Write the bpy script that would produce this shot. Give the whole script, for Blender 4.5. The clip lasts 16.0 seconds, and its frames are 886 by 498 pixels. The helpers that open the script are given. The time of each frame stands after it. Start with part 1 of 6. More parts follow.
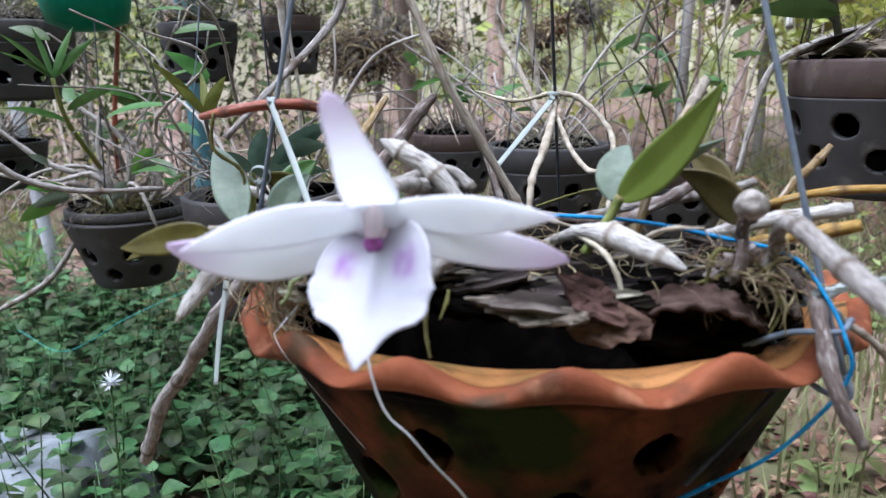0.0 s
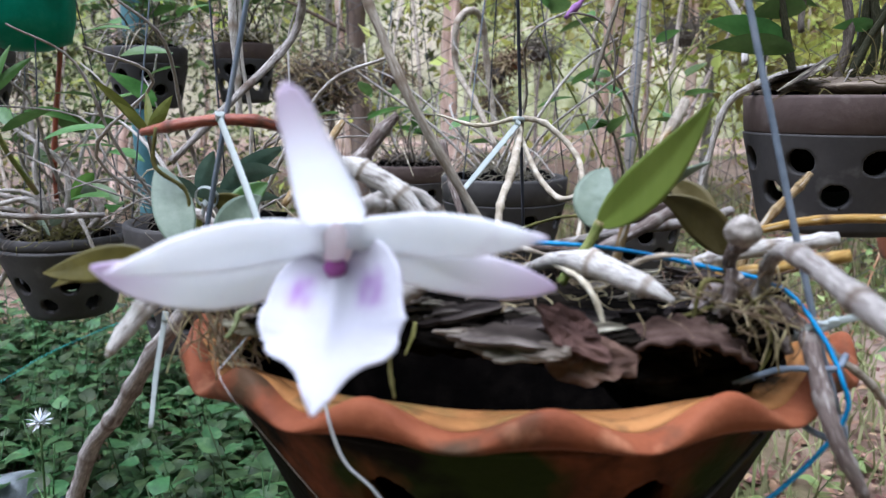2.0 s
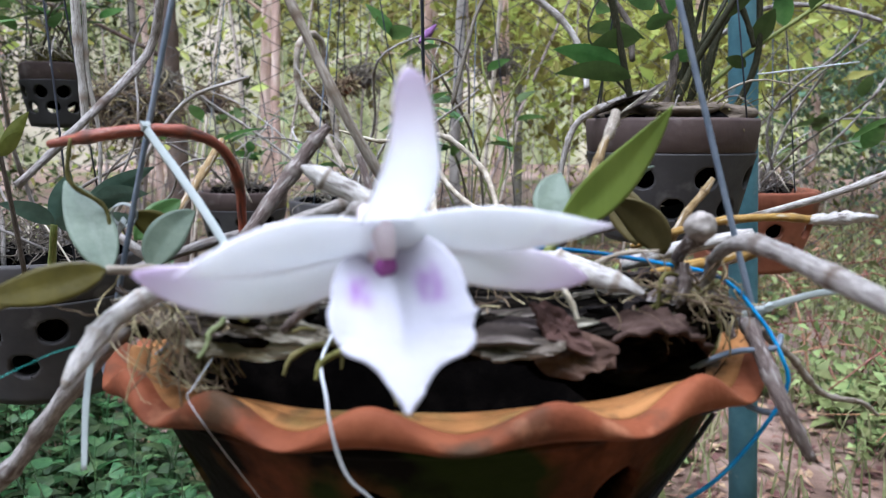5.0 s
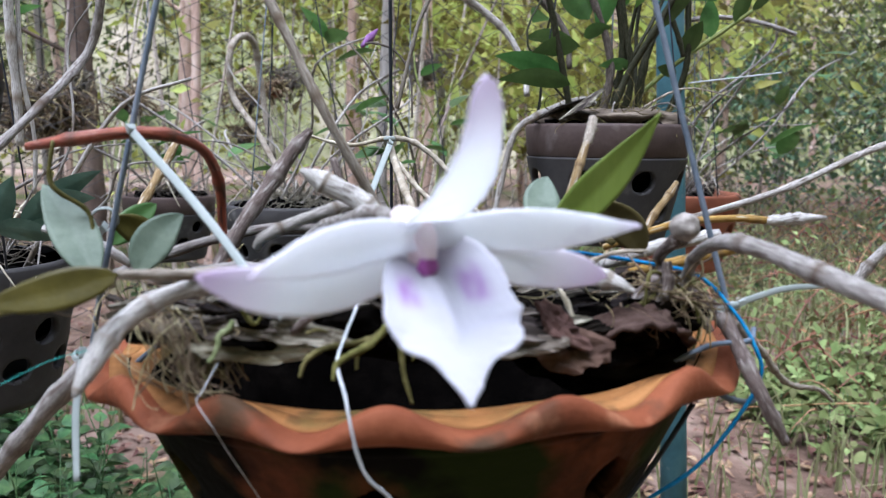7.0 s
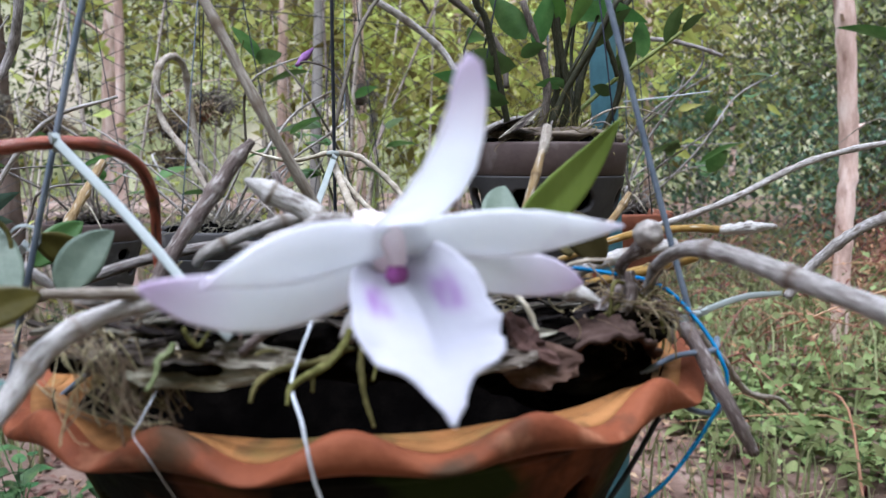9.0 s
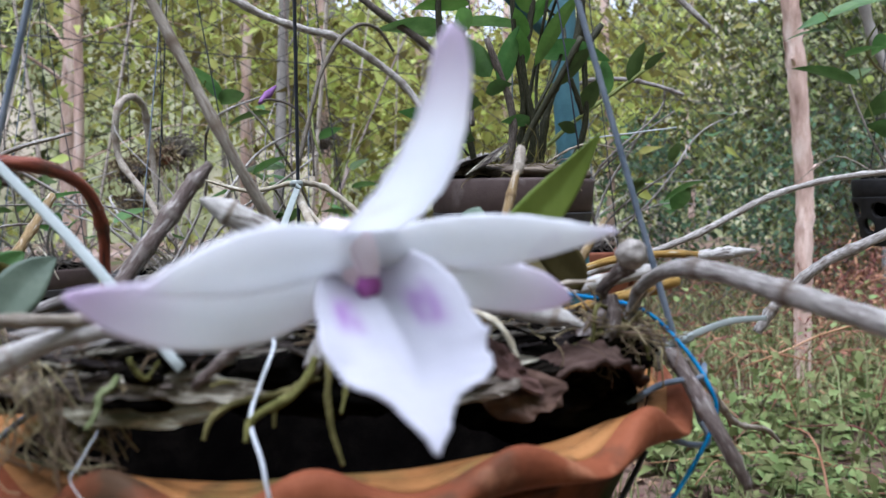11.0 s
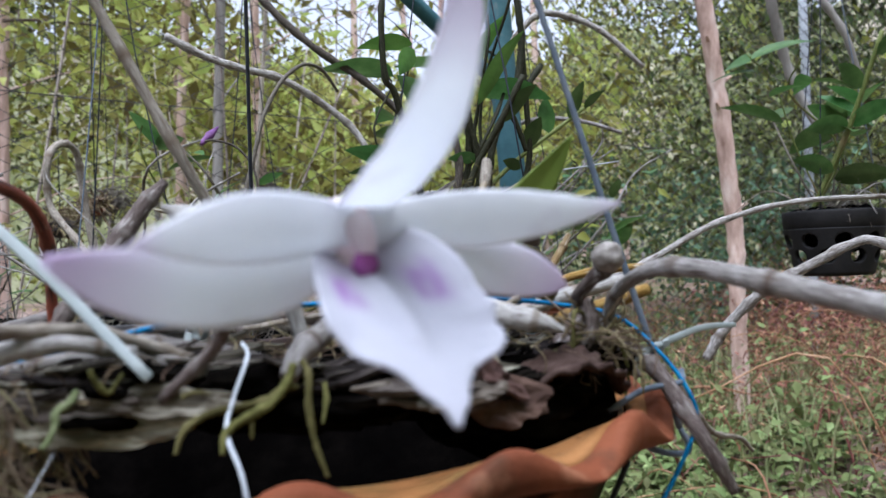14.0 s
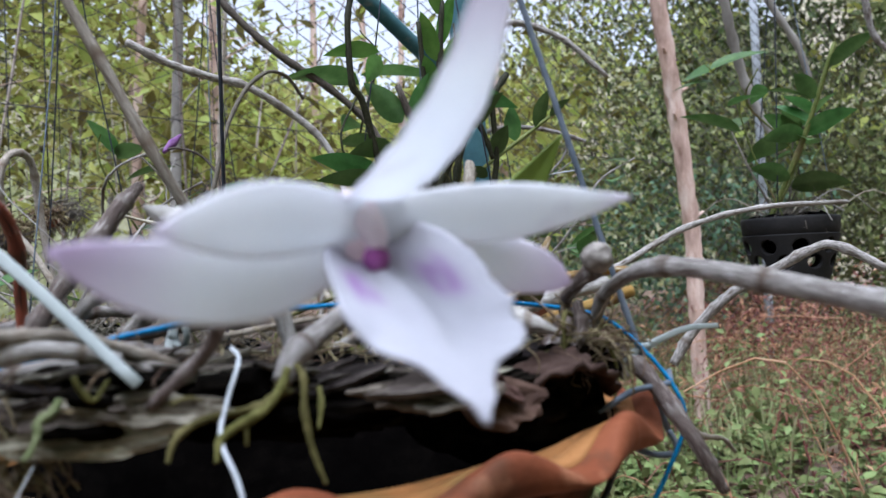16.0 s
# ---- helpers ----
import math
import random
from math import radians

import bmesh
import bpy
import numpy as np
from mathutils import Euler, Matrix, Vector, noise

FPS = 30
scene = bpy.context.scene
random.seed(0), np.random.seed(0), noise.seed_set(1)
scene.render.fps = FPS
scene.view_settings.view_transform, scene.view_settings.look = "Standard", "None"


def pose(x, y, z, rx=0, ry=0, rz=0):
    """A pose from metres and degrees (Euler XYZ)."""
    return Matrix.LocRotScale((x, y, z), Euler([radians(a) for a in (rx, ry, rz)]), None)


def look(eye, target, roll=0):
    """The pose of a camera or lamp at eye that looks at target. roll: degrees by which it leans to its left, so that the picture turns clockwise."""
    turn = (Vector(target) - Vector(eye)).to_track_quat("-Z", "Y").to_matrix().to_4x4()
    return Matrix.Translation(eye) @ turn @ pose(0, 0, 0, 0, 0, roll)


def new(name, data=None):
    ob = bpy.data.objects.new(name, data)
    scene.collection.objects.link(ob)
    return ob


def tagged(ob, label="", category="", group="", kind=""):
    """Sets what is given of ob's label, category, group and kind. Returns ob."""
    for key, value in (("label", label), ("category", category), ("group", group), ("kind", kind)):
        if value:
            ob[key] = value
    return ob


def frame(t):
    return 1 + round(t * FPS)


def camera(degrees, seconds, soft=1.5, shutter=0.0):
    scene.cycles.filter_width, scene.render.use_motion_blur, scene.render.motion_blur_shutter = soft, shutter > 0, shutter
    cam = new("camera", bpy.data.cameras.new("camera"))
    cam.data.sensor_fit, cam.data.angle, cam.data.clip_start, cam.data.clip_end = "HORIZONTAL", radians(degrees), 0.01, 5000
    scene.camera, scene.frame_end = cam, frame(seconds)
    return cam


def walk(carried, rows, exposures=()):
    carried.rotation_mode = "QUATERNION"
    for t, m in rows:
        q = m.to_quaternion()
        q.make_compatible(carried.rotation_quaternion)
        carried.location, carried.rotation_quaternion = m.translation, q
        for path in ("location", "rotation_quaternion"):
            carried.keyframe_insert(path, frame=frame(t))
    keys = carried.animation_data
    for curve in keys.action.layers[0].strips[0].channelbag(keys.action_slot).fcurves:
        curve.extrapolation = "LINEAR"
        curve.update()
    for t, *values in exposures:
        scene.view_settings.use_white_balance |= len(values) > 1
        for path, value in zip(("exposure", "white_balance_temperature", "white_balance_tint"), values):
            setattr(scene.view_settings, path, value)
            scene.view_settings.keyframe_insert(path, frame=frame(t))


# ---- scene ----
cam = camera(60.5, 16.0, soft=1.1)
PATH = [
    (0, (0.024, -0.253, 1.045), (0.02, 1.693, 0.584), -1.1),
    (0.5, (0.025, -0.251, 1.046), (0.032, 1.696, 0.587), -0.7),
    (1, (0.026, -0.247, 1.044), (0.061, 1.705, 0.609), -0.5),
    (1.5, (0.024, -0.24, 1.041), (0.114, 1.717, 0.64), -0.1),
    (2, (0.02, -0.234, 1.039), (0.146, 1.726, 0.664), 0.2),
    (2.5, (0.017, -0.231, 1.039), (0.182, 1.731, 0.687), 0.4),
    (3, (0.011, -0.23, 1.037), (0.255, 1.729, 0.712), 0.2),
    (3.5, (0.003, -0.228, 1.033), (0.338, 1.718, 0.72), 0.1),
    (6, (-0.035, -0.227, 1.033), (0.682, 1.616, 0.735), 0.5),
    (6.5, (-0.04, -0.226, 1.033), (0.716, 1.602, 0.738), 0.6),
    (7, (-0.044, -0.225, 1.033), (0.744, 1.59, 0.743), 0.6),
    (7.5, (-0.046, -0.222, 1.032), (0.788, 1.574, 0.752), 0.6),
    (8, (-0.046, -0.22, 1.031), (0.83, 1.558, 0.769), 0.5),
    (8.5, (-0.045, -0.217, 1.029), (0.866, 1.546, 0.784), 0.3),
    (9, (-0.045, -0.212, 1.028), (0.902, 1.535, 0.803), 0.1),
    (11.5, (-0.04, -0.197, 1.018), (1.009, 1.504, 0.942), -0.4),
    (12, (-0.041, -0.194, 1.015), (1.029, 1.495, 0.968), -0.4),
    (12.5, (-0.042, -0.193, 1.013), (1.053, 1.481, 0.987), -0.5),
    (13, (-0.042, -0.192, 1.011), (1.074, 1.467, 1.001), -0.9),
    (13.5, (-0.043, -0.192, 1.011), (1.096, 1.452, 1.014), -1.4),
    (14, (-0.045, -0.19, 1.01), (1.123, 1.434, 1.029), -1.9),
    (14.5, (-0.047, -0.188, 1.009), (1.145, 1.418, 1.036), -2.1),
    (15, (-0.049, -0.186, 1.008), (1.162, 1.405, 1.044), -2.2),
    (15.5, (-0.049, -0.185, 1.008), (1.183, 1.39, 1.047), -2.3),
    (16, (-0.049, -0.183, 1.008), (1.202, 1.377, 1.051), -2.4),
]
walk(cam, [(t, look(eye, target, roll)) for t, eye, target, roll in PATH], [(0, 1.44, 5460, 15.5), (9, 1.28, 5450, 15.5), (12.5, 1.04, 5450, 14.5), (16, 0.98, 5480, 13.5)])
cam.data.dof.use_dof = True
cam.data.dof.focus_distance = 0.43
cam.data.dof.aperture_fstop = 19.0

# ---- world and light ----
SUN_ELEV, SUN_AZ = radians(72), radians(-125)
world = bpy.data.worlds.new("sky")
scene.world = world
world.use_nodes = True
wn = world.node_tree.nodes
sky = wn.new("ShaderNodeTexSky")
sky.sky_type = "NISHITA"
sky.sun_disc = False
sky.sun_elevation = SUN_ELEV
sky.sun_rotation = SUN_AZ
sky.air_density, sky.dust_density, sky.ozone_density = 1.0, 3.0, 1.0
wn["Background"].inputs["Strength"].default_value = 0.15
veil = wn.new("ShaderNodeHueSaturation")
veil.inputs["Saturation"].default_value = 0.2
world.node_tree.links.new(sky.outputs["Color"], veil.inputs["Color"])
world.node_tree.links.new(veil.outputs["Color"], wn["Background"].inputs["Color"])
sun = new("sun", bpy.data.lights.new("sun", "SUN"))
sun.data.energy = 2.7
sun.data.angle = radians(60)
sun.data.color = (1.0, 0.985, 0.96)
sun_from = Vector((math.sin(SUN_AZ) * math.cos(SUN_ELEV), math.cos(SUN_AZ) * math.cos(SUN_ELEV), math.sin(SUN_ELEV)))
sun.matrix_world = look(sun_from * 30, (0, 0, 0))

GROUND = 0.43


# ---- materials ----
def material(name, colours, scale=40.0, rough=0.7, bump=0.3, detail=None, per_island=0.0, per_object=0.0, translucent=0.0,
             tint=None, along=False, stretch=(1, 1, 1), metallic=0.0, spots=None, bump_scale=None, spec=0.12):
    """colours: darkest to lightest, laid over a noise of the given scale. spots: (scale, from, to, colour) of stains."""
    m = bpy.data.materials.new(name)
    m.use_nodes = True
    nt = m.node_tree
    n, link = nt.nodes, nt.links.new
    b = n["Principled BSDF"]
    b.inputs["Roughness"].default_value = rough
    b.inputs["Metallic"].default_value = metallic
    b.inputs["Specular IOR Level"].default_value = spec
    co = n.new("ShaderNodeTexCoord")
    mp = n.new("ShaderNodeMapping")
    mp.inputs["Scale"].default_value = stretch
    if along:
        al = n.new("ShaderNodeAttribute")
        al.attribute_name = "along"
        link(al.outputs["Vector"], mp.inputs["Vector"])
    else:
        link(co.outputs["Object"], mp.inputs["Vector"])
    ns = n.new("ShaderNodeTexNoise")
    ns.inputs["Scale"].default_value = scale
    ns.inputs["Detail"].default_value = 8
    ns.inputs["Roughness"].default_value = 0.65
    link(mp.outputs["Vector"], ns.inputs["Vector"])
    ramp = n.new("ShaderNodeValToRGB")
    el = ramp.color_ramp.elements
    k = len(colours)
    while len(el) < k:
        el.new(0.5)
    for i, c in enumerate(colours):
        el[i].position = 0.28 + 0.44 * i / max(1, k - 1)
        el[i].color = (*c, 1)
    link(ns.outputs["Fac"], ramp.inputs["Fac"])
    col = ramp.outputs["Color"]

    def mix(kind, fac, a, c):
        mx = n.new("ShaderNodeMix")
        mx.data_type, mx.blend_type = "RGBA", kind
        if isinstance(fac, float):
            mx.inputs["Factor"].default_value = fac
        else:
            link(fac, mx.inputs["Factor"])
        link(a, mx.inputs["A"])
        if isinstance(c, tuple):
            mx.inputs["B"].default_value = (*c, 1)
        else:
            link(c, mx.inputs["B"])
        return mx.outputs["Result"]

    for sc, lo, hi, c in spots or ():
        s2 = n.new("ShaderNodeTexNoise")
        s2.inputs["Scale"].default_value = sc
        s2.inputs["Detail"].default_value = 5
        link(mp.outputs["Vector"], s2.inputs["Vector"])
        mr = n.new("ShaderNodeMapRange")
        mr.inputs["From Min"].default_value, mr.inputs["From Max"].default_value = lo, hi
        link(s2.outputs["Fac"], mr.inputs["Value"])
        col = mix("MIX", mr.outputs["Result"], col, c)
    if tint:
        at = n.new("ShaderNodeAttribute")
        at.attribute_name = "tint"
        col = mix("MIX", at.outputs["Fac"], col, tint)
    if per_island or per_object:
        if per_island:
            g = n.new("ShaderNodeNewGeometry")
            rnd, amount = g.outputs["Random Per Island"], per_island
        else:
            g = n.new("ShaderNodeObjectInfo")
            rnd, amount = g.outputs["Random"], per_object
        hsv = n.new("ShaderNodeHueSaturation")
        for sock, lo, hi in (("Value", 1 - amount, 1 + amount), ("Hue", 0.5 - 0.06 * amount, 0.5 + 0.06 * amount)):
            mr = n.new("ShaderNodeMapRange")
            mr.inputs["To Min"].default_value, mr.inputs["To Max"].default_value = lo, hi
            link(rnd, mr.inputs["Value"])
            link(mr.outputs["Result"], hsv.inputs[sock])
        link(col, hsv.inputs["Color"])
        col = hsv.outputs["Color"]
    link(col, b.inputs["Base Color"])
    if bump:
        bn = n.new("ShaderNodeTexNoise")
        bn.inputs["Scale"].default_value = bump_scale or scale * 3
        bn.inputs["Detail"].default_value = 6
        link(mp.outputs["Vector"], bn.inputs["Vector"])
        bp = n.new("ShaderNodeBump")
        bp.inputs["Strength"].default_value = bump
        bp.inputs["Distance"].default_value = (0.005 if along else 0.4) / (bump_scale or scale * 3)
        link(bn.outputs["Fac"], bp.inputs["Height"])
        link(bp.outputs["Normal"], b.inputs["Normal"])
    if translucent:
        tr = n.new("ShaderNodeBsdfTranslucent")
        link(col, tr.inputs["Color"])
        ms = n.new("ShaderNodeMixShader")
        ms.inputs["Fac"].default_value = translucent
        link(b.outputs["BSDF"], ms.inputs[1])
        link(tr.outputs["BSDF"], ms.inputs[2])
        link(ms.outputs["Shader"], n["Material Output"].inputs["Surface"])
    return m


PETAL = material("petal_white", [(0.85, 0.875, 0.895), (0.92, 0.935, 0.945)], 60, 0.55, 0.12, tint=(0.50, 0.28, 0.55), translucent=0.58, bump_scale=260, spots=[(45, 0.62, 0.74, (0.74, 0.72, 0.78)), (150, 0.70, 0.76, (0.58, 0.54, 0.60))])
# white lip dulled in its colour against the overhead light it catches
LIP = material("lip_white_dulled", [(0.50, 0.50, 0.56), (0.57, 0.57, 0.62)], 80, 0.6, 0.25, tint=(0.36, 0.20, 0.47), translucent=0.3, bump_scale=300)
PURPLE = material("anther_purple", [(0.26, 0.055, 0.25), (0.40, 0.13, 0.38)], 300, 0.5, 0.2)
BUD = material("bud_violet", [(0.08, 0.03, 0.10), (0.16, 0.07, 0.19), (0.24, 0.13, 0.27)], 200, 0.5, 0.2)
COLUMN = material("column_cream", [(0.88, 0.78, 0.80), (0.96, 0.91, 0.90)], 320, 0.5, 0.15, tint=(0.46, 0.20, 0.46), translucent=0.55)
TERRA = material("terracotta", [(0.070, 0.021, 0.009), (0.155, 0.046, 0.019), (0.235, 0.080, 0.036)], 26, 0.72, 0.35, bump_scale=260,
                 spots=[(60, 0.60, 0.76, (0.32, 0.15, 0.08)), (40, 0.58, 0.70, (0.05, 0.028, 0.014))])
TERRA_INNER = material("terracotta_inner", [(0.11, 0.050, 0.015), (0.24, 0.108, 0.034), (0.34, 0.165, 0.060)], 30, 0.75, 0.4, bump_scale=260, stretch=(1, 1, 2),
                       spots=[(34, 0.55, 0.68, (0.10, 0.075, 0.022)), (60, 0.58, 0.68, (0.04, 0.024, 0.010))])
# algae stains, with the shade below the rim worked into the dark tones
TERRA_BODY = material("terracotta_stained_shaded", [(0.008, 0.005, 0.003), (0.058, 0.022, 0.011), (0.19, 0.058, 0.024)], 16, 0.75, 0.4, bump_scale=200, spec=0.03,
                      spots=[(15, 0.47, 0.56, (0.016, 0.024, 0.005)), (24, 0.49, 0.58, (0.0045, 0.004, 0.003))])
# bark taken almost to black, with the shade under the slab in its colour
BARK_SHADED = material("bark", [(0.001, 0.0009, 0.0008), (0.003, 0.0026, 0.0022), (0.022, 0.018, 0.014)], 60, 0.9, 1.0, stretch=(0.4, 1, 1.6), bump_scale=180, spec=0.0)
BARK_CHIP = material("bark_chip", [(0.007, 0.0055, 0.0045), (0.036, 0.029, 0.023), (0.22, 0.195, 0.165)], 120, 0.9, 1.0, per_object=0.85, stretch=(0.25, 1, 1), bump_scale=420)
BARK_PALE = material("bark_pale", [(0.014, 0.011, 0.009), (0.11, 0.092, 0.072), (0.40, 0.37, 0.31)], 190, 0.9, 1.0, per_object=0.7, stretch=(0.12, 1, 1.6), bump_scale=420)
BARK_RED = material("bark_red_brown", [(0.018, 0.010, 0.008), (0.052, 0.029, 0.022), (0.13, 0.080, 0.062)], 110, 0.9, 1.0, per_object=0.35, stretch=(0.4, 1, 1), bump_scale=300)
BARK_PLATE = material("bark_dark_plate", [(0.012, 0.007, 0.005), (0.036, 0.021, 0.016), (0.10, 0.068, 0.055)], 130, 0.85, 1.0, stretch=(0.4, 1, 1), bump_scale=300)
# shade inside the pot put into a near-black; the groove's dirt shares it
CLAY_BLACK = material("clay_black_shade_dirt", [(0.0008, 0.0007, 0.0007), (0.0014, 0.0012, 0.0011), (0.004, 0.0033, 0.0028)], 40, 0.95, 0.5, spec=0.0)
# charcoal taken far below its own black to hold the pot's shade
CHARCOAL_SHADED = material("charcoal", [(0.0008, 0.0008, 0.0008), (0.0016, 0.0016, 0.0016), (0.006, 0.0057, 0.0053)], 90, 1.0, 0.8, spec=0.0)
STREAK = (1, 1, 0.26)
CANE = material("cane_grey", [(0.11, 0.098, 0.086), (0.255, 0.235, 0.215), (0.45, 0.43, 0.40)], 2.2, 0.75, 0.9, per_object=0.2, along=True, stretch=STREAK, bump_scale=7, tint=(0.10, 0.075, 0.055),
                spots=[(0.55, 0.52, 0.68, (0.37, 0.35, 0.33)), (0.8, 0.57, 0.68, (0.12, 0.095, 0.08)), (3.5, 0.66, 0.72, (0.50, 0.48, 0.46))])
CANE_STRAW = material("cane_straw", [(0.15, 0.125, 0.095), (0.27, 0.235, 0.19), (0.42, 0.39, 0.34)], 2.6, 0.7, 0.7, along=True, stretch=STREAK, bump_scale=7, tint=(0.16, 0.12, 0.085),
                      spots=[(0.8, 0.56, 0.66, (0.15, 0.12, 0.09))])
CANE_WHITE = material("cane_papery", [(0.22, 0.20, 0.175), (0.43, 0.41, 0.38), (0.62, 0.61, 0.59)], 2.8, 0.7, 1.0, along=True, stretch=STREAK, bump_scale=7, tint=(0.22, 0.18, 0.14),
                      spots=[(1.6, 0.58, 0.66, (0.17, 0.15, 0.135)), (0.6, 0.60, 0.70, (0.30, 0.26, 0.22))])
CANE_BROWN = material("cane_brown", [(0.05, 0.036, 0.031), (0.115, 0.088, 0.077), (0.24, 0.205, 0.185)], 2.6, 0.7, 0.8, along=True, stretch=STREAK, bump_scale=7, tint=(0.22, 0.195, 0.175),
                      spots=[(1.5, 0.57, 0.65, (0.34, 0.31, 0.29))])
CANE_YELLOW = material("cane_yellow", [(0.12, 0.06, 0.012), (0.26, 0.155, 0.035), (0.38, 0.27, 0.10)], 2.2, 0.45, 0.5, along=True, stretch=STREAK, bump_scale=7, tint=(0.11, 0.065, 0.025),
                       spots=[(1.2, 0.58, 0.68, (0.42, 0.37, 0.28))])
CANE_TAN = material("cane_tan", [(0.10, 0.060, 0.022), (0.20, 0.135, 0.058), (0.34, 0.27, 0.16)], 2.4, 0.55, 0.6, along=True, stretch=STREAK, bump_scale=7, tint=(0.10, 0.065, 0.03),
                    spots=[(1.0, 0.54, 0.62, (0.36, 0.32, 0.26))])
CANE_RED = material("cane_red", [(0.09, 0.02, 0.011), (0.20, 0.046, 0.023), (0.32, 0.10, 0.05)], 1.6, 0.38, 0.4, along=True, stretch=STREAK, bump_scale=7, tint=(0.08, 0.03, 0.015), spec=0.4,
                    spots=[(0.8, 0.56, 0.66, (0.055, 0.018, 0.012)), (1.7, 0.64, 0.72, (0.36, 0.22, 0.16))])
CANE_GREEN = material("cane_green", [(0.06, 0.09, 0.02), (0.13, 0.16, 0.045), (0.25, 0.24, 0.09)], 1.8, 0.5, 0.3, along=True, stretch=STREAK, bump_scale=7, tint=(0.20, 0.15, 0.08))
STEM_DARK = material("stem_dark_green", [(0.010, 0.011, 0.006), (0.026, 0.027, 0.014), (0.062, 0.060, 0.038)], 2.6, 0.6, 0.5, along=True, stretch=STREAK, bump_scale=7)
CANE_DARK = material("cane_dark", [(0.05, 0.045, 0.035), (0.11, 0.095, 0.075), (0.22, 0.20, 0.17)], 2.6, 0.8, 0.5, along=True, stretch=STREAK, bump_scale=7, per_object=0.35)
ROOT = material("root_pale", [(0.15, 0.125, 0.085), (0.30, 0.265, 0.20), (0.47, 0.44, 0.37)], 160, 0.8, 0.5, per_object=0.25, bump_scale=600)
ROOT_YELLOW = material("root_yellow", [(0.030, 0.028, 0.008), (0.078, 0.072, 0.020), (0.16, 0.145, 0.055)], 160, 0.7, 0.5, per_object=0.2, bump_scale=600)
KNOB = material("cane_knob", [(0.10, 0.085, 0.07), (0.20, 0.18, 0.16), (0.36, 0.33, 0.30)], 260, 0.75, 0.9, bump_scale=500)
ROOT_GREEN = material("root_grey_green", [(0.05, 0.06, 0.022), (0.10, 0.12, 0.05), (0.19, 0.21, 0.11)], 160, 0.7, 0.5, bump_scale=600)
ROOT_STRAW = material("root_straw", [(0.10, 0.078, 0.043), (0.22, 0.178, 0.108), (0.38, 0.33, 0.23)], 120, 0.85, 0.4, per_island=0.5)
ROOT_FINE = material("root_fine", [(0.06, 0.042, 0.022), (0.15, 0.11, 0.065), (0.32, 0.26, 0.17)], 120, 0.85, 0.4, per_island=0.55)
LEAF_DARK = material("leaf_olive", [(0.085, 0.125, 0.018), (0.13, 0.185, 0.028), (0.18, 0.24, 0.045)], 45, 0.38, 0.2, translucent=0.25, stretch=(1, 1, 0.3), bump_scale=260, spec=0.35)
LEAF_GREY = material("leaf_grey_green", [(0.07, 0.10, 0.07), (0.125, 0.165, 0.12), (0.185, 0.23, 0.17)], 60, 0.5, 0.3, translucent=0.15, bump_scale=260, spec=0.3)
LEAF_YELLOW = material("leaf_yellow_green", [(0.048, 0.041, 0.006), (0.080, 0.068, 0.011), (0.125, 0.108, 0.022)], 60, 0.45, 0.25, translucent=0.25, bump_scale=260, spec=0.3)
LEAF_BACK = material("leaf_green", [(0.028, 0.065, 0.014), (0.055, 0.115, 0.028), (0.10, 0.17, 0.05)], 30, 0.42, 0.2, translucent=0.3, per_object=0.4, bump_scale=160, spec=0.35)
LEAF_FRESH = material("leaf_fresh_green", [(0.045, 0.11, 0.018), (0.085, 0.185, 0.032), (0.14, 0.26, 0.055)], 30, 0.4, 0.2, translucent=0.4, per_object=0.25, bump_scale=160, spec=0.35)
LEAF_OLIVE = material("leaf_olive_green", [(0.050, 0.062, 0.010), (0.092, 0.105, 0.018), (0.15, 0.16, 0.035)], 60, 0.45, 0.25, translucent=0.3, bump_scale=260, spec=0.3)
LEAF_DULL = material("leaf_dull_green", [(0.025, 0.050, 0.034), (0.048, 0.085, 0.060), (0.085, 0.13, 0.095)], 40, 0.45, 0.25, translucent=0.2, per_object=0.25, bump_scale=200, spec=0.35)
LEAF_BROWN = material("leaf_olive_brown", [(0.06, 0.05, 0.015), (0.10, 0.08, 0.025), (0.15, 0.12, 0.05)], 50, 0.5, 0.2, translucent=0.2, spec=0.35)
ZIP = material("tie_white", [(0.32, 0.36, 0.345), (0.41, 0.45, 0.435)], 60, 0.35, 0.1, translucent=0.35, spec=0.35)
RAFFIA = material("string_white", [(0.48, 0.51, 0.54), (0.62, 0.65, 0.68)], 90, 0.5, 0.2)
WIRE = material("wire_blue_grey", [(0.075, 0.095, 0.12), (0.12, 0.145, 0.18), (0.18, 0.20, 0.23)], 120, 0.5, 0.3, bump_scale=500)
WIRE_DARK = material("wire_dark", [(0.02, 0.022, 0.03), (0.05, 0.055, 0.07)], 120, 0.5, 0.2)
BLUE = material("twine_blue", [(0.008, 0.09, 0.22), (0.012, 0.16, 0.35), (0.03, 0.23, 0.44)], 200, 0.5, 0.3, bump_scale=800)
TEAL = material("thread_teal", [(0.03, 0.25, 0.22), (0.08, 0.38, 0.33)], 100, 0.6, 0.1)
POT_GREY = material("pot_dark_grey", [(0.026, 0.025, 0.026), (0.043, 0.041, 0.041), (0.064, 0.060, 0.058)], 14, 0.6, 0.15, per_object=0.15, bump_scale=120,
                    spots=[(30, 0.62, 0.74, (0.10, 0.095, 0.09))])
POT_BROWN = material("pot_brown", [(0.042, 0.030, 0.027), (0.066, 0.048, 0.043), (0.09, 0.068, 0.06)], 14, 0.6, 0.2, bump_scale=120,
                     spots=[(30, 0.60, 0.74, (0.13, 0.11, 0.10))])
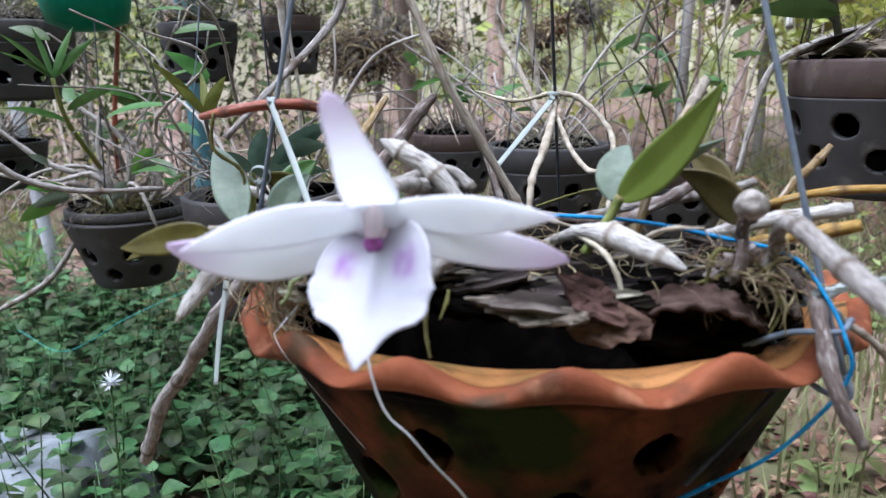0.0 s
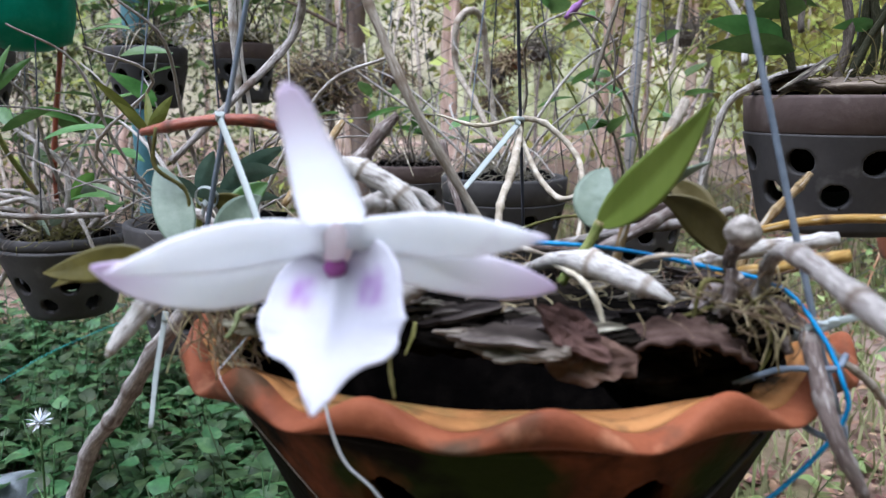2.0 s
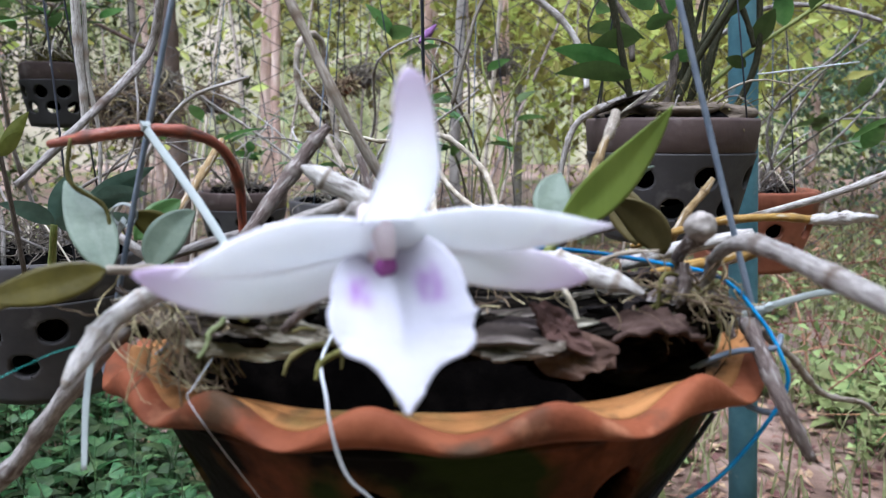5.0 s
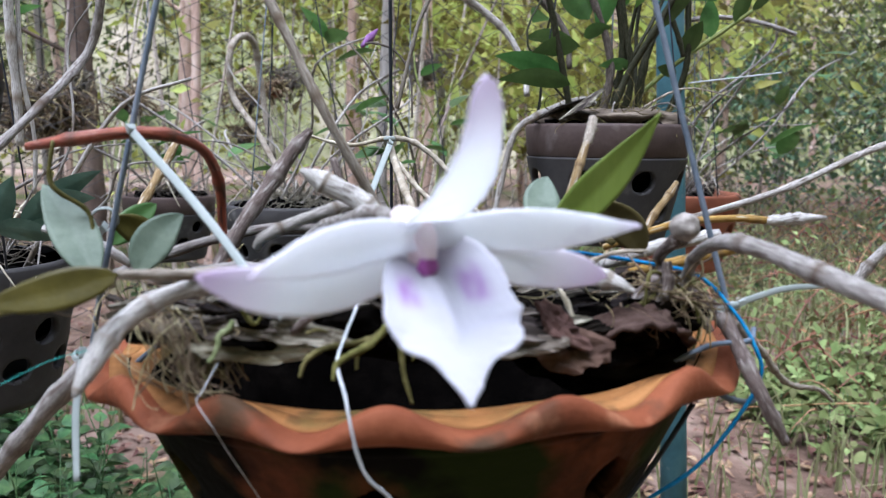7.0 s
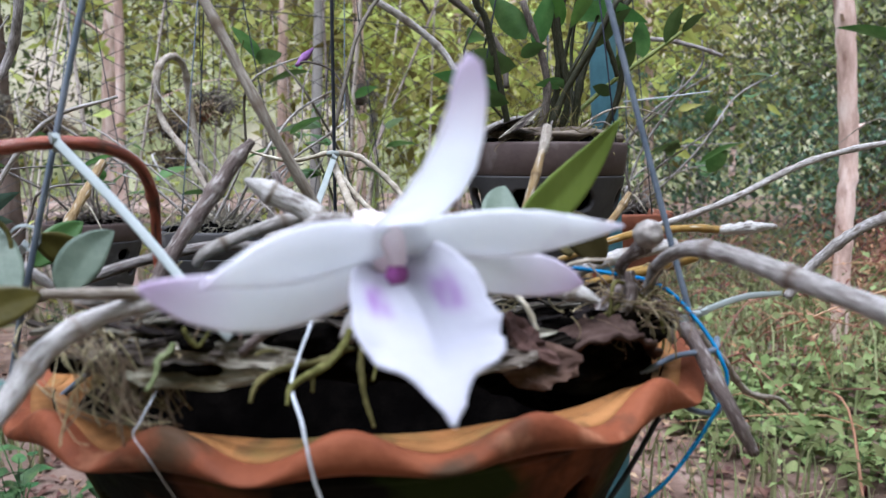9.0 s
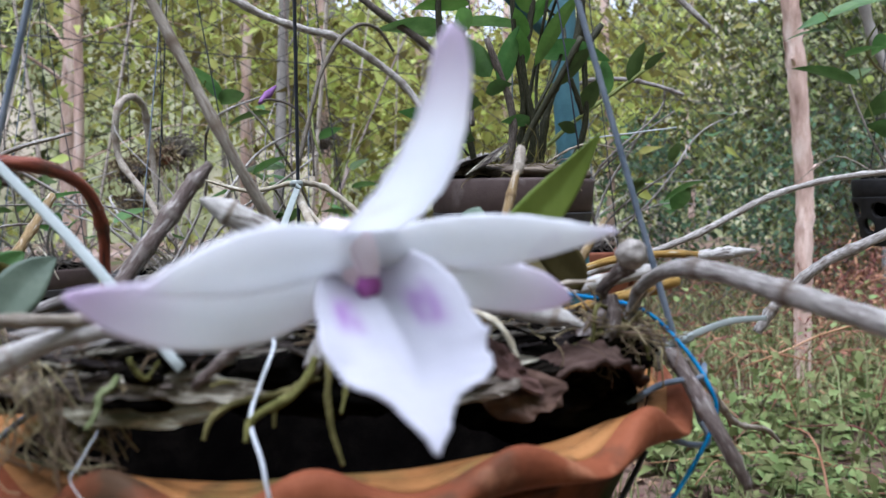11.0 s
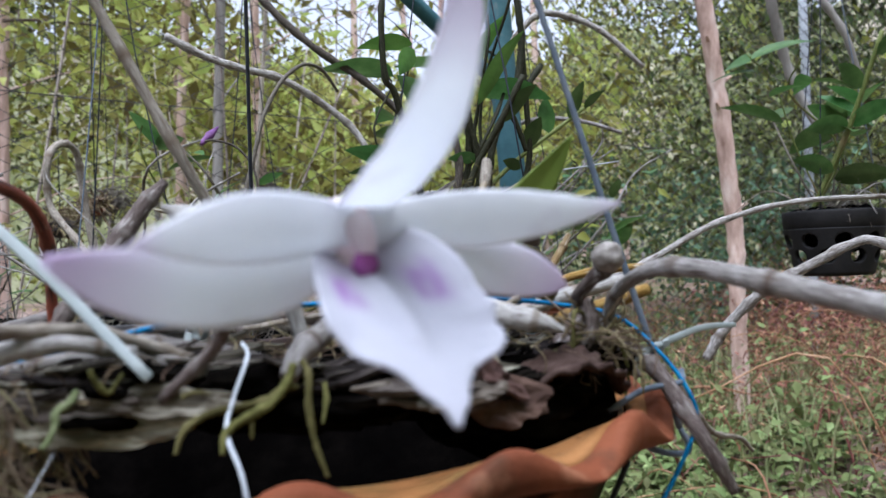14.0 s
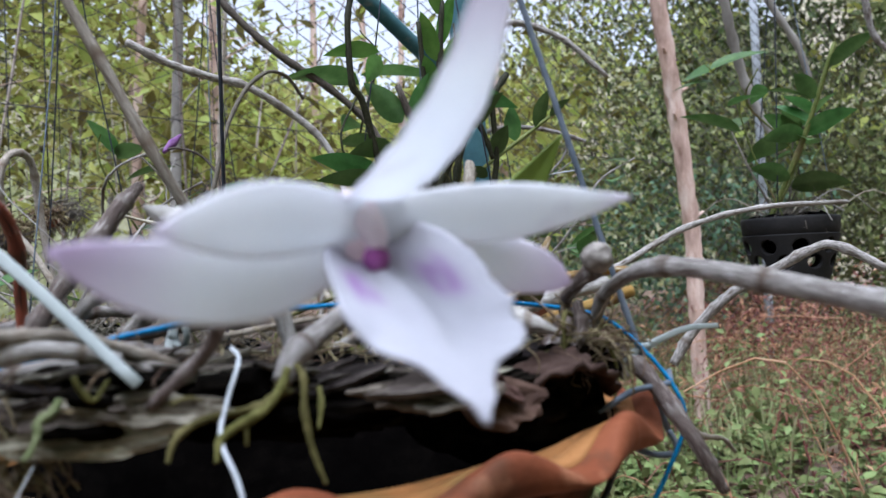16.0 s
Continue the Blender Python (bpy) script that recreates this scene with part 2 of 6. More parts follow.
POT_RED = material("pot_red_brown", [(0.13, 0.045, 0.025), (0.21, 0.075, 0.042), (0.27, 0.11, 0.065)], 16, 0.65, 0.2, bump_scale=120,
                   spots=[(24, 0.54, 0.70, (0.07, 0.05, 0.035))])
MOSS = material("moss", [(0.04, 0.034, 0.012), (0.10, 0.085, 0.032), (0.19, 0.16, 0.075)], 60, 0.95, 0.8, per_island=0.4)
# darker copy of the pot clay, shade put in for the far pot
POT_SHADED = material("pot_grey_shaded", [(0.010, 0.010, 0.010), (0.018, 0.017, 0.017), (0.032, 0.030, 0.029)], 14, 0.7, 0.2, bump_scale=120)
BRACKEN = material("dry_frond", [(0.13, 0.050, 0.032), (0.27, 0.120, 0.082), (0.44, 0.255, 0.195)], 9, 0.8, 0.0, per_island=0.6, translucent=0.2)
WEED_PALE = material("weed_pale", [(0.085, 0.115, 0.035), (0.16, 0.195, 0.07), (0.28, 0.30, 0.13)], 9, 0.5, 0.0, per_island=0.5, translucent=0.3)
POST = material("post_teal_paint", [(0.035, 0.085, 0.10), (0.055, 0.125, 0.145), (0.085, 0.165, 0.18)], 22, 0.55, 0.15, bump_scale=120,
                spots=[(40, 0.64, 0.74, (0.16, 0.19, 0.19))])
POLE_PALE = material("pole_pale", [(0.28, 0.30, 0.32), (0.42, 0.44, 0.46)], 20, 0.6, 0.2)
FENCE = material("fence_wire", [(0.03, 0.027, 0.026), (0.075, 0.068, 0.065), (0.16, 0.15, 0.145)], 20, 0.5, 0.1)
TRUNK_PINK = material("trunk_pinkish", [(0.24, 0.15, 0.115), (0.55, 0.39, 0.32), (0.78, 0.66, 0.58)], 22, 0.85, 0.6, stretch=(1, 1, 0.3), bump_scale=60,
                      spots=[(18, 0.60, 0.72, (0.22, 0.13, 0.10))])
TRUNK_BROWN = material("trunk_brown", [(0.05, 0.038, 0.03), (0.115, 0.085, 0.068), (0.20, 0.16, 0.13)], 16, 0.9, 0.8, stretch=(1, 1, 0.3), bump_scale=70)
TRUNK_GREY = material("trunk_grey", [(0.14, 0.125, 0.11), (0.26, 0.24, 0.215), (0.38, 0.36, 0.33)], 16, 0.9, 0.6, stretch=(1, 1, 0.3), bump_scale=70)
# leaf colour raised to carry the sunlight on the wood
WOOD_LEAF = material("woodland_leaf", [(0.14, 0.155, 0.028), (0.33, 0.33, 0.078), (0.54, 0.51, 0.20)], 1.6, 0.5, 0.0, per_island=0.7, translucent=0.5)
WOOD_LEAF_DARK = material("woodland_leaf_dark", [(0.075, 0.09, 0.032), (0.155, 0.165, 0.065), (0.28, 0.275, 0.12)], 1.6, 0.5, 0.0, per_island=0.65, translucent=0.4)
# copy of the woodland leaf with shade put into its colour
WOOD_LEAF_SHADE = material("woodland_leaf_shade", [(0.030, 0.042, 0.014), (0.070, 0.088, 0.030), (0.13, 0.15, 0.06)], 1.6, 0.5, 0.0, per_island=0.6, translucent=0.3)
SHRUB_BLUE = material("shrub_blue_green", [(0.055, 0.10, 0.055), (0.11, 0.18, 0.105), (0.20, 0.28, 0.18)], 3, 0.5, 0.0, per_island=0.4, translucent=0.35)
WEED = material("weed_leaf", [(0.016, 0.038, 0.013), (0.042, 0.086, 0.029), (0.095, 0.15, 0.05)], 40, 0.5, 0.4, per_island=0.6, translucent=0.25, bump_scale=160, spec=0.25)
GRASS = material("grass_blade", [(0.11, 0.125, 0.052), (0.20, 0.21, 0.095), (0.36, 0.34, 0.19)], 5, 0.6, 0.0, per_island=0.45, translucent=0.4)
LITTER = material("dead_leaf", [(0.085, 0.043, 0.028), (0.17, 0.095, 0.066), (0.32, 0.215, 0.165)], 60, 0.8, 0.3, per_island=0.6, translucent=0.1)
TWIG = material("dry_twig", [(0.20, 0.16, 0.135), (0.38, 0.32, 0.28), (0.54, 0.48, 0.43)], 30, 0.85, 0.4, per_island=0.5)
FIBRE = material("old_fibre", [(0.035, 0.028, 0.021), (0.10, 0.080, 0.060), (0.24, 0.20, 0.155)], 90, 0.9, 1.0, stretch=(0.35, 1, 1.5), bump_scale=300)
SOIL = material("forest_floor", [(0.06, 0.038, 0.028), (0.135, 0.088, 0.066), (0.25, 0.18, 0.145)], 9, 0.95, 0.8, bump_scale=60,
                spots=[(1.6, 0.50, 0.64, (0.07, 0.085, 0.028)), (0.5, 0.52, 0.66, (0.26, 0.195, 0.16))])
SACK = material("sack_white", [(0.10, 0.12, 0.13), (0.18, 0.20, 0.215), (0.30, 0.32, 0.335)], 16, 0.5, 0.6, bump_scale=120, spots=[(9, 0.56, 0.64, (0.11, 0.105, 0.10)), (5, 0.54, 0.58, (0.08, 0.17, 0.25))])
NET_GREEN = material("plastic_green", [(0.005, 0.11, 0.065), (0.01, 0.18, 0.11), (0.03, 0.25, 0.16)], 18, 0.4, 0.15, translucent=0.3)
# pale tones and spots paint haze and sunlit clearings into the backdrop
FAR = material("far_woodland", [(0.08, 0.10, 0.04), (0.27, 0.29, 0.14), (0.60, 0.60, 0.40)], 2.6, 0.95, 0.0, spots=[(0.45, 0.50, 0.62, (0.56, 0.50, 0.38))])


# ---- building helpers ----
def thing(name, at, label, category, group="", kind=""):
    e = new(name)
    e.empty_display_size = 0.02
    e.location = at
    return tagged(e, label, category, group, kind)


class Geo(tuple):
    """(verts, faces), with the way round and along a rod as a third, named piece."""


def mesh_of(name, geo, mat, smooth=True, tint=None):
    verts, faces = geo
    me = bpy.data.meshes.new(name)
    me.from_pydata([tuple(v) for v in verts], [], faces)
    me.materials.append(mat)
    if smooth:
        me.polygons.foreach_set("use_smooth", [True] * len(me.polygons))
    if tint is not None:
        me.attributes.new("tint", "FLOAT", "POINT").data.foreach_set("value", list(tint))
    if isinstance(geo, Geo):
        me.attributes.new("along", "FLOAT_VECTOR", "POINT").data.foreach_set("vector", [c for a in geo.along for c in a])
        me.attributes.new("tint", "FLOAT", "POINT").data.foreach_set("value", geo.ring)
    me.update()
    return me


def part(name, geo, mat, parent=None, label="", smooth=True, tint=None, solid=0.0):
    """One mesh object from (verts, faces) in world metres, under a thing or under a part."""
    ob = new(name, mesh_of(name, geo, mat, smooth, tint))
    if parent is not None:
        ob.parent = parent
        if parent.type == "EMPTY":
            ob.matrix_parent_inverse = Matrix.Translation(-parent.location)
    if solid:
        md = ob.modifiers.new("thickness", "SOLIDIFY")
        md.thickness, md.offset = solid, 0
    if label:
        tagged(ob, label)
    return ob


def alone(name, geo, mat, label, category, kind="", smooth=True, group=""):
    return tagged(part(name, geo, mat, None, "", smooth), label, category, group, kind)


def join(geos):
    verts, faces = [], []
    for v, f in geos:
        k = len(verts)
        verts.extend(v)
        faces.extend([tuple(i + k for i in q) for q in f])
    return verts, faces


def curve(pts, sub=6):
    """Catmull-Rom points through pts."""
    p = [Vector(q) for q in pts]
    if len(p) == 2:
        return [p[0].lerp(p[1], i / sub) for i in range(sub + 1)]
    p = [2 * p[0] - p[1]] + p + [2 * p[-1] - p[-2]]
    out = []
    for i in range(1, len(p) - 2):
        a, b, c, d = p[i - 1:i + 3]
        for k in range(sub):
            t = k / sub
            out.append(0.5 * (2 * b + (c - a) * t + (2 * a - 5 * b + 4 * c - d) * t * t + (3 * b - a - 3 * c + d) * t ** 3))
    return out + [p[-2]]


def tube(pts, radii, n=8, sub=6, nodes=0.0, rough=0.0, flat=1.0, rng=None, up=None):
    """A round (or flattened) rod along pts. radii: one, or one at each point. nodes: spacing of swollen joints; rough: uneven radius."""
    line = curve(pts, sub)
    rng = rng or random.Random(len(line) * 7 + 3)
    m = len(line)
    if not isinstance(radii, (list, tuple)):
        radii = [radii, radii]
    verts, faces, way, ring = [], [], [], []
    shift = rng.random() * 50
    length, last, side = 0.0, line[0], None
    for i, q in enumerate(line):
        d = (line[min(i + 1, m - 1)] - line[max(i - 1, 0)]).normalized()
        if side is None:
            side = d.cross(Vector(up or (0.13, 0.21, 0.97))).normalized()
        side = (side - d * side.dot(d)).normalized()
        b = d.cross(side)
        length += (q - last).length
        last = q
        x = i / (m - 1) * (len(radii) - 1)
        k = min(int(x), len(radii) - 2)
        r = radii[k] + (radii[k + 1] - radii[k]) * (x - k)
        mark = 0.0
        if nodes:
            ph = (length / nodes) % 1.0
            r *= 1 + 0.20 * math.exp(-((ph - 0.5) / 0.07) ** 2) - 0.05 * math.cos(6.283 * ph)
            mark = math.exp(-((ph - 0.56) / 0.045) ** 2)
        for j in range(n):
            a = 6.2832 * j / n
            rr = r * (1 + rough * (rng.random() - 0.5) * 2)
            verts.append(q + side * (math.cos(a) * rr) + b * (math.sin(a) * rr * flat))
            way.append((math.cos(a) * 1.5, math.sin(a) * 1.5, shift + length / 0.0025))
            ring.append(mark)
    for i in range(m - 1):
        for j in range(n):
            faces.append((i * n + j, i * n + (j + 1) % n, (i + 1) * n + (j + 1) % n, (i + 1) * n + j))
    faces.append(tuple(reversed(range(n))))
    faces.append(tuple(range((m - 1) * n, m * n)))
    out = Geo((verts, faces))
    out.along, out.ring = way, ring
    return out


def blade(base, ctrl, tip, width, side, profile, n=14, m=6, cup=0.0, fold=0.0, frill=0.0, twist=0.0):
    """A leaf or petal: spine from base by ctrl to tip, half width width * profile(t), across the way side; cup bends the edges forward."""
    B, C, T, S = Vector(base), Vector(ctrl), Vector(tip), Vector(side).normalized()
    verts, faces, ts = [], [], []
    for i in range(n + 1):
        t = i / n
        q = B * (1 - t) ** 2 + C * 2 * t * (1 - t) + T * t * t
        d = ((C - B) * (1 - t) + (T - C) * t).normalized()
        s = (S - d * S.dot(d)).normalized()
        nr = s.cross(d)
        if twist:
            r = Matrix.Rotation(twist * t, 3, d)
            s, nr = r @ s, r @ nr
        w = width * profile(t)
        for j in range(-m, m + 1):
            u = j / m
            e = frill * math.sin(t * 40 + j) * max(0.0, abs(u) - 0.6)
            verts.append(q + s * (u * w) + nr * (cup * w * u * u + fold * w * abs(u) + e))
            ts.append((t, u))
    k = 2 * m + 1
    for i in range(n):
        for j in range(k - 1):
            faces.append((i * k + j, i * k + j + 1, (i + 1) * k + j + 1, (i + 1) * k + j))
    return verts, faces, ts


def oval(t):
    return max(0.02, math.sin(math.pi * min(1, t ** 0.85)) ** 0.75)


def lance(t):
    return max(0.015, (math.sin(math.pi * t ** 0.7) ** 0.9))


def leaf(base, tip, width, side=(1, 0, 0), bend=(0, 0, 0), profile=oval, fold=0.25, n=10, m=3):
    b, t = Vector(base), Vector(tip)
    v, f, _ = blade(b, (b + t) / 2 + Vector(bend), t, width, side, profile, n, m, fold=fold)
    return v, f


def lump(centre, size, seed, rough=0.25, n=2):
    """An uneven lump."""
    bm = bmesh.new()
    bmesh.ops.create_icosphere(bm, subdivisions=n, radius=1)
    o = Vector((seed * 3.1, seed * 1.7, seed * 0.9))
    for v in bm.verts:
        k = 1 + rough * noise.noise(v.co * 1.7 + o) * 2
        v.co = Vector((v.co.x * size[0], v.co.y * size[1], v.co.z * size[2])) * k + Vector(centre)
    bm.verts.ensure_lookup_table()
    out = [v.co.copy() for v in bm.verts], [tuple(v.index for v in f.verts) for f in bm.faces]
    bm.free()
    return out


def lathe(centre, rings, n=64, holes=(), wave=None):
    """A turned wall from rings of (radius, z), outside from the top down; holes: (angle, z, radius) cut through it."""
    cx, cy = centre
    P, fl = [], []
    for i, (r, z) in enumerate(rings):
        for j in range(n):
            a = 6.2832 * j / n
            P.append([a, z, r])
    def dist(a, z, r, h):
        da = (a - h[0] + math.pi) % (2 * math.pi) - math.pi
        return da * r, z - h[1]

    faces, edge = [], {}
    for i in range(len(rings) - 1):
        for j in range(n):
            q = (i * n + j, i * n + (j + 1) % n, (i + 1) * n + (j + 1) % n, (i + 1) * n + j)
            a, z, r = 6.2832 * (j + 0.5) / n, (P[q[0]][1] + P[q[2]][1]) / 2, (P[q[0]][2] + P[q[2]][2]) / 2
            cut = next((h for h in holes if math.hypot(*dist(a, z, r, h)) < h[2]), None)
            if cut is None:
                faces.append(q)
            else:
                edge.update((k, cut) for k in q)
    for k in {k for q in faces for k in q} & edge.keys():
        h, p = edge[k], P[k]
        dx, dz = dist(*p, h)
        s = h[2] / max(1e-6, math.hypot(dx, dz)) - 1
        p[0] += dx * s / p[2]
        p[1] += dz * s
    verts = [Vector((cx + r * math.cos(a), cy + r * math.sin(a), z)) for a, z, r in P]
    if wave:
        verts = [wave(v) for v in verts]
    return verts, faces

# ---- fluted pot with its bark and charcoal ----
PX, PY = 0.0619, 0.0420
APEX = (0.048, 0.042, 1.41)
rng = random.Random(5)
pot = thing("flower_pot", (PX, PY, 0.853), "hanging terracotta pot with wavy rim, algae stains and holes", "flower pot")


TILT, LEAN, GIRTH = 0.0744, -0.0064, 1.090


def tip_back(v):
    return Vector((v.x, v.y, v.z - TILT * (v.y - PY) - LEAN * (v.x - PX)))


LIP_TOP = 0.9583


def flute(v):
    """Sixteen waves that grow towards the lip and fade on its underside."""
    dx, dy = v.x - PX, v.y - PY
    r, a = math.hypot(dx, dy), math.atan2(dy, dx)
    k = max(0.0, min(1.0, (r / GIRTH - 0.0915) / 0.0140)) ** 1.15
    k *= 1 - 0.80 * max(0.0, min(1.0, (LIP_TOP - 0.0012 - v.z) / 0.0055))
    c = math.cos(16 * (a + radians(92.6)) + 0.22 * math.sin(3 * a)) * (1 + 0.12 * math.sin(5 * a + 1))
    r2 = r - k * 0.0010 * c
    return tip_back(Vector((PX + r2 * math.cos(a), PY + r2 * math.sin(a), v.z + k * 0.0047 * c + 0.0005 * math.sin(2 * a + 1))))


def girth(rings):
    return [(r * GIRTH, LIP_TOP + z) for r, z in rings]


inner = girth([(0.0894, -0.0070), (0.0904, -0.0042), (0.0913, -0.0018), (0.0926, -0.0010), (0.0950, -0.0009), (0.0953, -0.0022), (0.0959, -0.0022), (0.0962, -0.0008), (0.0990, -0.0008), (0.1012, -0.0006), (0.1005, -0.0030), (0.0910, -0.0070)])
lip_ring = girth([(0.1008, -0.0009), (0.1028, -0.0003), (0.1046, 0.0), (0.1061, -0.0004), (0.1072, -0.0014), (0.1078, -0.0028), (0.1078, -0.0044), (0.1069, -0.0058), (0.1048, -0.0068), (0.1008, -0.0074), (0.0945, -0.0078), (0.0900, -0.0070), (0.1008, -0.0030)])
part("collar", lathe((PX, PY), inner + inner[:1], 384, wave=flute), TERRA_INNER, pot, "mossy tan inner collar")
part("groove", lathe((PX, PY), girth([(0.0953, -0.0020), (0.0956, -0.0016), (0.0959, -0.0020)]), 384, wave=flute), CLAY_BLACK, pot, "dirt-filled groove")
part("rim", lathe((PX, PY), lip_ring + lip_ring[:1], 384, wave=flute), TERRA, pot, "wavy orange rim with a rounded lip")
hz = [(radians(-118 + 43.5 * i if i < 2 else -118 + 45 * i), 0.9285, 0.0080) for i in range(8)] + [(radians(-91 + 45 * i if i < 7 else -138), 0.9065, 0.0088) for i in range(8)]
wall = [(0.1002, 0.9514), (0.0982, 0.9496)] + [(0.0968 - 0.0413 * i / 90, 0.9480 - 0.0920 * i / 90) for i in range(91)] + [(0.0525, 0.8530), (0.03, 0.852), (0.008, 0.852)]
ob = part("wall", lathe((PX, PY), wall, 340, hz, tip_back), TERRA_BODY, pot, "algae-stained tapering wall with shade in its dark clay")
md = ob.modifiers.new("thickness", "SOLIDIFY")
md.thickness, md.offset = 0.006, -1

part("inside", lathe((PX, PY), [(0.0470, 0.862), (0.0565, 0.885), (0.0685, 0.910), (0.0800, 0.935), (0.0870, 0.9475), (0.0940, 0.9505), (0.0982, 0.9516)], 260, wave=tip_back), CLAY_BLACK, pot, "inside wall with the pot's shade in its black")

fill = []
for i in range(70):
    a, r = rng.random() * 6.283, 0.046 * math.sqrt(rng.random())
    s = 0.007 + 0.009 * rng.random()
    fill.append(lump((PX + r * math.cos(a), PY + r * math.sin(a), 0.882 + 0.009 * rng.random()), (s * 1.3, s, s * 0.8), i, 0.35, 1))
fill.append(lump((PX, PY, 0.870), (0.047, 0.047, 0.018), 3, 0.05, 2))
alone("charcoal_filling", join(fill), CHARCOAL_SHADED, "broken charcoal pieces filling the clay pot, shade in their black", "charcoal", "stuff", smooth=False)

log = thing("bark_slab", (0.045, 0.002, 0.945), "weathered slab of layered bark lying across the pot", "bark")
nu, nv = 90, 44
vs, fs = [], []
for i in range(nu + 1):
    t = i / nu
    cx = -0.043 + 0.178 * t
    taper = min(1, (0.12 + 4.5 * t * (1.0 - t)) ** 0.5)
    for j in range(nv):
        a = 6.2832 * j / nv
        ca, sa = math.cos(a), math.sin(a)
        y = 0.046 * taper * math.copysign(abs(ca) ** 0.7, ca) * (1 + 0.42 * min(0.0, sa))
        z = 0.0080 * taper * math.copysign(abs(sa) ** 0.6, sa)
        q = Vector((cx, y, z))
        nn = noise.noise(Vector((cx * 30, y * 60, z * 120))) * 0.0040 + noise.noise(Vector((cx * 90, y * 200, z * 420))) * 0.0026
        lay = 0.0028 * math.floor(3 * noise.noise(Vector((cx * 26 + 5, y * 50, z * 150))) + 0.5)
        k = 1 + (nn + lay) / 0.03
        vs.append(Vector((cx, 0.004 + y * k - 0.03 * (t - 0.4), 0.9770 + z * k + 0.004 * math.sin(t * 7))))
for i in range(nu):
    for j in range(nv):
        fs.append((i * nv + j, i * nv + (j + 1) % nv, (i + 1) * nv + (j + 1) % nv, (i + 1) * nv + j))
fs += [tuple(range(nv)), tuple(reversed(range(nu * nv, nu * nv + nv)))]
part("slab", (vs, fs), BARK_SHADED, log, "ridged bark slab with shade in its near-black colour")


def chip_geo(seed, a, b, thick):
    r = random.Random(seed)
    n = 17
    top, low = [], []
    warp = r.uniform(-0.25, 0.25)
    for i in range(n):
        g = 6.2832 * i / n
        k = 0.74 + 0.36 * r.random()
        x, y = a * k * math.cos(g), b * k * math.sin(g)
        z = warp * x * x / a + 0.18 * y * y / b + r.uniform(-0.3, 0.3) * thick
        top.append(Vector((x, y, z + thick / 2)))
        low.append(Vector((x * 0.94, y * 0.92, z - thick / 2)))
    vs = top + low + [Vector((0, 0, thick * 0.7)), Vector((0, 0, -thick * 0.5))]
    fs = []
    for i in range(n):
        j = (i + 1) % n
        fs += [(2 * n, i, j), (i, n + i, n + j, j), (2 * n + 1, n + j, n + i)]
    return vs, fs


def plate_geo(seed, a, b, thick):
    """A broken plate with a torn outline, a wavy face and a lifted edge."""
    r = random.Random(seed)
    n, rings = 30, 5
    o = Vector((seed * 1.3, seed * 0.7, 0))
    tear = [0.80 + 0.34 * noise.noise(Vector((math.cos(6.2832 * i / n) * 1.9, math.sin(6.2832 * i / n) * 1.9, seed * 2.3))) + r.uniform(-0.05, 0.05) for i in range(n)]
    curl = r.uniform(0.10, 0.28)
    vs, fs = [], []
    for side in (1, -1):
        vs.append(Vector((0, 0, side * thick / 2)))
        for k in range(1, rings + 1):
            for i in range(n):
                g = 6.2832 * i / n
                x, y = a * tear[i] * k / rings * math.cos(g), b * tear[i] * k / rings * math.sin(g)
                z = curl * x * x / a + 0.14 * y * y / b + 0.0009 * noise.noise(Vector((x * 260, y * 700, 0)) + o) + 0.0006 * math.floor(3 * noise.noise(Vector((x * 120, y * 260, 3)) + o))
                vs.append(Vector((x, y, z + side * thick / 2 * (1.0 if k < rings else 0.55))))
    m = 1 + n * rings
    for s in (0, 1):
        for i in range(n):
            j = (i + 1) % n
            f = (s * m, s * m + 1 + i, s * m + 1 + j)
            fs.append(f if s == 0 else f[::-1])
            for k in range(rings - 1):
                q = (s * m + 1 + k * n + i, s * m + 1 + (k + 1) * n + i, s * m + 1 + (k + 1) * n + j, s * m + 1 + k * n + j)
                fs.append(q if s == 0 else q[::-1])
    for i in range(n):
        j = (i + 1) % n
        u = 1 + (rings - 1) * n
        fs.append((u + i, m + u + i, m + u + j, u + j))
    return vs, fs


CHIPS = [mesh_of("bark_flake", chip_geo(k, 0.0125, 0.0038, 0.0012), BARK_CHIP, False) for k in range(14)]
# shaded copy of the flakes: shade put into a near-black bark colour
SHADECHIPS = [mesh_of("bark_flake", chip_geo(30 + k, 0.0125, 0.0040, 0.0016), BARK_SHADED, False) for k in range(8)]
REDCHIPS = [mesh_of("bark_flake", plate_geo(50 + k, 0.0115, 0.0080, 0.0012), BARK_RED, False) for k in range(5)]


def flake(mesh, at, turn, size=1.0):
    ob = new("bark_flake", mesh)
    ob.parent = log
    ob.matrix_parent_inverse = Matrix.Translation(-log.location)
    ob.matrix_basis = pose(*at, *turn) @ Matrix.Diagonal((size, size, size, 1))
    return ob


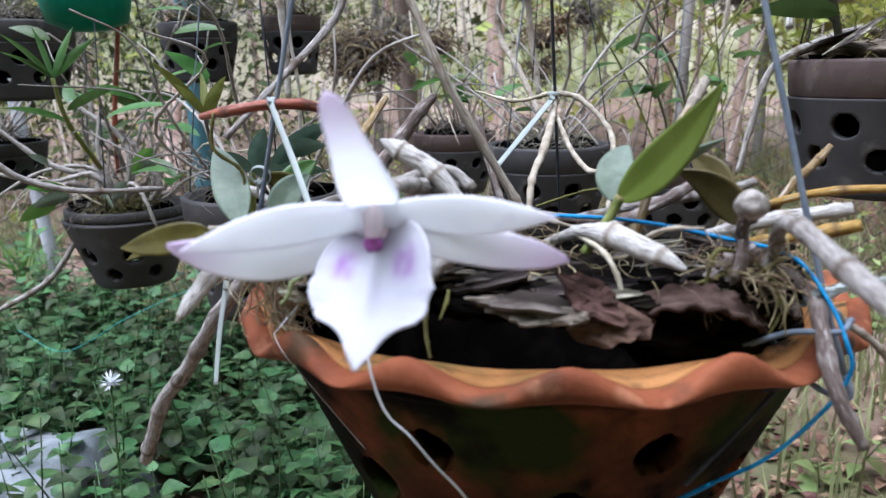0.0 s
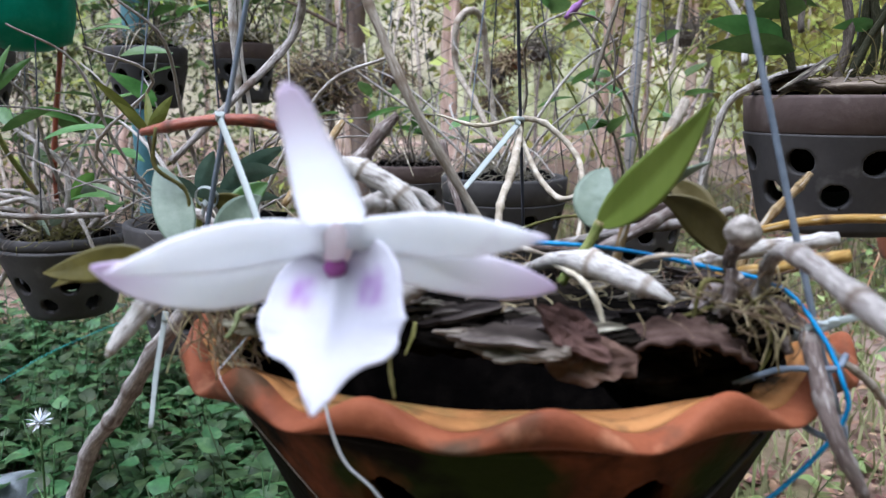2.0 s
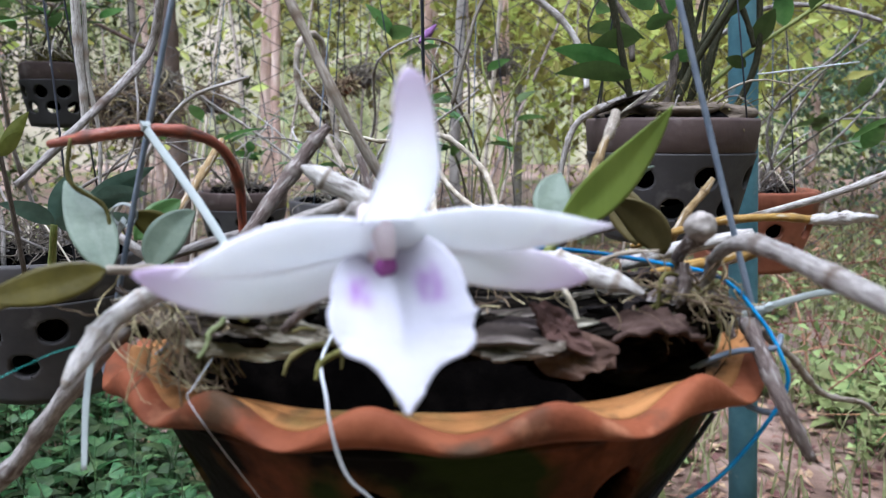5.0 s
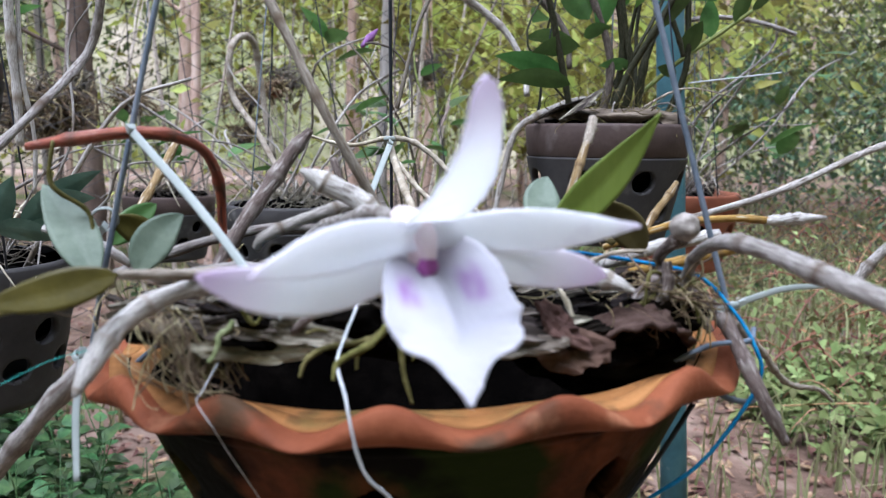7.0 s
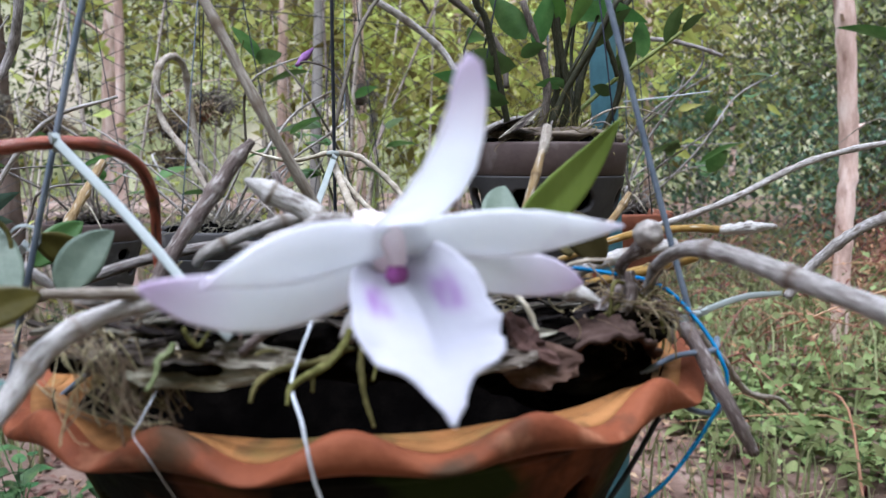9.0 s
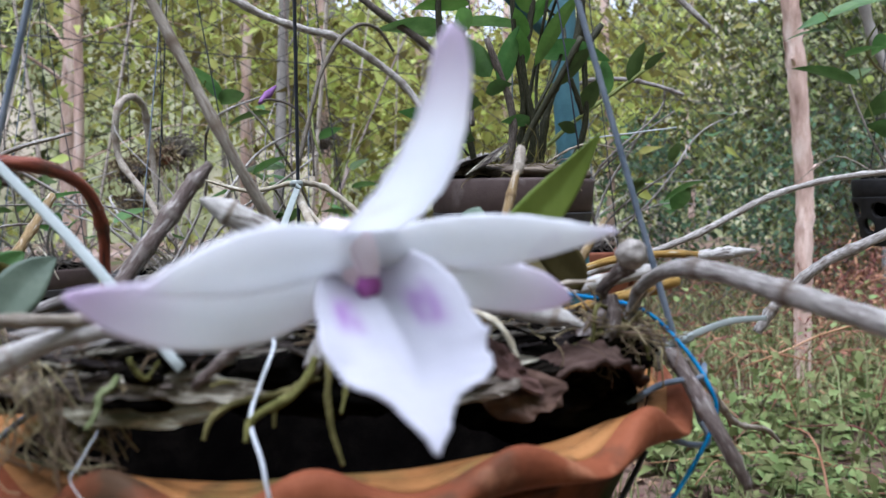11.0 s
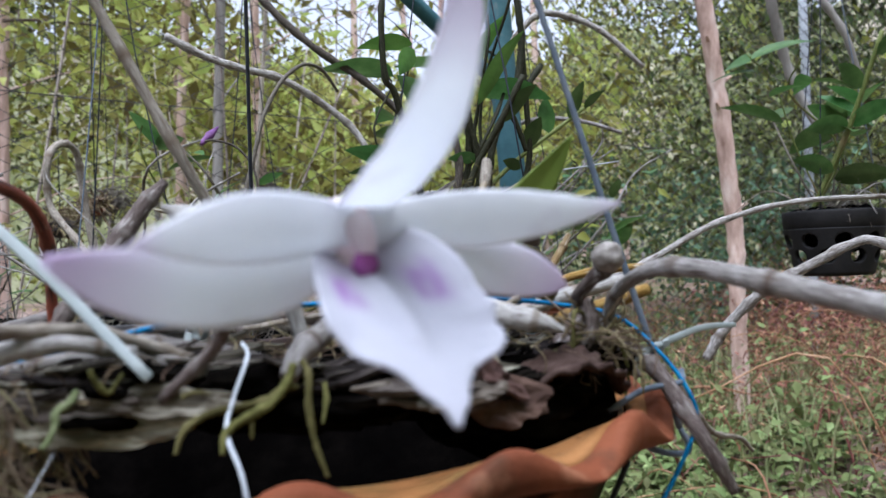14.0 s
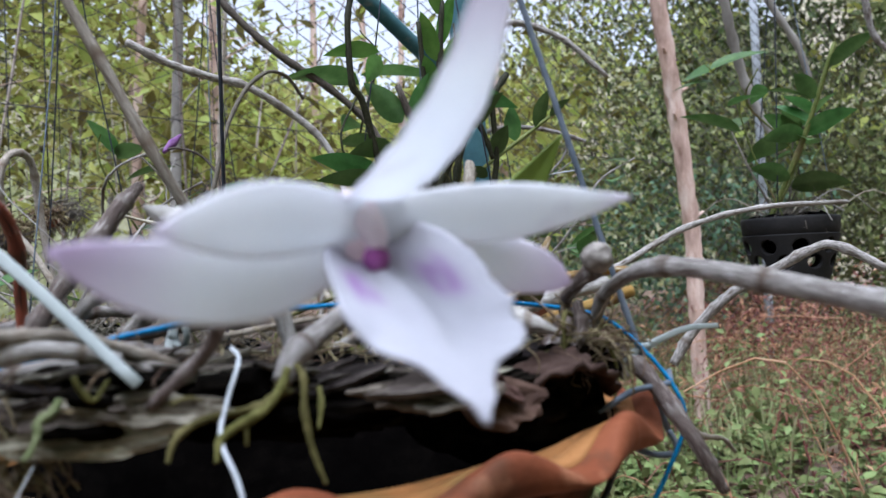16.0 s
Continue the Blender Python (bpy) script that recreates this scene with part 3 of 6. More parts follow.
for i in range(285):
    t = rng.random()
    x = -0.040 + 0.165 * t
    front = rng.random() < 0.60
    edge = (0.10 + 4.5 * t * (1 - t)) ** 0.5
    if front:
        y, z = -0.041 * min(1, edge) + rng.uniform(-0.004, 0.008), 0.9808 + rng.uniform(-0.0018, 0.0055)
        tilt = rng.uniform(-8, 28)
    else:
        y, z = rng.uniform(-0.032, 0.036) * min(1, edge), 0.9815 + rng.uniform(-0.002, 0.0045)
        tilt = rng.uniform(-10, 10)
    # flakes low on the front edge mostly take the shaded copy
    flake(rng.choice(SHADECHIPS if front and z < (0.9848 if x > -0.012 else 0.9810) and rng.random() < 0.92 else CHIPS), (x, y - 0.03 * (t - 0.4) + 0.004, z + 0.004 * math.sin(t * 7)), (tilt, rng.uniform(-9, 9), rng.uniform(-16, 16)), rng.uniform(0.4, 1.15))
# pale and red-brown plates that stand out at the front edge
for at, turn, size, red in [((0.047, -0.0585, 0.9835), (22, 4, -8), 1.15, 0), ((0.052, -0.0590, 0.9795), (34, 2, 10), 0.9, 0),
                            ((0.064, -0.056, 0.9835), (46, 24, 20), 1.10, 1), ((0.068, -0.0555, 0.9765), (58, 12, -16), 1.05, 1),
                            ((0.075, -0.053, 0.9755), (44, -14, 12), 0.85, 1)]:
    flake((REDCHIPS if red else CHIPS)[int(size * 10) % 5], at, turn, size)
LAYERS = [mesh_of("bark_layer", plate_geo(80 + k, 0.021, 0.0044, 0.0018), BARK_PALE, False) for k in range(6)]
for k, (x, y, z) in enumerate([(-0.018, -0.0285, 0.9835), (-0.004, -0.0370, 0.9835), (-0.012, -0.0310, 0.9780), (0.046, -0.0570, 0.9815), (-0.030, -0.0185, 0.9835)]):
    ob = flake(LAYERS[k % 6], (x, y, z), (62 + 9 * (k % 3), 3 * (k % 2), -33 + 6 * (k % 4) - 4), 0.85 + 0.06 * (k % 4))
    ob.name = "bark_layer"
# the large curled plate beside the root tuft
v, f, _ = blade((0.0765, -0.0455, 0.9760), (0.0925, -0.0640, 0.9905), (0.1140, -0.0480, 0.9715), 0.0058, (0.10, 0.95, 0.30), lambda t: 0.30 + 0.7 * math.sin(math.pi * t) ** 0.6 + 0.06 * math.sin(t * 37), 30, 6, cup=-0.30, frill=0.003)
part("bark_plate", (v, f), BARK_PLATE, log, "curled brown bark plate", solid=0.0012)

# ---- the orchid in the pot ----
orchid = thing("orchid", (0.06, -0.02, 0.985), "orchid with grey canes, olive leaves and one white flower", "orchid")
col_geo = tube([(0.0090, -0.0868, 1.0160), (0.0090, -0.0908, 1.0164), (0.0090, -0.0940, 1.0148), (0.0090, -0.0962, 1.0118), (0.0090, -0.0966, 1.0106)], [0.0030, 0.0030, 0.0023, 0.0017, 0.0011], 16, 8)
flower = part("flower", col_geo, COLUMN, orchid, "white orchid flower with lilac tips and purple-blotched lip")


def sepal(name, base, ctrl, tip, w, side, tipfrom=0.72, cup=0.15, profile=lance, twist=0.0, strength=0.5):
    v, f, ts = blade(base, ctrl, tip, w, side, profile, 26, 7, cup=cup, frill=0.0004, twist=twist)
    tint = [strength * max(0.0, (t - tipfrom) / (1 - tipfrom)) ** 1.3 + 0.05 * abs(u) ** 4 for t, u in ts]
    return part(name, (v, f), PETAL, flower, "", True, tint, 0.0005)


def strap_shape(t):
    return max(0.06, (0.62 + 0.95 * t - 0.35 * t * t) * (1 - t ** 3.2) ** 0.75 * min(1, 0.55 + 4 * t))


def dorsal_shape(t):
    return float(np.interp(t, (0, 0.2, 0.45, 0.7, 0.9, 0.97, 1), (0.80, 1.0, 0.88, 0.62, 0.44, 0.28, 0.04)))


def petal_shape(t):
    return max(0.03, (0.50 + 2.0 * t - 2.2 * t * t) * (1 - t ** 4) ** 0.6 * 1.05)


sepal("sepal", (0.0092, -0.0925, 1.0170), (0.0100, -0.1190, 1.0255), (0.0050, -0.1265, 1.0418), 0.0057, (1, 0.05, 0.05), 0.6, 0.12, dorsal_shape, strength=0.35)
sepal("petal", (0.0098, -0.0938, 1.0148), (0.030, -0.098, 1.0150), (0.0455, -0.1112, 1.0172), 0.0046, (0, -0.25, 1), 0.85, 0.18, petal_shape, strength=0.25)
sepal("petal", (0.0082, -0.0938, 1.0148), (-0.012, -0.099, 1.0150), (-0.0265, -0.1125, 1.0120), 0.0047, (0, -0.25, 1), 0.85, 0.18, petal_shape, strength=0.3)
sepal("sepal", (0.0115, -0.0915, 1.0110), (0.030, -0.1010, 1.0090), (0.0508, -0.0935, 1.0042), 0.0048, (0.1, -0.15, 1), 0.40, 0.15, strap_shape, strength=0.45)
sepal("sepal", (0.0070, -0.0915, 1.0110), (-0.012, -0.0985, 1.0030), (-0.0328, -0.1015, 1.0110), 0.0054, (0.1, -0.15, 1), 0.62, 0.15, strap_shape)


def lip_half(t):
    return 0.93 * float(np.interp(t, (0, 0.06, 0.14, 0.24, 0.34, 0.46, 0.57, 0.66, 0.71, 0.74, 0.79, 0.90, 1.0),
                                  (0.0056, 0.0088, 0.0115, 0.0131, 0.0136, 0.0135, 0.0129, 0.0119, 0.0102, 0.0071, 0.0050, 0.0026, 0.0002)))


B, C, T = Vector((0.0092, -0.0908, 1.0092)), Vector((0.0094, -0.1085, 1.0030)), Vector((0.0067, -0.1202, 0.9905))
vs, fs, tint = [], [], []
nl, ml = 60, 18
for i in range(nl + 1):
    t = i / nl
    q = B * (1 - t) ** 2 + C * 2 * t * (1 - t) + T * t * t
    d = ((C - B) * (1 - t) + (T - C) * t).normalized()
    s = Vector((1, 0.02, 0.05))
    s = (s - d * s.dot(d)).normalized()
    nr = d.cross(s)
    base = max(0.0, 1 - t / 0.55)
    for j in range(-ml, ml + 1):
        u = j / ml
        w = lip_half(t)
        edge = max(0.0, abs(u) - 0.6) / 0.4
        roll = (1 - t) ** 1.5 * abs(u) ** 1.8
        wavy = 2.6 * noise.noise(Vector((t * 9, u * 1.3, 4.0))) + 1.6 * noise.noise(Vector((t * 27, u * 2.0, 9.0)))
        frill = max(0.0, min(1.0, (t - 0.15) * 2.5))
        ruff = 0.0005 * wavy * edge * frill
        ridge = 0.0012 * math.exp(-(u / 0.13) ** 2) * math.sin(math.pi * min(1, t * 1.4))
        x = w * u * math.cos(roll * 0.5) * (1 + 0.045 * wavy * edge * frill) * (0.95 - 0.12 * base if u < 0 else 1.02)
        up = w * abs(u) * math.sin(roll) * 0.30 + (0.0050 if u > 0 else 0.0018) * base ** 1.15 * abs(u) ** 1.5
        vs.append(q + s * x + nr * (up + ruff + ridge))
        bl = max(math.exp(-(((u - e) / 0.21) ** 4 + ((t - 0.28) / 0.125) ** 4)) * (0.72 + 0.5 * noise.noise(Vector((u * 9, t * 9, 2.0)))) for e in (-0.54, 0.54))
        throat = math.exp(-((u / 0.45) ** 2 + (t / 0.12) ** 2))
        tint.append(min(1, 0.95 * bl + 0.55 * throat + 0.06 * max(0, t - 0.75)))
kk = 2 * ml + 1
for i in range(nl):
    for j in range(kk - 1):
        fs.append((i * kk + j, i * kk + j + 1, (i + 1) * kk + j + 1, (i + 1) * kk + j))
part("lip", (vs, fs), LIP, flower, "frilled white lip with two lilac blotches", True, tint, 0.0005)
part("anther", lump((0.0090, -0.0960, 1.0092), (0.0020, 0.0016, 0.0022), 4, 0.10, 3), PURPLE, flower, "purple anther cap")
part("throat", lump((0.0090, -0.0893, 1.0112), (0.0042, 0.0036, 0.0062), 5, 0.06, 3), COLUMN, flower, "pinkish cream throat behind the column")
part("spur", tube([(0.0092, -0.0905, 1.0150), (0.0085, -0.0835, 1.0175), (0.0100, -0.0765, 1.0160)], [0.0030, 0.0022, 0.0012], 10, 6), COLUMN, flower, "cream spur behind the flower")


def cane(pts, radii, mat=CANE, nodes=0.022, label="", rough=0.05, n=12, sub=10, name="cane"):
    radii = [r * 0.70 for r in radii]
    return part(name, tube(pts, radii, n, sub, nodes, rough), mat, orchid, label)


cane([(0.010, -0.077, 1.0160), (0.013, -0.051, 1.0150), (0.019, -0.010, 1.0080), (0.026, 0.045, 1.0000), (0.020, 0.060, 0.990)], [0.0016, 0.0030, 0.0042, 0.0045, 0.004], CANE, 0.026, "grey papery cane that bears the flower")
cane([(-0.045, 0.088, 1.190), (-0.022, 0.068, 1.150), (0.000, 0.056, 1.100), (0.013, 0.048, 1.070), (0.026, 0.040, 1.040), (0.049, 0.039, 1.000), (0.056, 0.036, 0.988)], [0.0016, 0.0019, 0.0022, 0.0024, 0.0025, 0.0025, 0.0025], CANE_STRAW, 0.030, "long slender straw-grey cane")
cane([(0.0212, 0.045, 1.0351), (0.0150, 0.043, 1.0285), (0.0067, 0.040, 1.0178), (-0.0066, 0.035, 1.0008), (-0.016, 0.032, 0.986)], [0.0022, 0.0036, 0.0040, 0.0036, 0.0030], CANE_BROWN, 0.014, "stubby grey-brown cane")
cane([(0.0044, -0.0115, 1.0236), (0.0080, -0.0125, 1.0218), (0.0130, -0.0140, 1.0190), (0.0212, -0.0180, 1.0141), (0.0290, -0.0220, 1.0040), (0.033, -0.024, 0.990)], [0.0008, 0.0034, 0.0046, 0.0043, 0.0034, 0.0026], CANE_WHITE, 0.014, "white pointed papery cane")
cane([(-0.0675, 0.040, 1.0290), (-0.051, 0.028, 1.0320), (-0.038, 0.031, 1.0335), (-0.025, 0.036, 1.0325), (-0.015, 0.043, 1.0270), (-0.010, 0.050, 1.0160), (-0.009, 0.054, 1.0020), (-0.008, 0.054, 0.9850)], [0.0020, 0.0029, 0.0029, 0.0027, 0.0026, 0.0025, 0.0024, 0.0022], CANE_RED, 0.03, "hooked red-brown cane")
cane([(-0.060, 0.030, 1.0310), (-0.061, 0.030, 1.018), (-0.052, 0.031, 1.010), (-0.050, 0.030, 1.001)], [0.0008, 0.0011, 0.0010, 0.0008], ROOT_YELLOW, 0.007, "twisted yellow-brown shoot")
cane([(0.059, 0.002, 0.986), (0.066, -0.026, 0.9960), (0.073, -0.035, 0.9965), (0.080, -0.043, 0.9945), (0.086, -0.050, 0.9925), (0.0895, -0.0535, 0.9905)], [0.0022, 0.0030, 0.0052, 0.0050, 0.0030, 0.0012], CANE_WHITE, 0.017, "swollen white papery pseudobulb")
# shoots at the tuft
cane([(0.1125, -0.0385, 0.9870), (0.1105, -0.0375, 0.9960), (0.1075, -0.0460, 1.0020), (0.1063, -0.0520, 1.0052)], [0.0034, 0.0026, 0.0026, 0.0040], CANE_BROWN, 0.0, "short cane with a round swollen end")
part("bud_knob", lump((0.1061, -0.0535, 1.0083), (0.0043, 0.0042, 0.0040), 9, 0.10, 3), KNOB, orchid, "round grey knob")
cane([(0.1165, -0.0400, 0.9850), (0.1182, -0.0418, 0.9914), (0.1160, -0.0485, 0.9992), (0.1127, -0.0627, 1.0049), (0.1105, -0.0787, 1.0049), (0.1096, -0.0977, 1.0017), (0.1110, -0.1199, 0.9971), (0.1160, -0.1400, 0.9920)], [0.0026, 0.0024, 0.0026, 0.0033, 0.0035, 0.0037, 0.0038, 0.0036], CANE, 0.027, "long grey cane arching outward")
cane([(0.112, -0.0375, 0.9880), (0.1235, -0.0390, 0.9845), (0.1300, -0.0440, 0.9790), (0.1282, -0.0530, 0.9730), (0.1275, -0.0650, 0.9600), (0.1340, -0.0700, 0.9450)], [0.0034, 0.0034, 0.0034, 0.0035, 0.0032, 0.0022], CANE_BROWN, 0.017, "drooping purplish-brown cane")
for pts, r in [([(0.100, -0.040, 0.983), (0.107, -0.041, 0.989), (0.1135, -0.038, 0.9925)], 0.0048), ([(0.1180, -0.030, 0.984), (0.1150, -0.034, 0.990), (0.1120, -0.039, 0.993)], 0.0040), ([(0.1040, -0.046, 0.9840), (0.1075, -0.046, 0.9900), (0.1085, -0.044, 0.9965)], 0.0030),
               ([(0.1190, -0.041, 0.983), (0.1230, -0.0435, 0.9785), (0.1245, -0.047, 0.9740)], 0.0026)]:
    cane(pts, [r * 0.7, r, r * 0.7], CANE_BROWN, 0.006, "knobbly brown rhizome", 0.12, name="rhizome")
cane([(0.1600, 0.0140, 1.0165), (0.1555, 0.0130, 1.0115), (0.1470, 0.0110, 1.0040), (0.1400, 0.0090, 0.9950), (0.135, 0.008, 0.985)], [0.0016, 0.0021, 0.0021, 0.0020, 0.0020], CANE_TAN, 0.012, "broken cane stub")
cane([(0.125, 0.012, 0.9925), (0.150, 0.004, 1.0010), (0.172, -0.003, 1.0035), (0.190, -0.008, 1.0025)], [0.0018, 0.0021, 0.0021, 0.0020], CANE_YELLOW, 0.024, "shiny yellow cane")
cane([(0.186, -0.007, 1.0025), (0.192, -0.009, 1.0028), (0.199, -0.012, 1.0034), (0.208, -0.016, 1.0040)], [0.0022, 0.0029, 0.0034, 0.0008], CANE_WHITE, 0.0, "frayed papery cane end", 0.26, 12, 8)
cane([(0.118, -0.012, 0.9870), (0.132, -0.026, 0.9930), (0.148, -0.032, 0.9975)], [0.0024, 0.0030, 0.0028], CANE_YELLOW, 0.02, "short orange-brown cane")
cane([(0.112, -0.004, 0.9890), (0.130, -0.012, 0.9955), (0.152, -0.019, 1.0000)], [0.0030, 0.0036, 0.0030], CANE_WHITE, 0.016, "pale wrinkled cane")
cane([(0.1030, -0.0070, 1.0320), (0.0980, -0.0110, 1.0250), (0.0900, -0.0160, 1.0110), (0.084, -0.0160, 0.9860)], [0.0017, 0.0020, 0.0021, 0.0021], CANE_TAN, 0.02, "yellow cane with a dried papery tip")
cane([(0.1025, -0.0075, 1.0310), (0.1060, -0.0045, 1.0350), (0.1095, -0.0005, 1.0395), (0.1110, 0.0005, 1.0400)], [0.0018, 0.0026, 0.0022, 0.0008], CANE_STRAW, 0.006, "dried papery cane tip", 0.25)
# the tall leaf and its neighbours
cane([(0.066, -0.030, 0.9900), (0.073, -0.030, 1.0000), (0.0765, -0.031, 1.0075)], [0.0022, 0.0023, 0.0019], CANE_GREEN, 0.013, "green leafy shoot")
part("leaf", leaf((0.0755, -0.031, 1.0060), (0.0975, -0.051, 1.0405), 0.0060, (0.62, -0.35, -0.62), (0.004, 0.002, -0.003), lance, 0.16, 22, 5), LEAF_DARK, orchid, "long olive green leaf", solid=0.0006)
part("leaf", leaf((0.0760, -0.029, 1.0060), (0.0965, -0.041, 1.0280), 0.0030, (0.5, -0.1, -0.8), (0.005, 0, -0.004), lance, 0.2, 16, 3), LEAF_GREY, orchid, "narrow pale green leaf", solid=0.0005)
part("leaf", leaf((0.0800, -0.0300, 1.0080), (0.1080, -0.0270, 1.0235), 0.0026, (0.3, -0.4, 0.9), (0.002, 0, 0.003), lance, 0.2, 14, 3), LEAF_GREY, orchid, "narrow pale green leaf", solid=0.0005)
part("leaf", leaf((0.0755, -0.028, 1.0050), (0.0815, -0.018, 1.0210), 0.0058, (1, -0.2, 0.1), (-0.004, 0, 0.002), oval, 0.12, 16, 4), LEAF_GREY, orchid, "round grey-green leaf", solid=0.0006)
part("leaf", leaf((0.118, -0.020, 0.9950), (0.096, -0.018, 1.0130), 0.0058, (0.5, -0.5, 0.8), (0.004, 0, 0.006), lance, 0.2, 16, 4), LEAF_BROWN, orchid, "dull olive-brown leaf", solid=0.0006)
part("leaf", leaf((0.116, -0.006, 0.9960), (0.108, 0.004, 1.0150), 0.0062, (0.9, -0.4, 0.2), (0.005, 0, 0.004), oval, 0.2, 14, 4), LEAF_BROWN, orchid, "dull olive-brown leaf", solid=0.0006)
# canes and leaves over the other end of the pot
cane([(-0.006, -0.028, 0.9925), (-0.0200, -0.0270, 0.9955), (-0.0330, -0.0280, 0.9935), (-0.0440, -0.0320, 0.9880), (-0.0510, -0.0380, 0.9800), (-0.0545, -0.0420, 0.9745)], [0.0018, 0.0026, 0.0034, 0.0038, 0.0036, 0.0008], CANE_WHITE, 0.013, "thick pale cane bending over the rim")
cane([(-0.018, 0.006, 0.9920), (-0.044, 0.012, 0.9760), (-0.062, 0.020, 0.9560), (-0.0831, 0.040, 0.9265), (-0.0980, 0.050, 0.9084), (-0.1060, 0.055, 0.8910), (-0.1131, 0.060, 0.8751)], [0.0030, 0.0038, 0.0042, 0.0044, 0.0044, 0.0046, 0.0040], CANE, 0.024, "grey cane hanging over the rim")
cane([(0.010, -0.012, 0.9880), (-0.012, -0.020, 0.9965), (-0.027, -0.029, 0.9985), (-0.044, -0.038, 1.0012)], [0.0022, 0.0024, 0.0021, 0.0016], CANE_STRAW, 0.015, "slender olive stem")
part("leaf", leaf((-0.044, -0.038, 1.0012), (-0.074, -0.029, 0.9940), 0.0046, (0.1, 0.3, 1), (-0.001, -0.003, -0.001), lance, 0.12, 18, 4), LEAF_YELLOW, orchid, "long yellow-olive leaf", solid=0.0006)
part("leaf", leaf((-0.046, -0.036, 1.000), (-0.080, -0.012, 0.9860), 0.0030, (0.2, 0.1, 1), (0, 0, 0.003), lance, 0.12, 14, 3), LEAF_YELLOW, orchid, "long yellow-olive leaf", solid=0.0006)
part("leaf", leaf((-0.0510, 0.021, 0.9900), (-0.0645, 0.044, 1.0170), 0.0068, (0.95, 0.25, 0.30), (0.003, -0.002, 0.001), oval, 0.2, 18, 5), LEAF_GREY, orchid, "broad grey-green leaf", solid=0.0007)
part("leaf", leaf((-0.0385, 0.021, 0.9910), (-0.0245, 0.023, 1.0085), 0.0060, (0.7, -0.3, -0.6), (-0.003, 0, 0.003), oval, 0.15, 16, 4), LEAF_GREY, orchid, "rounded grey-green leaf", solid=0.0007)
part("leaf", leaf((-0.030, 0.046, 0.9960), (-0.046, 0.042, 1.0060), 0.0048, (0.3, 0.1, 1), (0, 0, 0.002), oval, 0.2, 14, 3), LEAF_YELLOW, orchid, "small yellow-green leaf", solid=0.0006)
part("leaf", leaf((-0.046, 0.060, 0.9950), (-0.030, 0.070, 1.0080), 0.0050, (0.8, 0.1, -0.5), (0, 0, 0.002), oval, 0.2, 14, 3), LEAF_BACK, orchid, "small green leaf", solid=0.0006)
cane([(-0.040, 0.046, 0.9900), (-0.052, 0.050, 0.9985), (-0.066, 0.056, 1.0020)], [0.0020, 0.0024, 0.0018], CANE_WHITE, 0.01, "short pale cane")
# canes lying on the bark
for pts, r, mt in [([(-0.036, 0.018, 0.989), (-0.010, 0.012, 0.9925), (0.014, 0.004, 0.989), (0.030, -0.004, 0.985)], 0.0030, CANE),
                   ([(-0.030, -0.004, 0.988), (-0.008, -0.010, 0.9905), (0.010, -0.020, 0.987)], 0.0026, CANE),
                   ([(0.000, 0.030, 0.990), (0.030, 0.026, 0.9945), (0.060, 0.018, 0.992), (0.090, 0.016, 0.990)], 0.0030, CANE_BROWN),
                   ([(0.070, 0.030, 0.988), (0.100, 0.020, 0.9965), (0.124, 0.022, 0.999), (0.140, 0.028, 1.002)], 0.0027, CANE),
                   ([(0.082, 0.006, 0.990), (0.104, 0.010, 1.000), (0.116, 0.014, 1.006)], 0.0030, CANE_BROWN),
                   ([(0.0185, -0.0470, 0.9865), (0.0225, -0.0445, 0.9912), (0.0310, -0.0420, 0.9955), (0.0410, -0.0390, 1.0000)], 0.0036, CANE),
                   ([(-0.004, -0.038, 0.984), (0.004, -0.046, 0.994), (0.002, -0.058, 1.001), (-0.004, -0.064, 1.0025)], 0.0020, CANE_BROWN),
                   ([(-0.048, 0.052, 0.985), (-0.018, 0.058, 0.994), (0.010, 0.066, 0.998), (0.036, 0.070, 0.996)], 0.0028, CANE),
                   ([(-0.040, 0.180, 0.985), (-0.024, 0.205, 1.008), (-0.0108, 0.2293, 1.0282)], 0.0034, CANE_TAN),
                   ([(-0.0060, 0.002, 1.0000), (-0.0034, 0.000, 1.0037), (0.0098, 0.000, 1.0089), (0.0254, 0.000, 1.0123), (0.034, -0.004, 1.006)], 0.0027, CANE),
                   ([(0.050, 0.060, 0.985), (0.044, 0.074, 1.005), (0.040, 0.084, 1.024)], 0.0022, CANE_BROWN)]:
    cane(pts, [r * 0.8, r, r * 0.9], mt, 0.018)

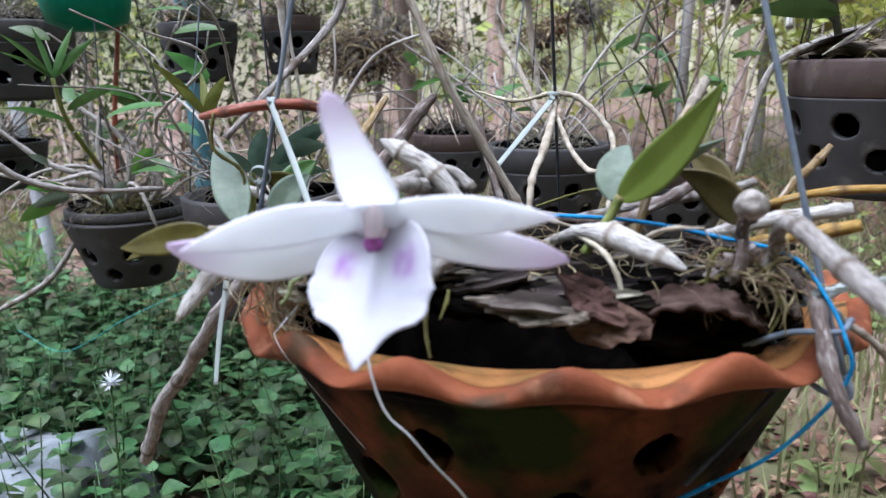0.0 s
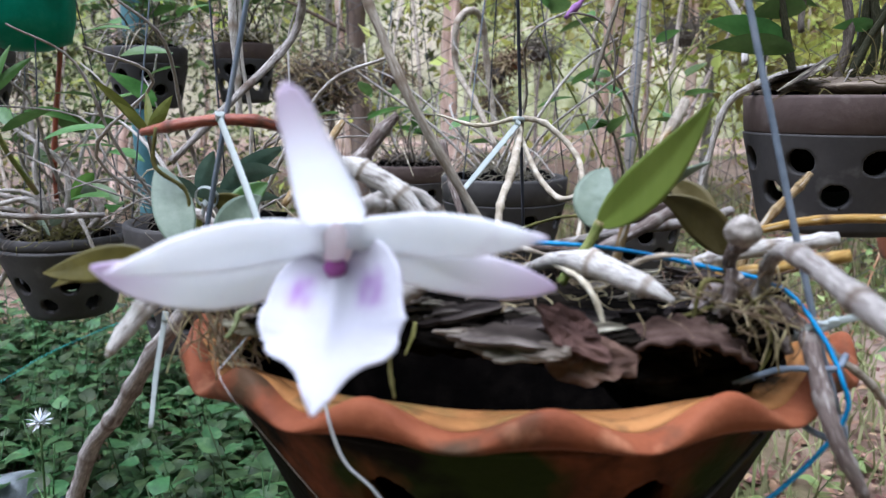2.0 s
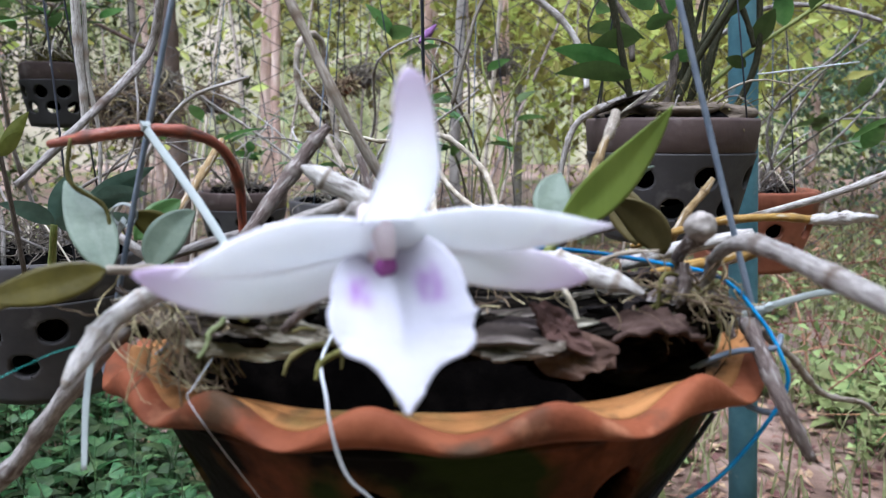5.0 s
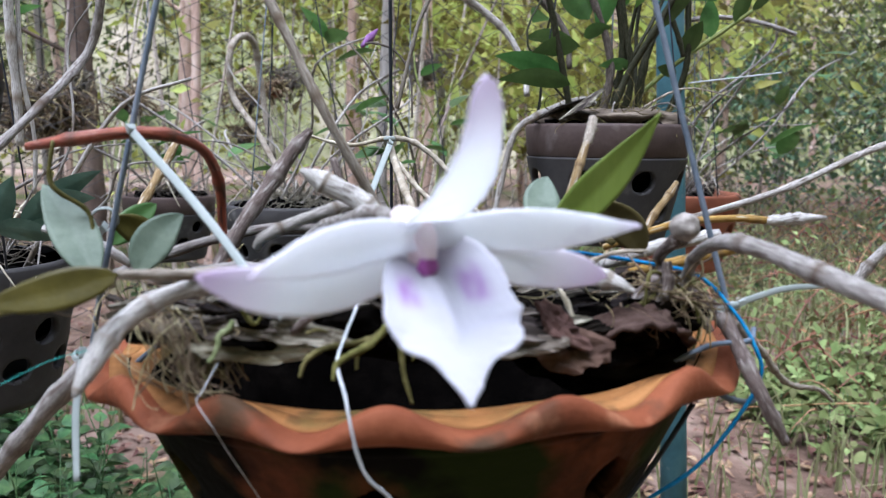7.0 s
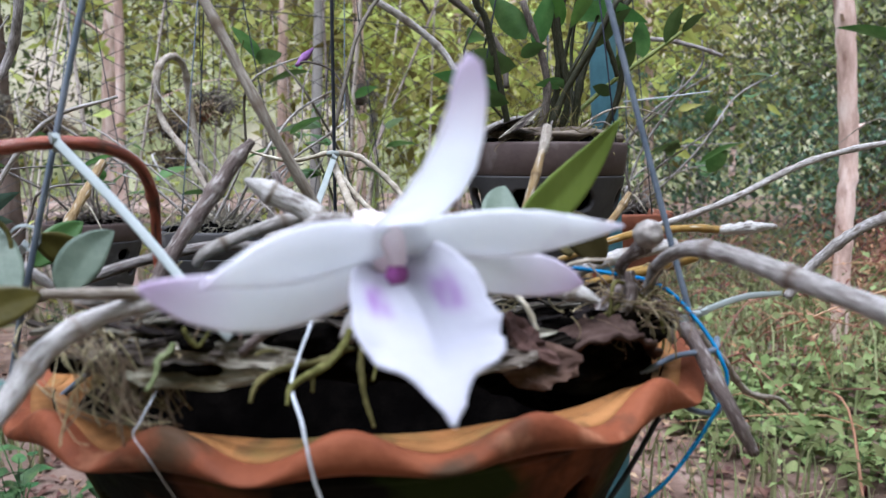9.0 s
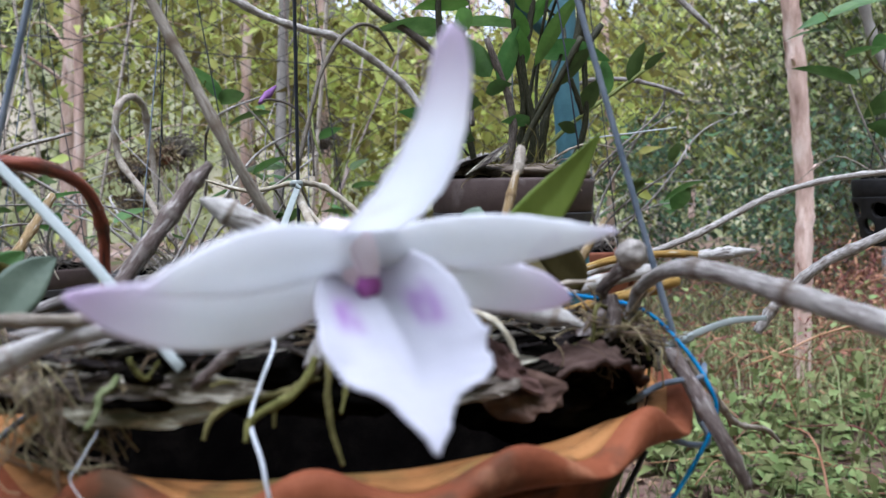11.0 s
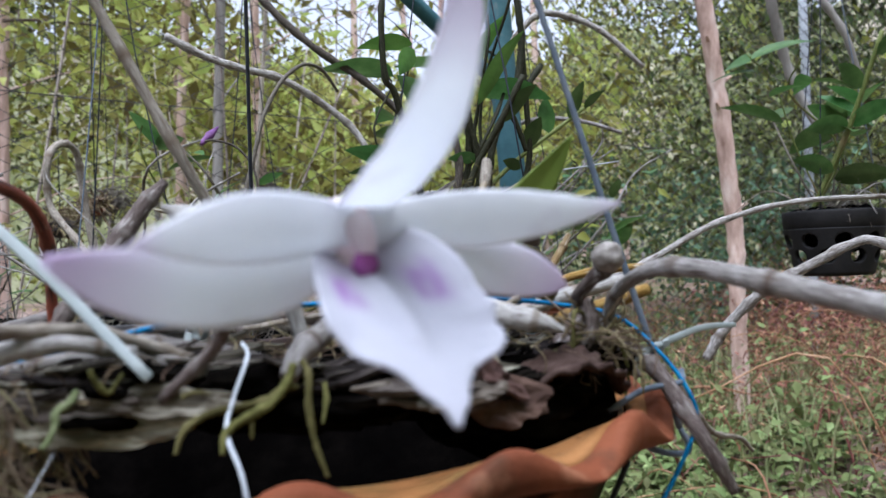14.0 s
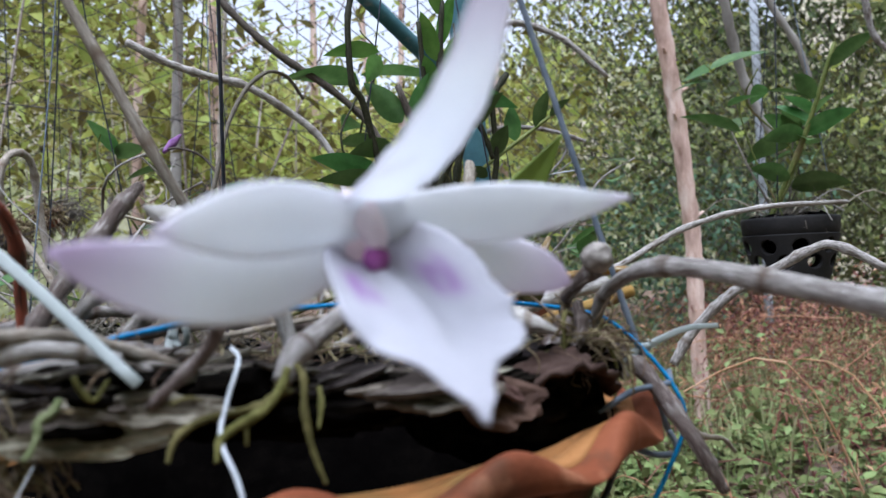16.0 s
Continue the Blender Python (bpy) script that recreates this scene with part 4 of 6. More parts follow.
# aerial roots
for pts, r, mt in [([(0.078, 0.122, 1.033), (0.090, 0.116, 1.030), (0.101, 0.103, 1.017), (0.100, 0.085, 1.006), (0.094, 0.062, 0.995), (0.090, 0.050, 0.985)], 0.0019, ROOT),
                   ([(0.078, 0.122, 1.033), (0.060, 0.130, 1.029), (0.041, 0.138, 1.034)], 0.0014, ROOT),
                   ([(0.079, 0.124, 1.036), (0.078, 0.118, 1.026), (0.068, 0.075, 1.012), (0.058, 0.036, 1.003), (0.055, 0.022, 0.986)], 0.0024, ROOT),
                   ([(0.078, 0.120, 1.026), (0.081, 0.090, 1.010), (0.086, 0.066, 1.002), (0.094, 0.058, 1.003), (0.097, 0.052, 0.990)], 0.0017, ROOT),
                   ([(0.064, -0.022, 0.995), (0.070, -0.040, 0.9925), (0.0735, -0.0455, 0.985), (0.0745, -0.047, 0.9765)], 0.0012, ROOT),
                   ([(0.082, -0.040, 0.997), (0.086, -0.048, 1.001), (0.094, -0.053, 1.002)], 0.0010, ROOT),
                   ([(0.110, -0.042, 0.992), (0.100, -0.047, 0.994), (0.097, -0.049, 0.986), (0.0965, -0.050, 0.980)], 0.0014, ROOT_YELLOW),
                   ([(0.108, -0.042, 0.988), (0.098, -0.048, 0.986), (0.086, -0.047, 0.983), (0.076, -0.046, 0.980)], 0.0014, ROOT_YELLOW),
                   ([(0.113, -0.042, 0.990), (0.117, -0.047, 0.984), (0.118, -0.049, 0.976), (0.115, -0.050, 0.970)], 0.0013, ROOT_YELLOW),
                   ([(0.1350, -0.047, 0.9760), (0.1382, -0.046, 0.9725), (0.1474, -0.045, 0.966), (0.1547, -0.044, 0.9586), (0.1623, -0.043, 0.9522), (0.171, -0.042, 0.9489), (0.1814, -0.041, 0.9462), (0.1897, -0.04, 0.9405)], 0.0016, CANE_STRAW),
                   ([(0.0202, -0.05, 0.9901), (0.0202, -0.0528, 0.9874), (0.0187, -0.0555, 0.982), (0.0186, -0.0582, 0.9754), (0.0196, -0.061, 0.9694)], 0.0017, ROOT_YELLOW),
                   ([(0.0184, -0.05, 0.9896), (0.016, -0.0512, 0.9859), (0.0117, -0.0524, 0.9827), (0.0062, -0.0536, 0.981), (0.0026, -0.0548, 0.9792), (0.0014, -0.056, 0.9759)], 0.0021, ROOT_YELLOW),
                   ([(0.019, -0.05, 0.9851), (0.0142, -0.0513, 0.9848), (0.0089, -0.0527, 0.9814), (0.0077, -0.054, 0.9773)], 0.0014, ROOT_YELLOW),
                   ([(0.0165, -0.049, 0.9838), (0.008, -0.0496, 0.9826), (0.0018, -0.0502, 0.9825), (-0.0025, -0.0508, 0.981), (-0.0045, -0.0514, 0.9792), (-0.0056, -0.052, 0.9764)], 0.0017, ROOT_YELLOW),
                   ([(0.025, -0.05, 0.9851), (0.0242, -0.052, 0.9821), (0.0223, -0.054, 0.9779)], 0.0013, ROOT_YELLOW),
                   ([(-0.0163, -0.036, 0.9909), (-0.0151, -0.036, 0.9882), (-0.013, -0.036, 0.9864), (-0.0104, -0.036, 0.9897)], 0.0014, ROOT_YELLOW),
                   ([(-0.0027, -0.046, 0.9852), (-0.0001, -0.046, 0.9859), (0.0031, -0.046, 0.9852)], 0.001, ROOT_YELLOW),
                   ([(-0.018, -0.033, 0.9868), (-0.0193, -0.034, 0.9851), (-0.0219, -0.035, 0.9836), (-0.0223, -0.036, 0.9816), (-0.0236, -0.037, 0.9792), (-0.0249, -0.038, 0.978)], 0.0018, ROOT_GREEN),
                   ([(0.035, 0.020, 0.991), (0.055, 0.000, 0.995), (0.070, -0.010, 0.993)], 0.0012, ROOT),
                   ([(0.060, 0.040, 0.992), (0.082, 0.036, 0.999), (0.100, 0.040, 0.996)], 0.0013, ROOT_YELLOW)]:
    w = 0.68 if mt in (ROOT, CANE_STRAW) else 0.42
    part("root", tube(pts, [r * w, r * w * 1.05, r * w * 0.6], 8, 10, 0.008, 0.20), mt, orchid)


def tangle(centre, size, n, length, r, seed, droop=0.4):
    g = random.Random(seed)
    out = []
    for _ in range(n):
        p = Vector([centre[k] + g.gauss(0, 0.5) * size[k] for k in range(3)])
        d = Vector((g.gauss(0, 1), g.gauss(0, 1), g.gauss(0, 0.4))).normalized()
        ax = Vector((g.gauss(0, 1), g.gauss(0, 1), g.gauss(0, 1))).normalized()
        turn = g.uniform(-0.7, 0.7)
        pts = [p]
        for _ in range(6):
            d = (Matrix.Rotation(turn, 3, ax) @ d + Vector((g.gauss(0, 0.2), g.gauss(0, 0.2), g.gauss(0, 0.15) - droop * 0.25))).normalized()
            pts.append(pts[-1] + d * length * g.uniform(0.10, 0.20))
        k = r * g.uniform(0.5, 1.3)
        out.append(tube(pts, [k, k * 0.6], 5, 3))
    return join(out)


tagged(part("root_tuft", tangle((0.1105, -0.0405, 0.9855), (0.011, 0.008, 0.005), 170, 0.017, 0.00034, 3), ROOT_FINE, orchid, "tuft of dry brown roots"), kind="stuff")
tagged(part("root_tuft", tangle((-0.030, -0.014, 0.986), (0.014, 0.012, 0.004), 60, 0.016, 0.00025, 4), ROOT_FINE, orchid, "tuft of dry straw roots"), kind="stuff")
tagged(part("root_tuft", tangle((0.045, -0.005, 0.987), (0.07, 0.035, 0.003), 170, 0.018, 0.00022, 6, 0.2), ROOT_FINE, orchid, "fine dry roots over the bark"), kind="stuff")
g = random.Random(17)
hang = []
for k in range(62):
    a = Vector((-0.030 + g.gauss(0, 0.0055), -0.019 + g.gauss(0, 0.002), 0.9860 + g.gauss(0, 0.001)))
    e = Vector((-0.0265 + g.gauss(0, 0.0065), -0.0265 + g.gauss(0, 0.0025), 0.9640 + g.uniform(0, 0.008)))
    hang.append(tube([a, a.lerp(e, 0.3) + Vector((g.gauss(0, 0.0024), -0.0035, 0.001)), a.lerp(e, 0.7) + Vector((g.gauss(0, 0.0024), -0.0015, 0)), e], [g.uniform(0.00010, 0.00026)] * 2, 5, 5))
for k in range(5):
    a = Vector((-0.044 + g.gauss(0, 0.005), -0.008 + g.gauss(0, 0.004), 0.985))
    e = Vector((-0.024 + g.gauss(0, 0.006), -0.028 + g.gauss(0, 0.003), 0.968 + g.gauss(0, 0.002)))
    hang.append(tube([a, a.lerp(e, 0.35) + Vector((-0.004, -0.004, -0.004)), a.lerp(e, 0.75) + Vector((-0.002, -0.003, -0.004)), e], [0.00013, 0.00010], 5, 6))
tagged(part("root_tuft", join(hang), ROOT_STRAW, orchid, "hanging bundle of straw-coloured roots"), kind="stuff")
# added filler, black where only shade lies beneath the bark plate
alone("charcoal_lump", lump((0.104, -0.022, 0.9640), (0.030, 0.024, 0.0125), 23, 0.22, 3), BARK_SHADED, "black filler lump holding the shade under the curled bark", "charcoal")
alone("charcoal_lump", lump((0.0125, -0.0385, 0.9855), (0.0085, 0.0050, 0.0036), 21, 0.35, 3), BARK_SHADED, "dark fibrous lump lying on the bark", "charcoal")

# ---- hangers, ties and twine ----
for name, low, bow, r, mt, lab in [("hanger_wire", (-0.054, 0.043, 0.9585), (-0.039, 0.037, 1.030), 0.00092, WIRE, "blue-grey steel wire the pot hangs by"),
                                   ("hanger_wire", (0.0865, 0.1420, 0.950), (0.079, 0.122, 1.030), 0.0008, WIRE_DARK, "thin dark steel wire the pot hangs by"),
                                   ("hanger_wire", (0.1375, -0.0505, 0.958), (0.121, -0.037, 1.030), 0.00092, WIRE, "blue-grey steel wire the pot hangs by")]:
    w = thing(name, low, lab, "wire", "wires of the hanging pot")
    part("strand", tube([low, bow, APEX], r, 8, 10), mt, w)
    a = Vector(low)
    c = Vector((PX - a.x, PY - a.y, 0)).normalized()
    part("hook", tube([a, a + Vector((0, 0, -0.004)) - c * 0.002, a - c * 0.001 + Vector((0, 0, -0.007)), a + c * 0.008 + Vector((0, 0, -0.006)), a + c * 0.020 + Vector((0, 0, 0.003)), a + c * 0.026 + Vector((0, 0, 0.007))], r, 8, 6), mt, w)
top = thing("hanger_wire", APEX, "steel wire rising from the joined hangers", "wire", "wires of the hanging pot")
part("strand", tube([APEX, (APEX[0], APEX[1], 2.6)], 0.0014, 8, 4), WIRE, top)


def zip_tie(head, tail, loop_centre, loop_r, loop_axis, bow=(0, 0, 0), w=0.0012, far_side=None):
    h, t = Vector(head), Vector(tail)
    z = thing("cable_tie", head, "translucent white plastic cable tie", "cable tie", "cable ties")
    part("tail", tube([h, (h + t) / 2 + Vector(bow), t], [w, w, w * 0.8], 8, 10, flat=0.16, up=(0.35, 0.9, -0.15)), ZIP, z)
    d = (t - h).normalized()
    part("head", tube([h - d * 0.0017, h - d * 0.0013, h + d * 0.0011, h + d * 0.0015], [w * 1.1, w * 1.45, w * 1.45, w * 1.1], 4, 2, flat=0.75, up=(0.9, -0.35, 0.3)), ZIP, z, smooth=False)
    ax = Vector(loop_axis).normalized()
    s = ax.cross(Vector((0.3, 0.2, 0.9))).normalized()
    b = ax.cross(s)
    lc = Vector(loop_centre)
    s, b = s * loop_r, b * loop_r
    if far_side:
        lc, s = (h + Vector(far_side)) / 2, (h - Vector(far_side)) / 2
        b = s.cross(ax).normalized() * loop_r
        ax = s.cross(b).normalized()
    part("loop", tube([lc + s * math.cos(a) + b * math.sin(a) for a in [6.2832 * i / 10 for i in range(11)]], 0.0003, 8, 4, flat=3.4, up=ax), ZIP, z)


zip_tie((-0.0385, 0.0285, 1.0345), (-0.0081, -0.0455, 0.9895), (-0.038, 0.031, 1.0335), 0.0025, (1, 0.1, 0), (0.0005, -0.0005, 0.001), 0.0013)
zip_tie((0.1350, -0.0480, 0.9830), (0.1750, -0.0450, 0.9848), (0.1300, -0.0440, 0.9790), 0.0032, (0.25, -0.75, -0.60), (0, 0, 0.0016), 0.0010, (0.1280, -0.0400, 0.9760))
zip_tie((0.0765, 0.116, 1.0300), (0.0466, 0.0603, 1.0059), (0.078, 0.121, 1.0320), 0.0026, (0.1, 0.2, 1), (0, 0, 0), 0.0014)
zip_tie((-0.0545, 0.0090, 0.9710), (-0.0572, -0.0045, 0.9386), (-0.0555, 0.0270, 0.9650), 0.0026, (-0.5, 0.35, -0.8), (-0.001, 0.002, 0), 0.0011)
zip_tie((-0.0475, 0.0395, 1.0035), (-0.052, 0.052, 0.996), (-0.047, 0.041, 1.0060), 0.0040, (0.1, 0.9, 0.35), (0, 0, 0), 0.0012)
zip_tie((0.017, 0.010, 0.9935), (0.010, 0.000, 0.981), (0.020, 0.012, 0.993), 0.0030, (1, 0.2, 0), (0, 0, 0), 0.0011)


def cord(name, pts, r, mt, lab, cat, n=6):
    return alone(name, tube(pts, r, n, 8, rough=0.10), mt, lab, cat)


cord("thin_cord", [(-0.0118, -0.0150, 0.9855), (-0.0200, -0.0260, 0.9765), (-0.0262, -0.0345, 0.9700), (-0.0277, -0.0358, 0.9676), (-0.0245, -0.0372, 0.9615), (-0.0192, -0.0315, 0.9502), (-0.0110, -0.0240, 0.9337), (-0.002, -0.016, 0.916)], 0.00012, RAFFIA, "thin white cord tied over the bark and rim", "cord")
cord("plastic_strap", [(0.014, -0.034, 0.993), (0.0118, -0.0425, 0.9912), (0.0070, -0.0480, 0.985), (0.0030, -0.0540, 0.9795), (0.0030, -0.0605, 0.9735), (0.0034, -0.0628, 0.9680), (0.0053, -0.0625, 0.9594), (0.0082, -0.0620, 0.9527), (0.0135, -0.0615, 0.9469), (0.0202, -0.0600, 0.9371), (0.0280, -0.0570, 0.9260), (0.036, -0.052, 0.910)], 0.0004, RAFFIA, "white plastic strap hanging over the pot rim", "strap")
cord("blue_twine", [(-0.034, -0.004, 0.9875), (-0.010, -0.007, 0.9935), (0.018, -0.009, 0.9975), (0.048, -0.014, 0.9990), (0.080, -0.022, 0.9985), (0.105, -0.036, 0.9955), (0.124, -0.041, 0.9905), (0.131, -0.050, 0.9800), (0.1335, -0.0565, 0.9705), (0.1350, -0.058, 0.9620), (0.1300, -0.056, 0.9500), (0.117, -0.053, 0.934), (0.104, -0.045, 0.921)], 0.00064, BLUE, "blue twine wound over the bark and round the pot", "twine", 8)
cord("blue_twine", [(0.104, -0.045, 0.921), (0.086, -0.035, 0.903), (0.07, -0.025, 0.885)], 0.00075, BLUE, "blue twine end hanging below the pot", "twine", 8)
cord("wire_tie", [(0.108, -0.050, 0.967), (0.120, -0.052, 0.9715), (0.132, -0.055, 0.9725), (0.137, -0.052, 0.975)], 0.00092, WIRE, "blue-grey wire end bent over the rim", "wire")
cord("dark_wire", [(0.136, -0.046, 0.966), (0.134, -0.044, 0.956), (0.120, -0.042, 0.950), (0.108, -0.036, 0.950)], 0.0008, WIRE_DARK, "dark wire looped under the rim", "wire")
cord("dark_wire", [(0.120, -0.046, 0.951), (0.108, -0.046, 0.936), (0.096, -0.044, 0.920)], 0.0008, WIRE_DARK, "dark wire end below the rim", "wire")
cord("teal_thread", [(-0.120, -0.010, 0.962), (-0.100, -0.020, 0.958), (-0.080, -0.018, 0.968), (-0.062, -0.012, 0.975), (-0.050, -0.014, 0.978)], 0.00011, TEAL, "loose teal thread on the cane", "thread", 4)

# ---- ground ----
vs, fs = [], []
xs = sorted({round(s * (0.12 * k + 0.0011 * k ** 3), 4) for k in range(36) for s in (-1, 1)})
for x in xs:
    for y in xs:
        vs.append(Vector((x + 0.3, y + 1.2, GROUND + 0.05 * noise.noise(Vector((x * 1.3, y * 1.3, 0))) + 0.012 * noise.noise(Vector((x * 7, y * 7, 2))))))
m = len(xs)
for i in range(m - 1):
    for j in range(m - 1):
        fs.append((i * m + j, (i + 1) * m + j, (i + 1) * m + j + 1, i * m + j + 1))
alone("ground", (vs, fs), SOIL, "forest floor of dry soil and leaf litter", "ground", "structure")


def ground_z(x, y):
    x, y = x - 0.3, y - 1.2
    return GROUND + 0.05 * noise.noise(Vector((x * 1.3, y * 1.3, 0))) + 0.012 * noise.noise(Vector((x * 7, y * 7, 2)))


def scatter(name, n, place, size, mat, seed, label, cat, lie=0.0, ratio=0.42, fold=0.25, stem=None):
    """n small pointed leaves, six corners each, in one mesh of kind stuff. place(g): the leaf's base. lie: 0 any way, 1 flat."""
    g = np.random.RandomState(seed)
    P = np.array([place(g) for _ in range(n)])
    s = size[0] + (size[1] - size[0]) * g.rand(n, 1)
    d = g.randn(n, 3) * np.array([1, 1, 1 - 0.85 * lie]) + np.array([0, 0, -0.25 * (1 - lie)])
    d /= np.linalg.norm(d, axis=1, keepdims=True)
    u = g.randn(n, 3) * (1 - lie) + np.array([0, 0, 1.4 * lie + 0.6])
    w = np.cross(d, u)
    w /= np.linalg.norm(w, axis=1, keepdims=True)
    nr = np.cross(w, d)
    k = ratio * (0.8 + 0.4 * g.rand(n, 1))
    drop = -0.18 * s * nr
    V = np.stack([P, P + d * s * 0.38 + w * s * k * 0.5 + nr * s * fold * 0.3, P + d * s * 0.42, P + d * s * 0.38 - w * s * k * 0.5 + nr * s * fold * 0.3, P + d * s + drop], 1).reshape(-1, 3)
    me = bpy.data.meshes.new(name)
    b = np.arange(n)[:, None] * 5
    F = np.concatenate([b + np.array([[0, 2, 1]]), b + np.array([[0, 3, 2]]), b + np.array([[1, 2, 4]]), b + np.array([[2, 3, 4]])], 1).reshape(-1, 3)
    me.vertices.add(len(V))
    me.vertices.foreach_set("co", V.ravel())
    me.loops.add(F.size)
    me.loops.foreach_set("vertex_index", F.ravel().astype(np.int32))
    me.polygons.add(len(F))
    me.polygons.foreach_set("loop_start", np.arange(0, F.size, 3, dtype=np.int32))
    me.update(calc_edges=True)
    me.validate()
    me.materials.append(mat)
    return tagged(new(name, me), label, cat, "", "stuff")


# ---- fence ----
FY = 1.75
fence = thing("chain_link_fence", (1.0, FY, GROUND), "rusty chain-link wire fence between pots and wood", "fence")
wires, cell = [], 0.058
z0, z1 = GROUND + 0.02, GROUND + 1.95
rows = int((z1 - z0) / (cell / 2))
for c in range(-42, 100):
    x0 = c * cell
    sag = 0.010 * math.sin(c * 0.7)
    pts = []
    for k in range(rows + 1):
        zig = ((k + c) % 2) * cell
        z = z0 + k * cell / 2
        pts.append(Vector((x0 + zig + 0.006 * math.sin(z * 5 + c), FY + (0.003 if (k + c) % 2 else -0.003) + 0.03 * noise.noise(Vector((x0, z, 0))), z + sag)))
    r = 0.0021
    vs, fs = [], []
    for q in pts:
        vs += [q + Vector((-r, -r, 0)), q + Vector((r, -r, 0)), q + Vector((0, r, 0))]
    for k in range(len(pts) - 1):
        for j in range(3):
            fs.append((k * 3 + j, k * 3 + (j + 1) % 3, k * 3 + 3 + (j + 1) % 3, k * 3 + 3 + j))
    wires.append((vs, fs))
tagged(part("mesh", join(wires), FENCE, fence), kind="stuff")
for z in (z1 + 0.01, GROUND + 1.0):
    part("line_wire", tube([(-2.4, FY, z), (1.5, FY + 0.01, z - 0.02), (5.4, FY, z)], 0.0016, 6, 8), FENCE, fence)
for x in (-2.0, 3.6):
    part("fence_post", tube([(x, FY + 0.03, GROUND - 0.1), (x, FY + 0.03, z1 + 0.05)], 0.02, 12, 4), POLE_PALE, fence)


def steel_post(name, foot, head, r, mat, lab, n=4):
    p = thing(name, foot, lab, "post")
    part("shaft", tube([foot, head], r, 16, 6, up=(0.3, 0.9, 0)), mat, p)
    part("footing", tube([(foot[0], foot[1], foot[2] - 0.05), (foot[0], foot[1], foot[2] + 0.03)], r * 2.0, 14, 2, rough=0.1), TRUNK_GREY, p)
    return p


steel_post("teal_post", (0.579, 0.464, GROUND), (0.504, 0.546, 2.3), 0.0158, POST, "weathered teal-painted steel post")
steel_post("teal_post", (-0.500, 1.44, GROUND), (-0.545, 1.44, 2.3), 0.022, POST, "weathered teal-painted steel post")
steel_post("pale_pole", (-1.00, 1.70, GROUND), (-1.09, 1.66, 1.6), 0.016, POLE_PALE, "thin pale grey steel pole")
alone("teal_crossbar", tube([(0.541, 0.502, 1.214), (0.4167, 0.510, 1.3026), (0.240, 0.520, 1.428)], 0.0090, 12, 4), POST, "teal-painted steel brace on the post", "brace")


# ---- the other hanging pots ----
def holed_pot(at, r, h, mat, lab, seed, hole_r=0.010, turn=0.0, wires=True, k=9, plain=False):
    x, y, z = at
    p = thing("orchid_pot", (x, y, z - h), lab, "flower pot", "hanging orchid pots")
    rim = [(r * 0.80, z - 0.02), (r * 0.90, z - 0.002), (r * 0.93, z), (r * 0.985, z), (r, z - 0.003), (r * 0.97, z - h * 0.27), (r * 0.95, z - h * 0.285), (r * 0.90, z - h * 0.29), (r * 0.82, z - h * 0.26)]
    if plain:
        rim = [(r * 0.86, z - 0.014), (r * 0.93, z - 0.001), (r * 0.96, z), (r, z - 0.002), (r * 1.0, z - 0.010), (r * 0.975, z - 0.0125), (r * 0.90, z - 0.014)]
    part("rim", lathe((x, y), rim, 64), mat, p)
    holes = [(radians(turn + 360 * i / k), z - h * 0.47, hole_r) for i in range(k)] + [(radians(turn + 360 * (i + 0.5) / k), z - h * 0.72, hole_r * 0.95) for i in range(k)]
    w = [(r * (0.905 - 0.23 * i / 48), z - h * 0.275 - h * 0.72 * i / 48) for i in range(49)] + [(r * 0.3, z - h), (0.004, z - h)]
    if plain:
        holes = [(radians(turn + 360 * i / k), z - h * 0.55, hole_r) for i in range(k)] + [(radians(turn + 360 * (i + 0.5) / k), z - h * 0.80, hole_r * 0.8) for i in range(k)]
        w = [(r * (0.97 - 0.40 * i / 48), z - 0.0125 - (h - 0.014) * i / 48) for i in range(49)] + [(r * 0.3, z - h), (0.004, z - h)]
    ob = part("wall", lathe((x, y), w, 200, holes), POT_GREY if mat is POT_BROWN else mat, p)
    md = ob.modifiers.new("thickness", "SOLIDIFY")
    md.thickness, md.offset = 0.006, -1
    g = random.Random(seed)
    medium = [lump((x + r * 0.75 * math.sqrt(g.random()) * math.cos(a), y + r * 0.75 * g.random() * math.sin(a), z - 0.012 + 0.012 * g.random()), (0.016, 0.014, 0.009), i, 0.4, 1) for i, a in enumerate([g.random() * 6.28 for _ in range(34)])]
    medium.append(lump((x, y, z - h * 0.40), (r * 0.78, r * 0.78, h * 0.36), 2, 0.04, 2))
    alone("bark_medium", join(medium), CHARCOAL_SHADED, "dark bark chips filling a hanging pot", "bark", "stuff", smooth=False)
    if wires:
        for i in range(3):
            a = radians(turn + 15 + 120 * i)
            part("hanger", tube([(x + r * 0.96 * math.cos(a), y + r * 0.96 * math.sin(a), z - 0.004), (x, y, z + 0.55), (x, y, z + 1.3)], 0.0008, 6, 5), WIRE_DARK if i else WIRE, p)
    return p


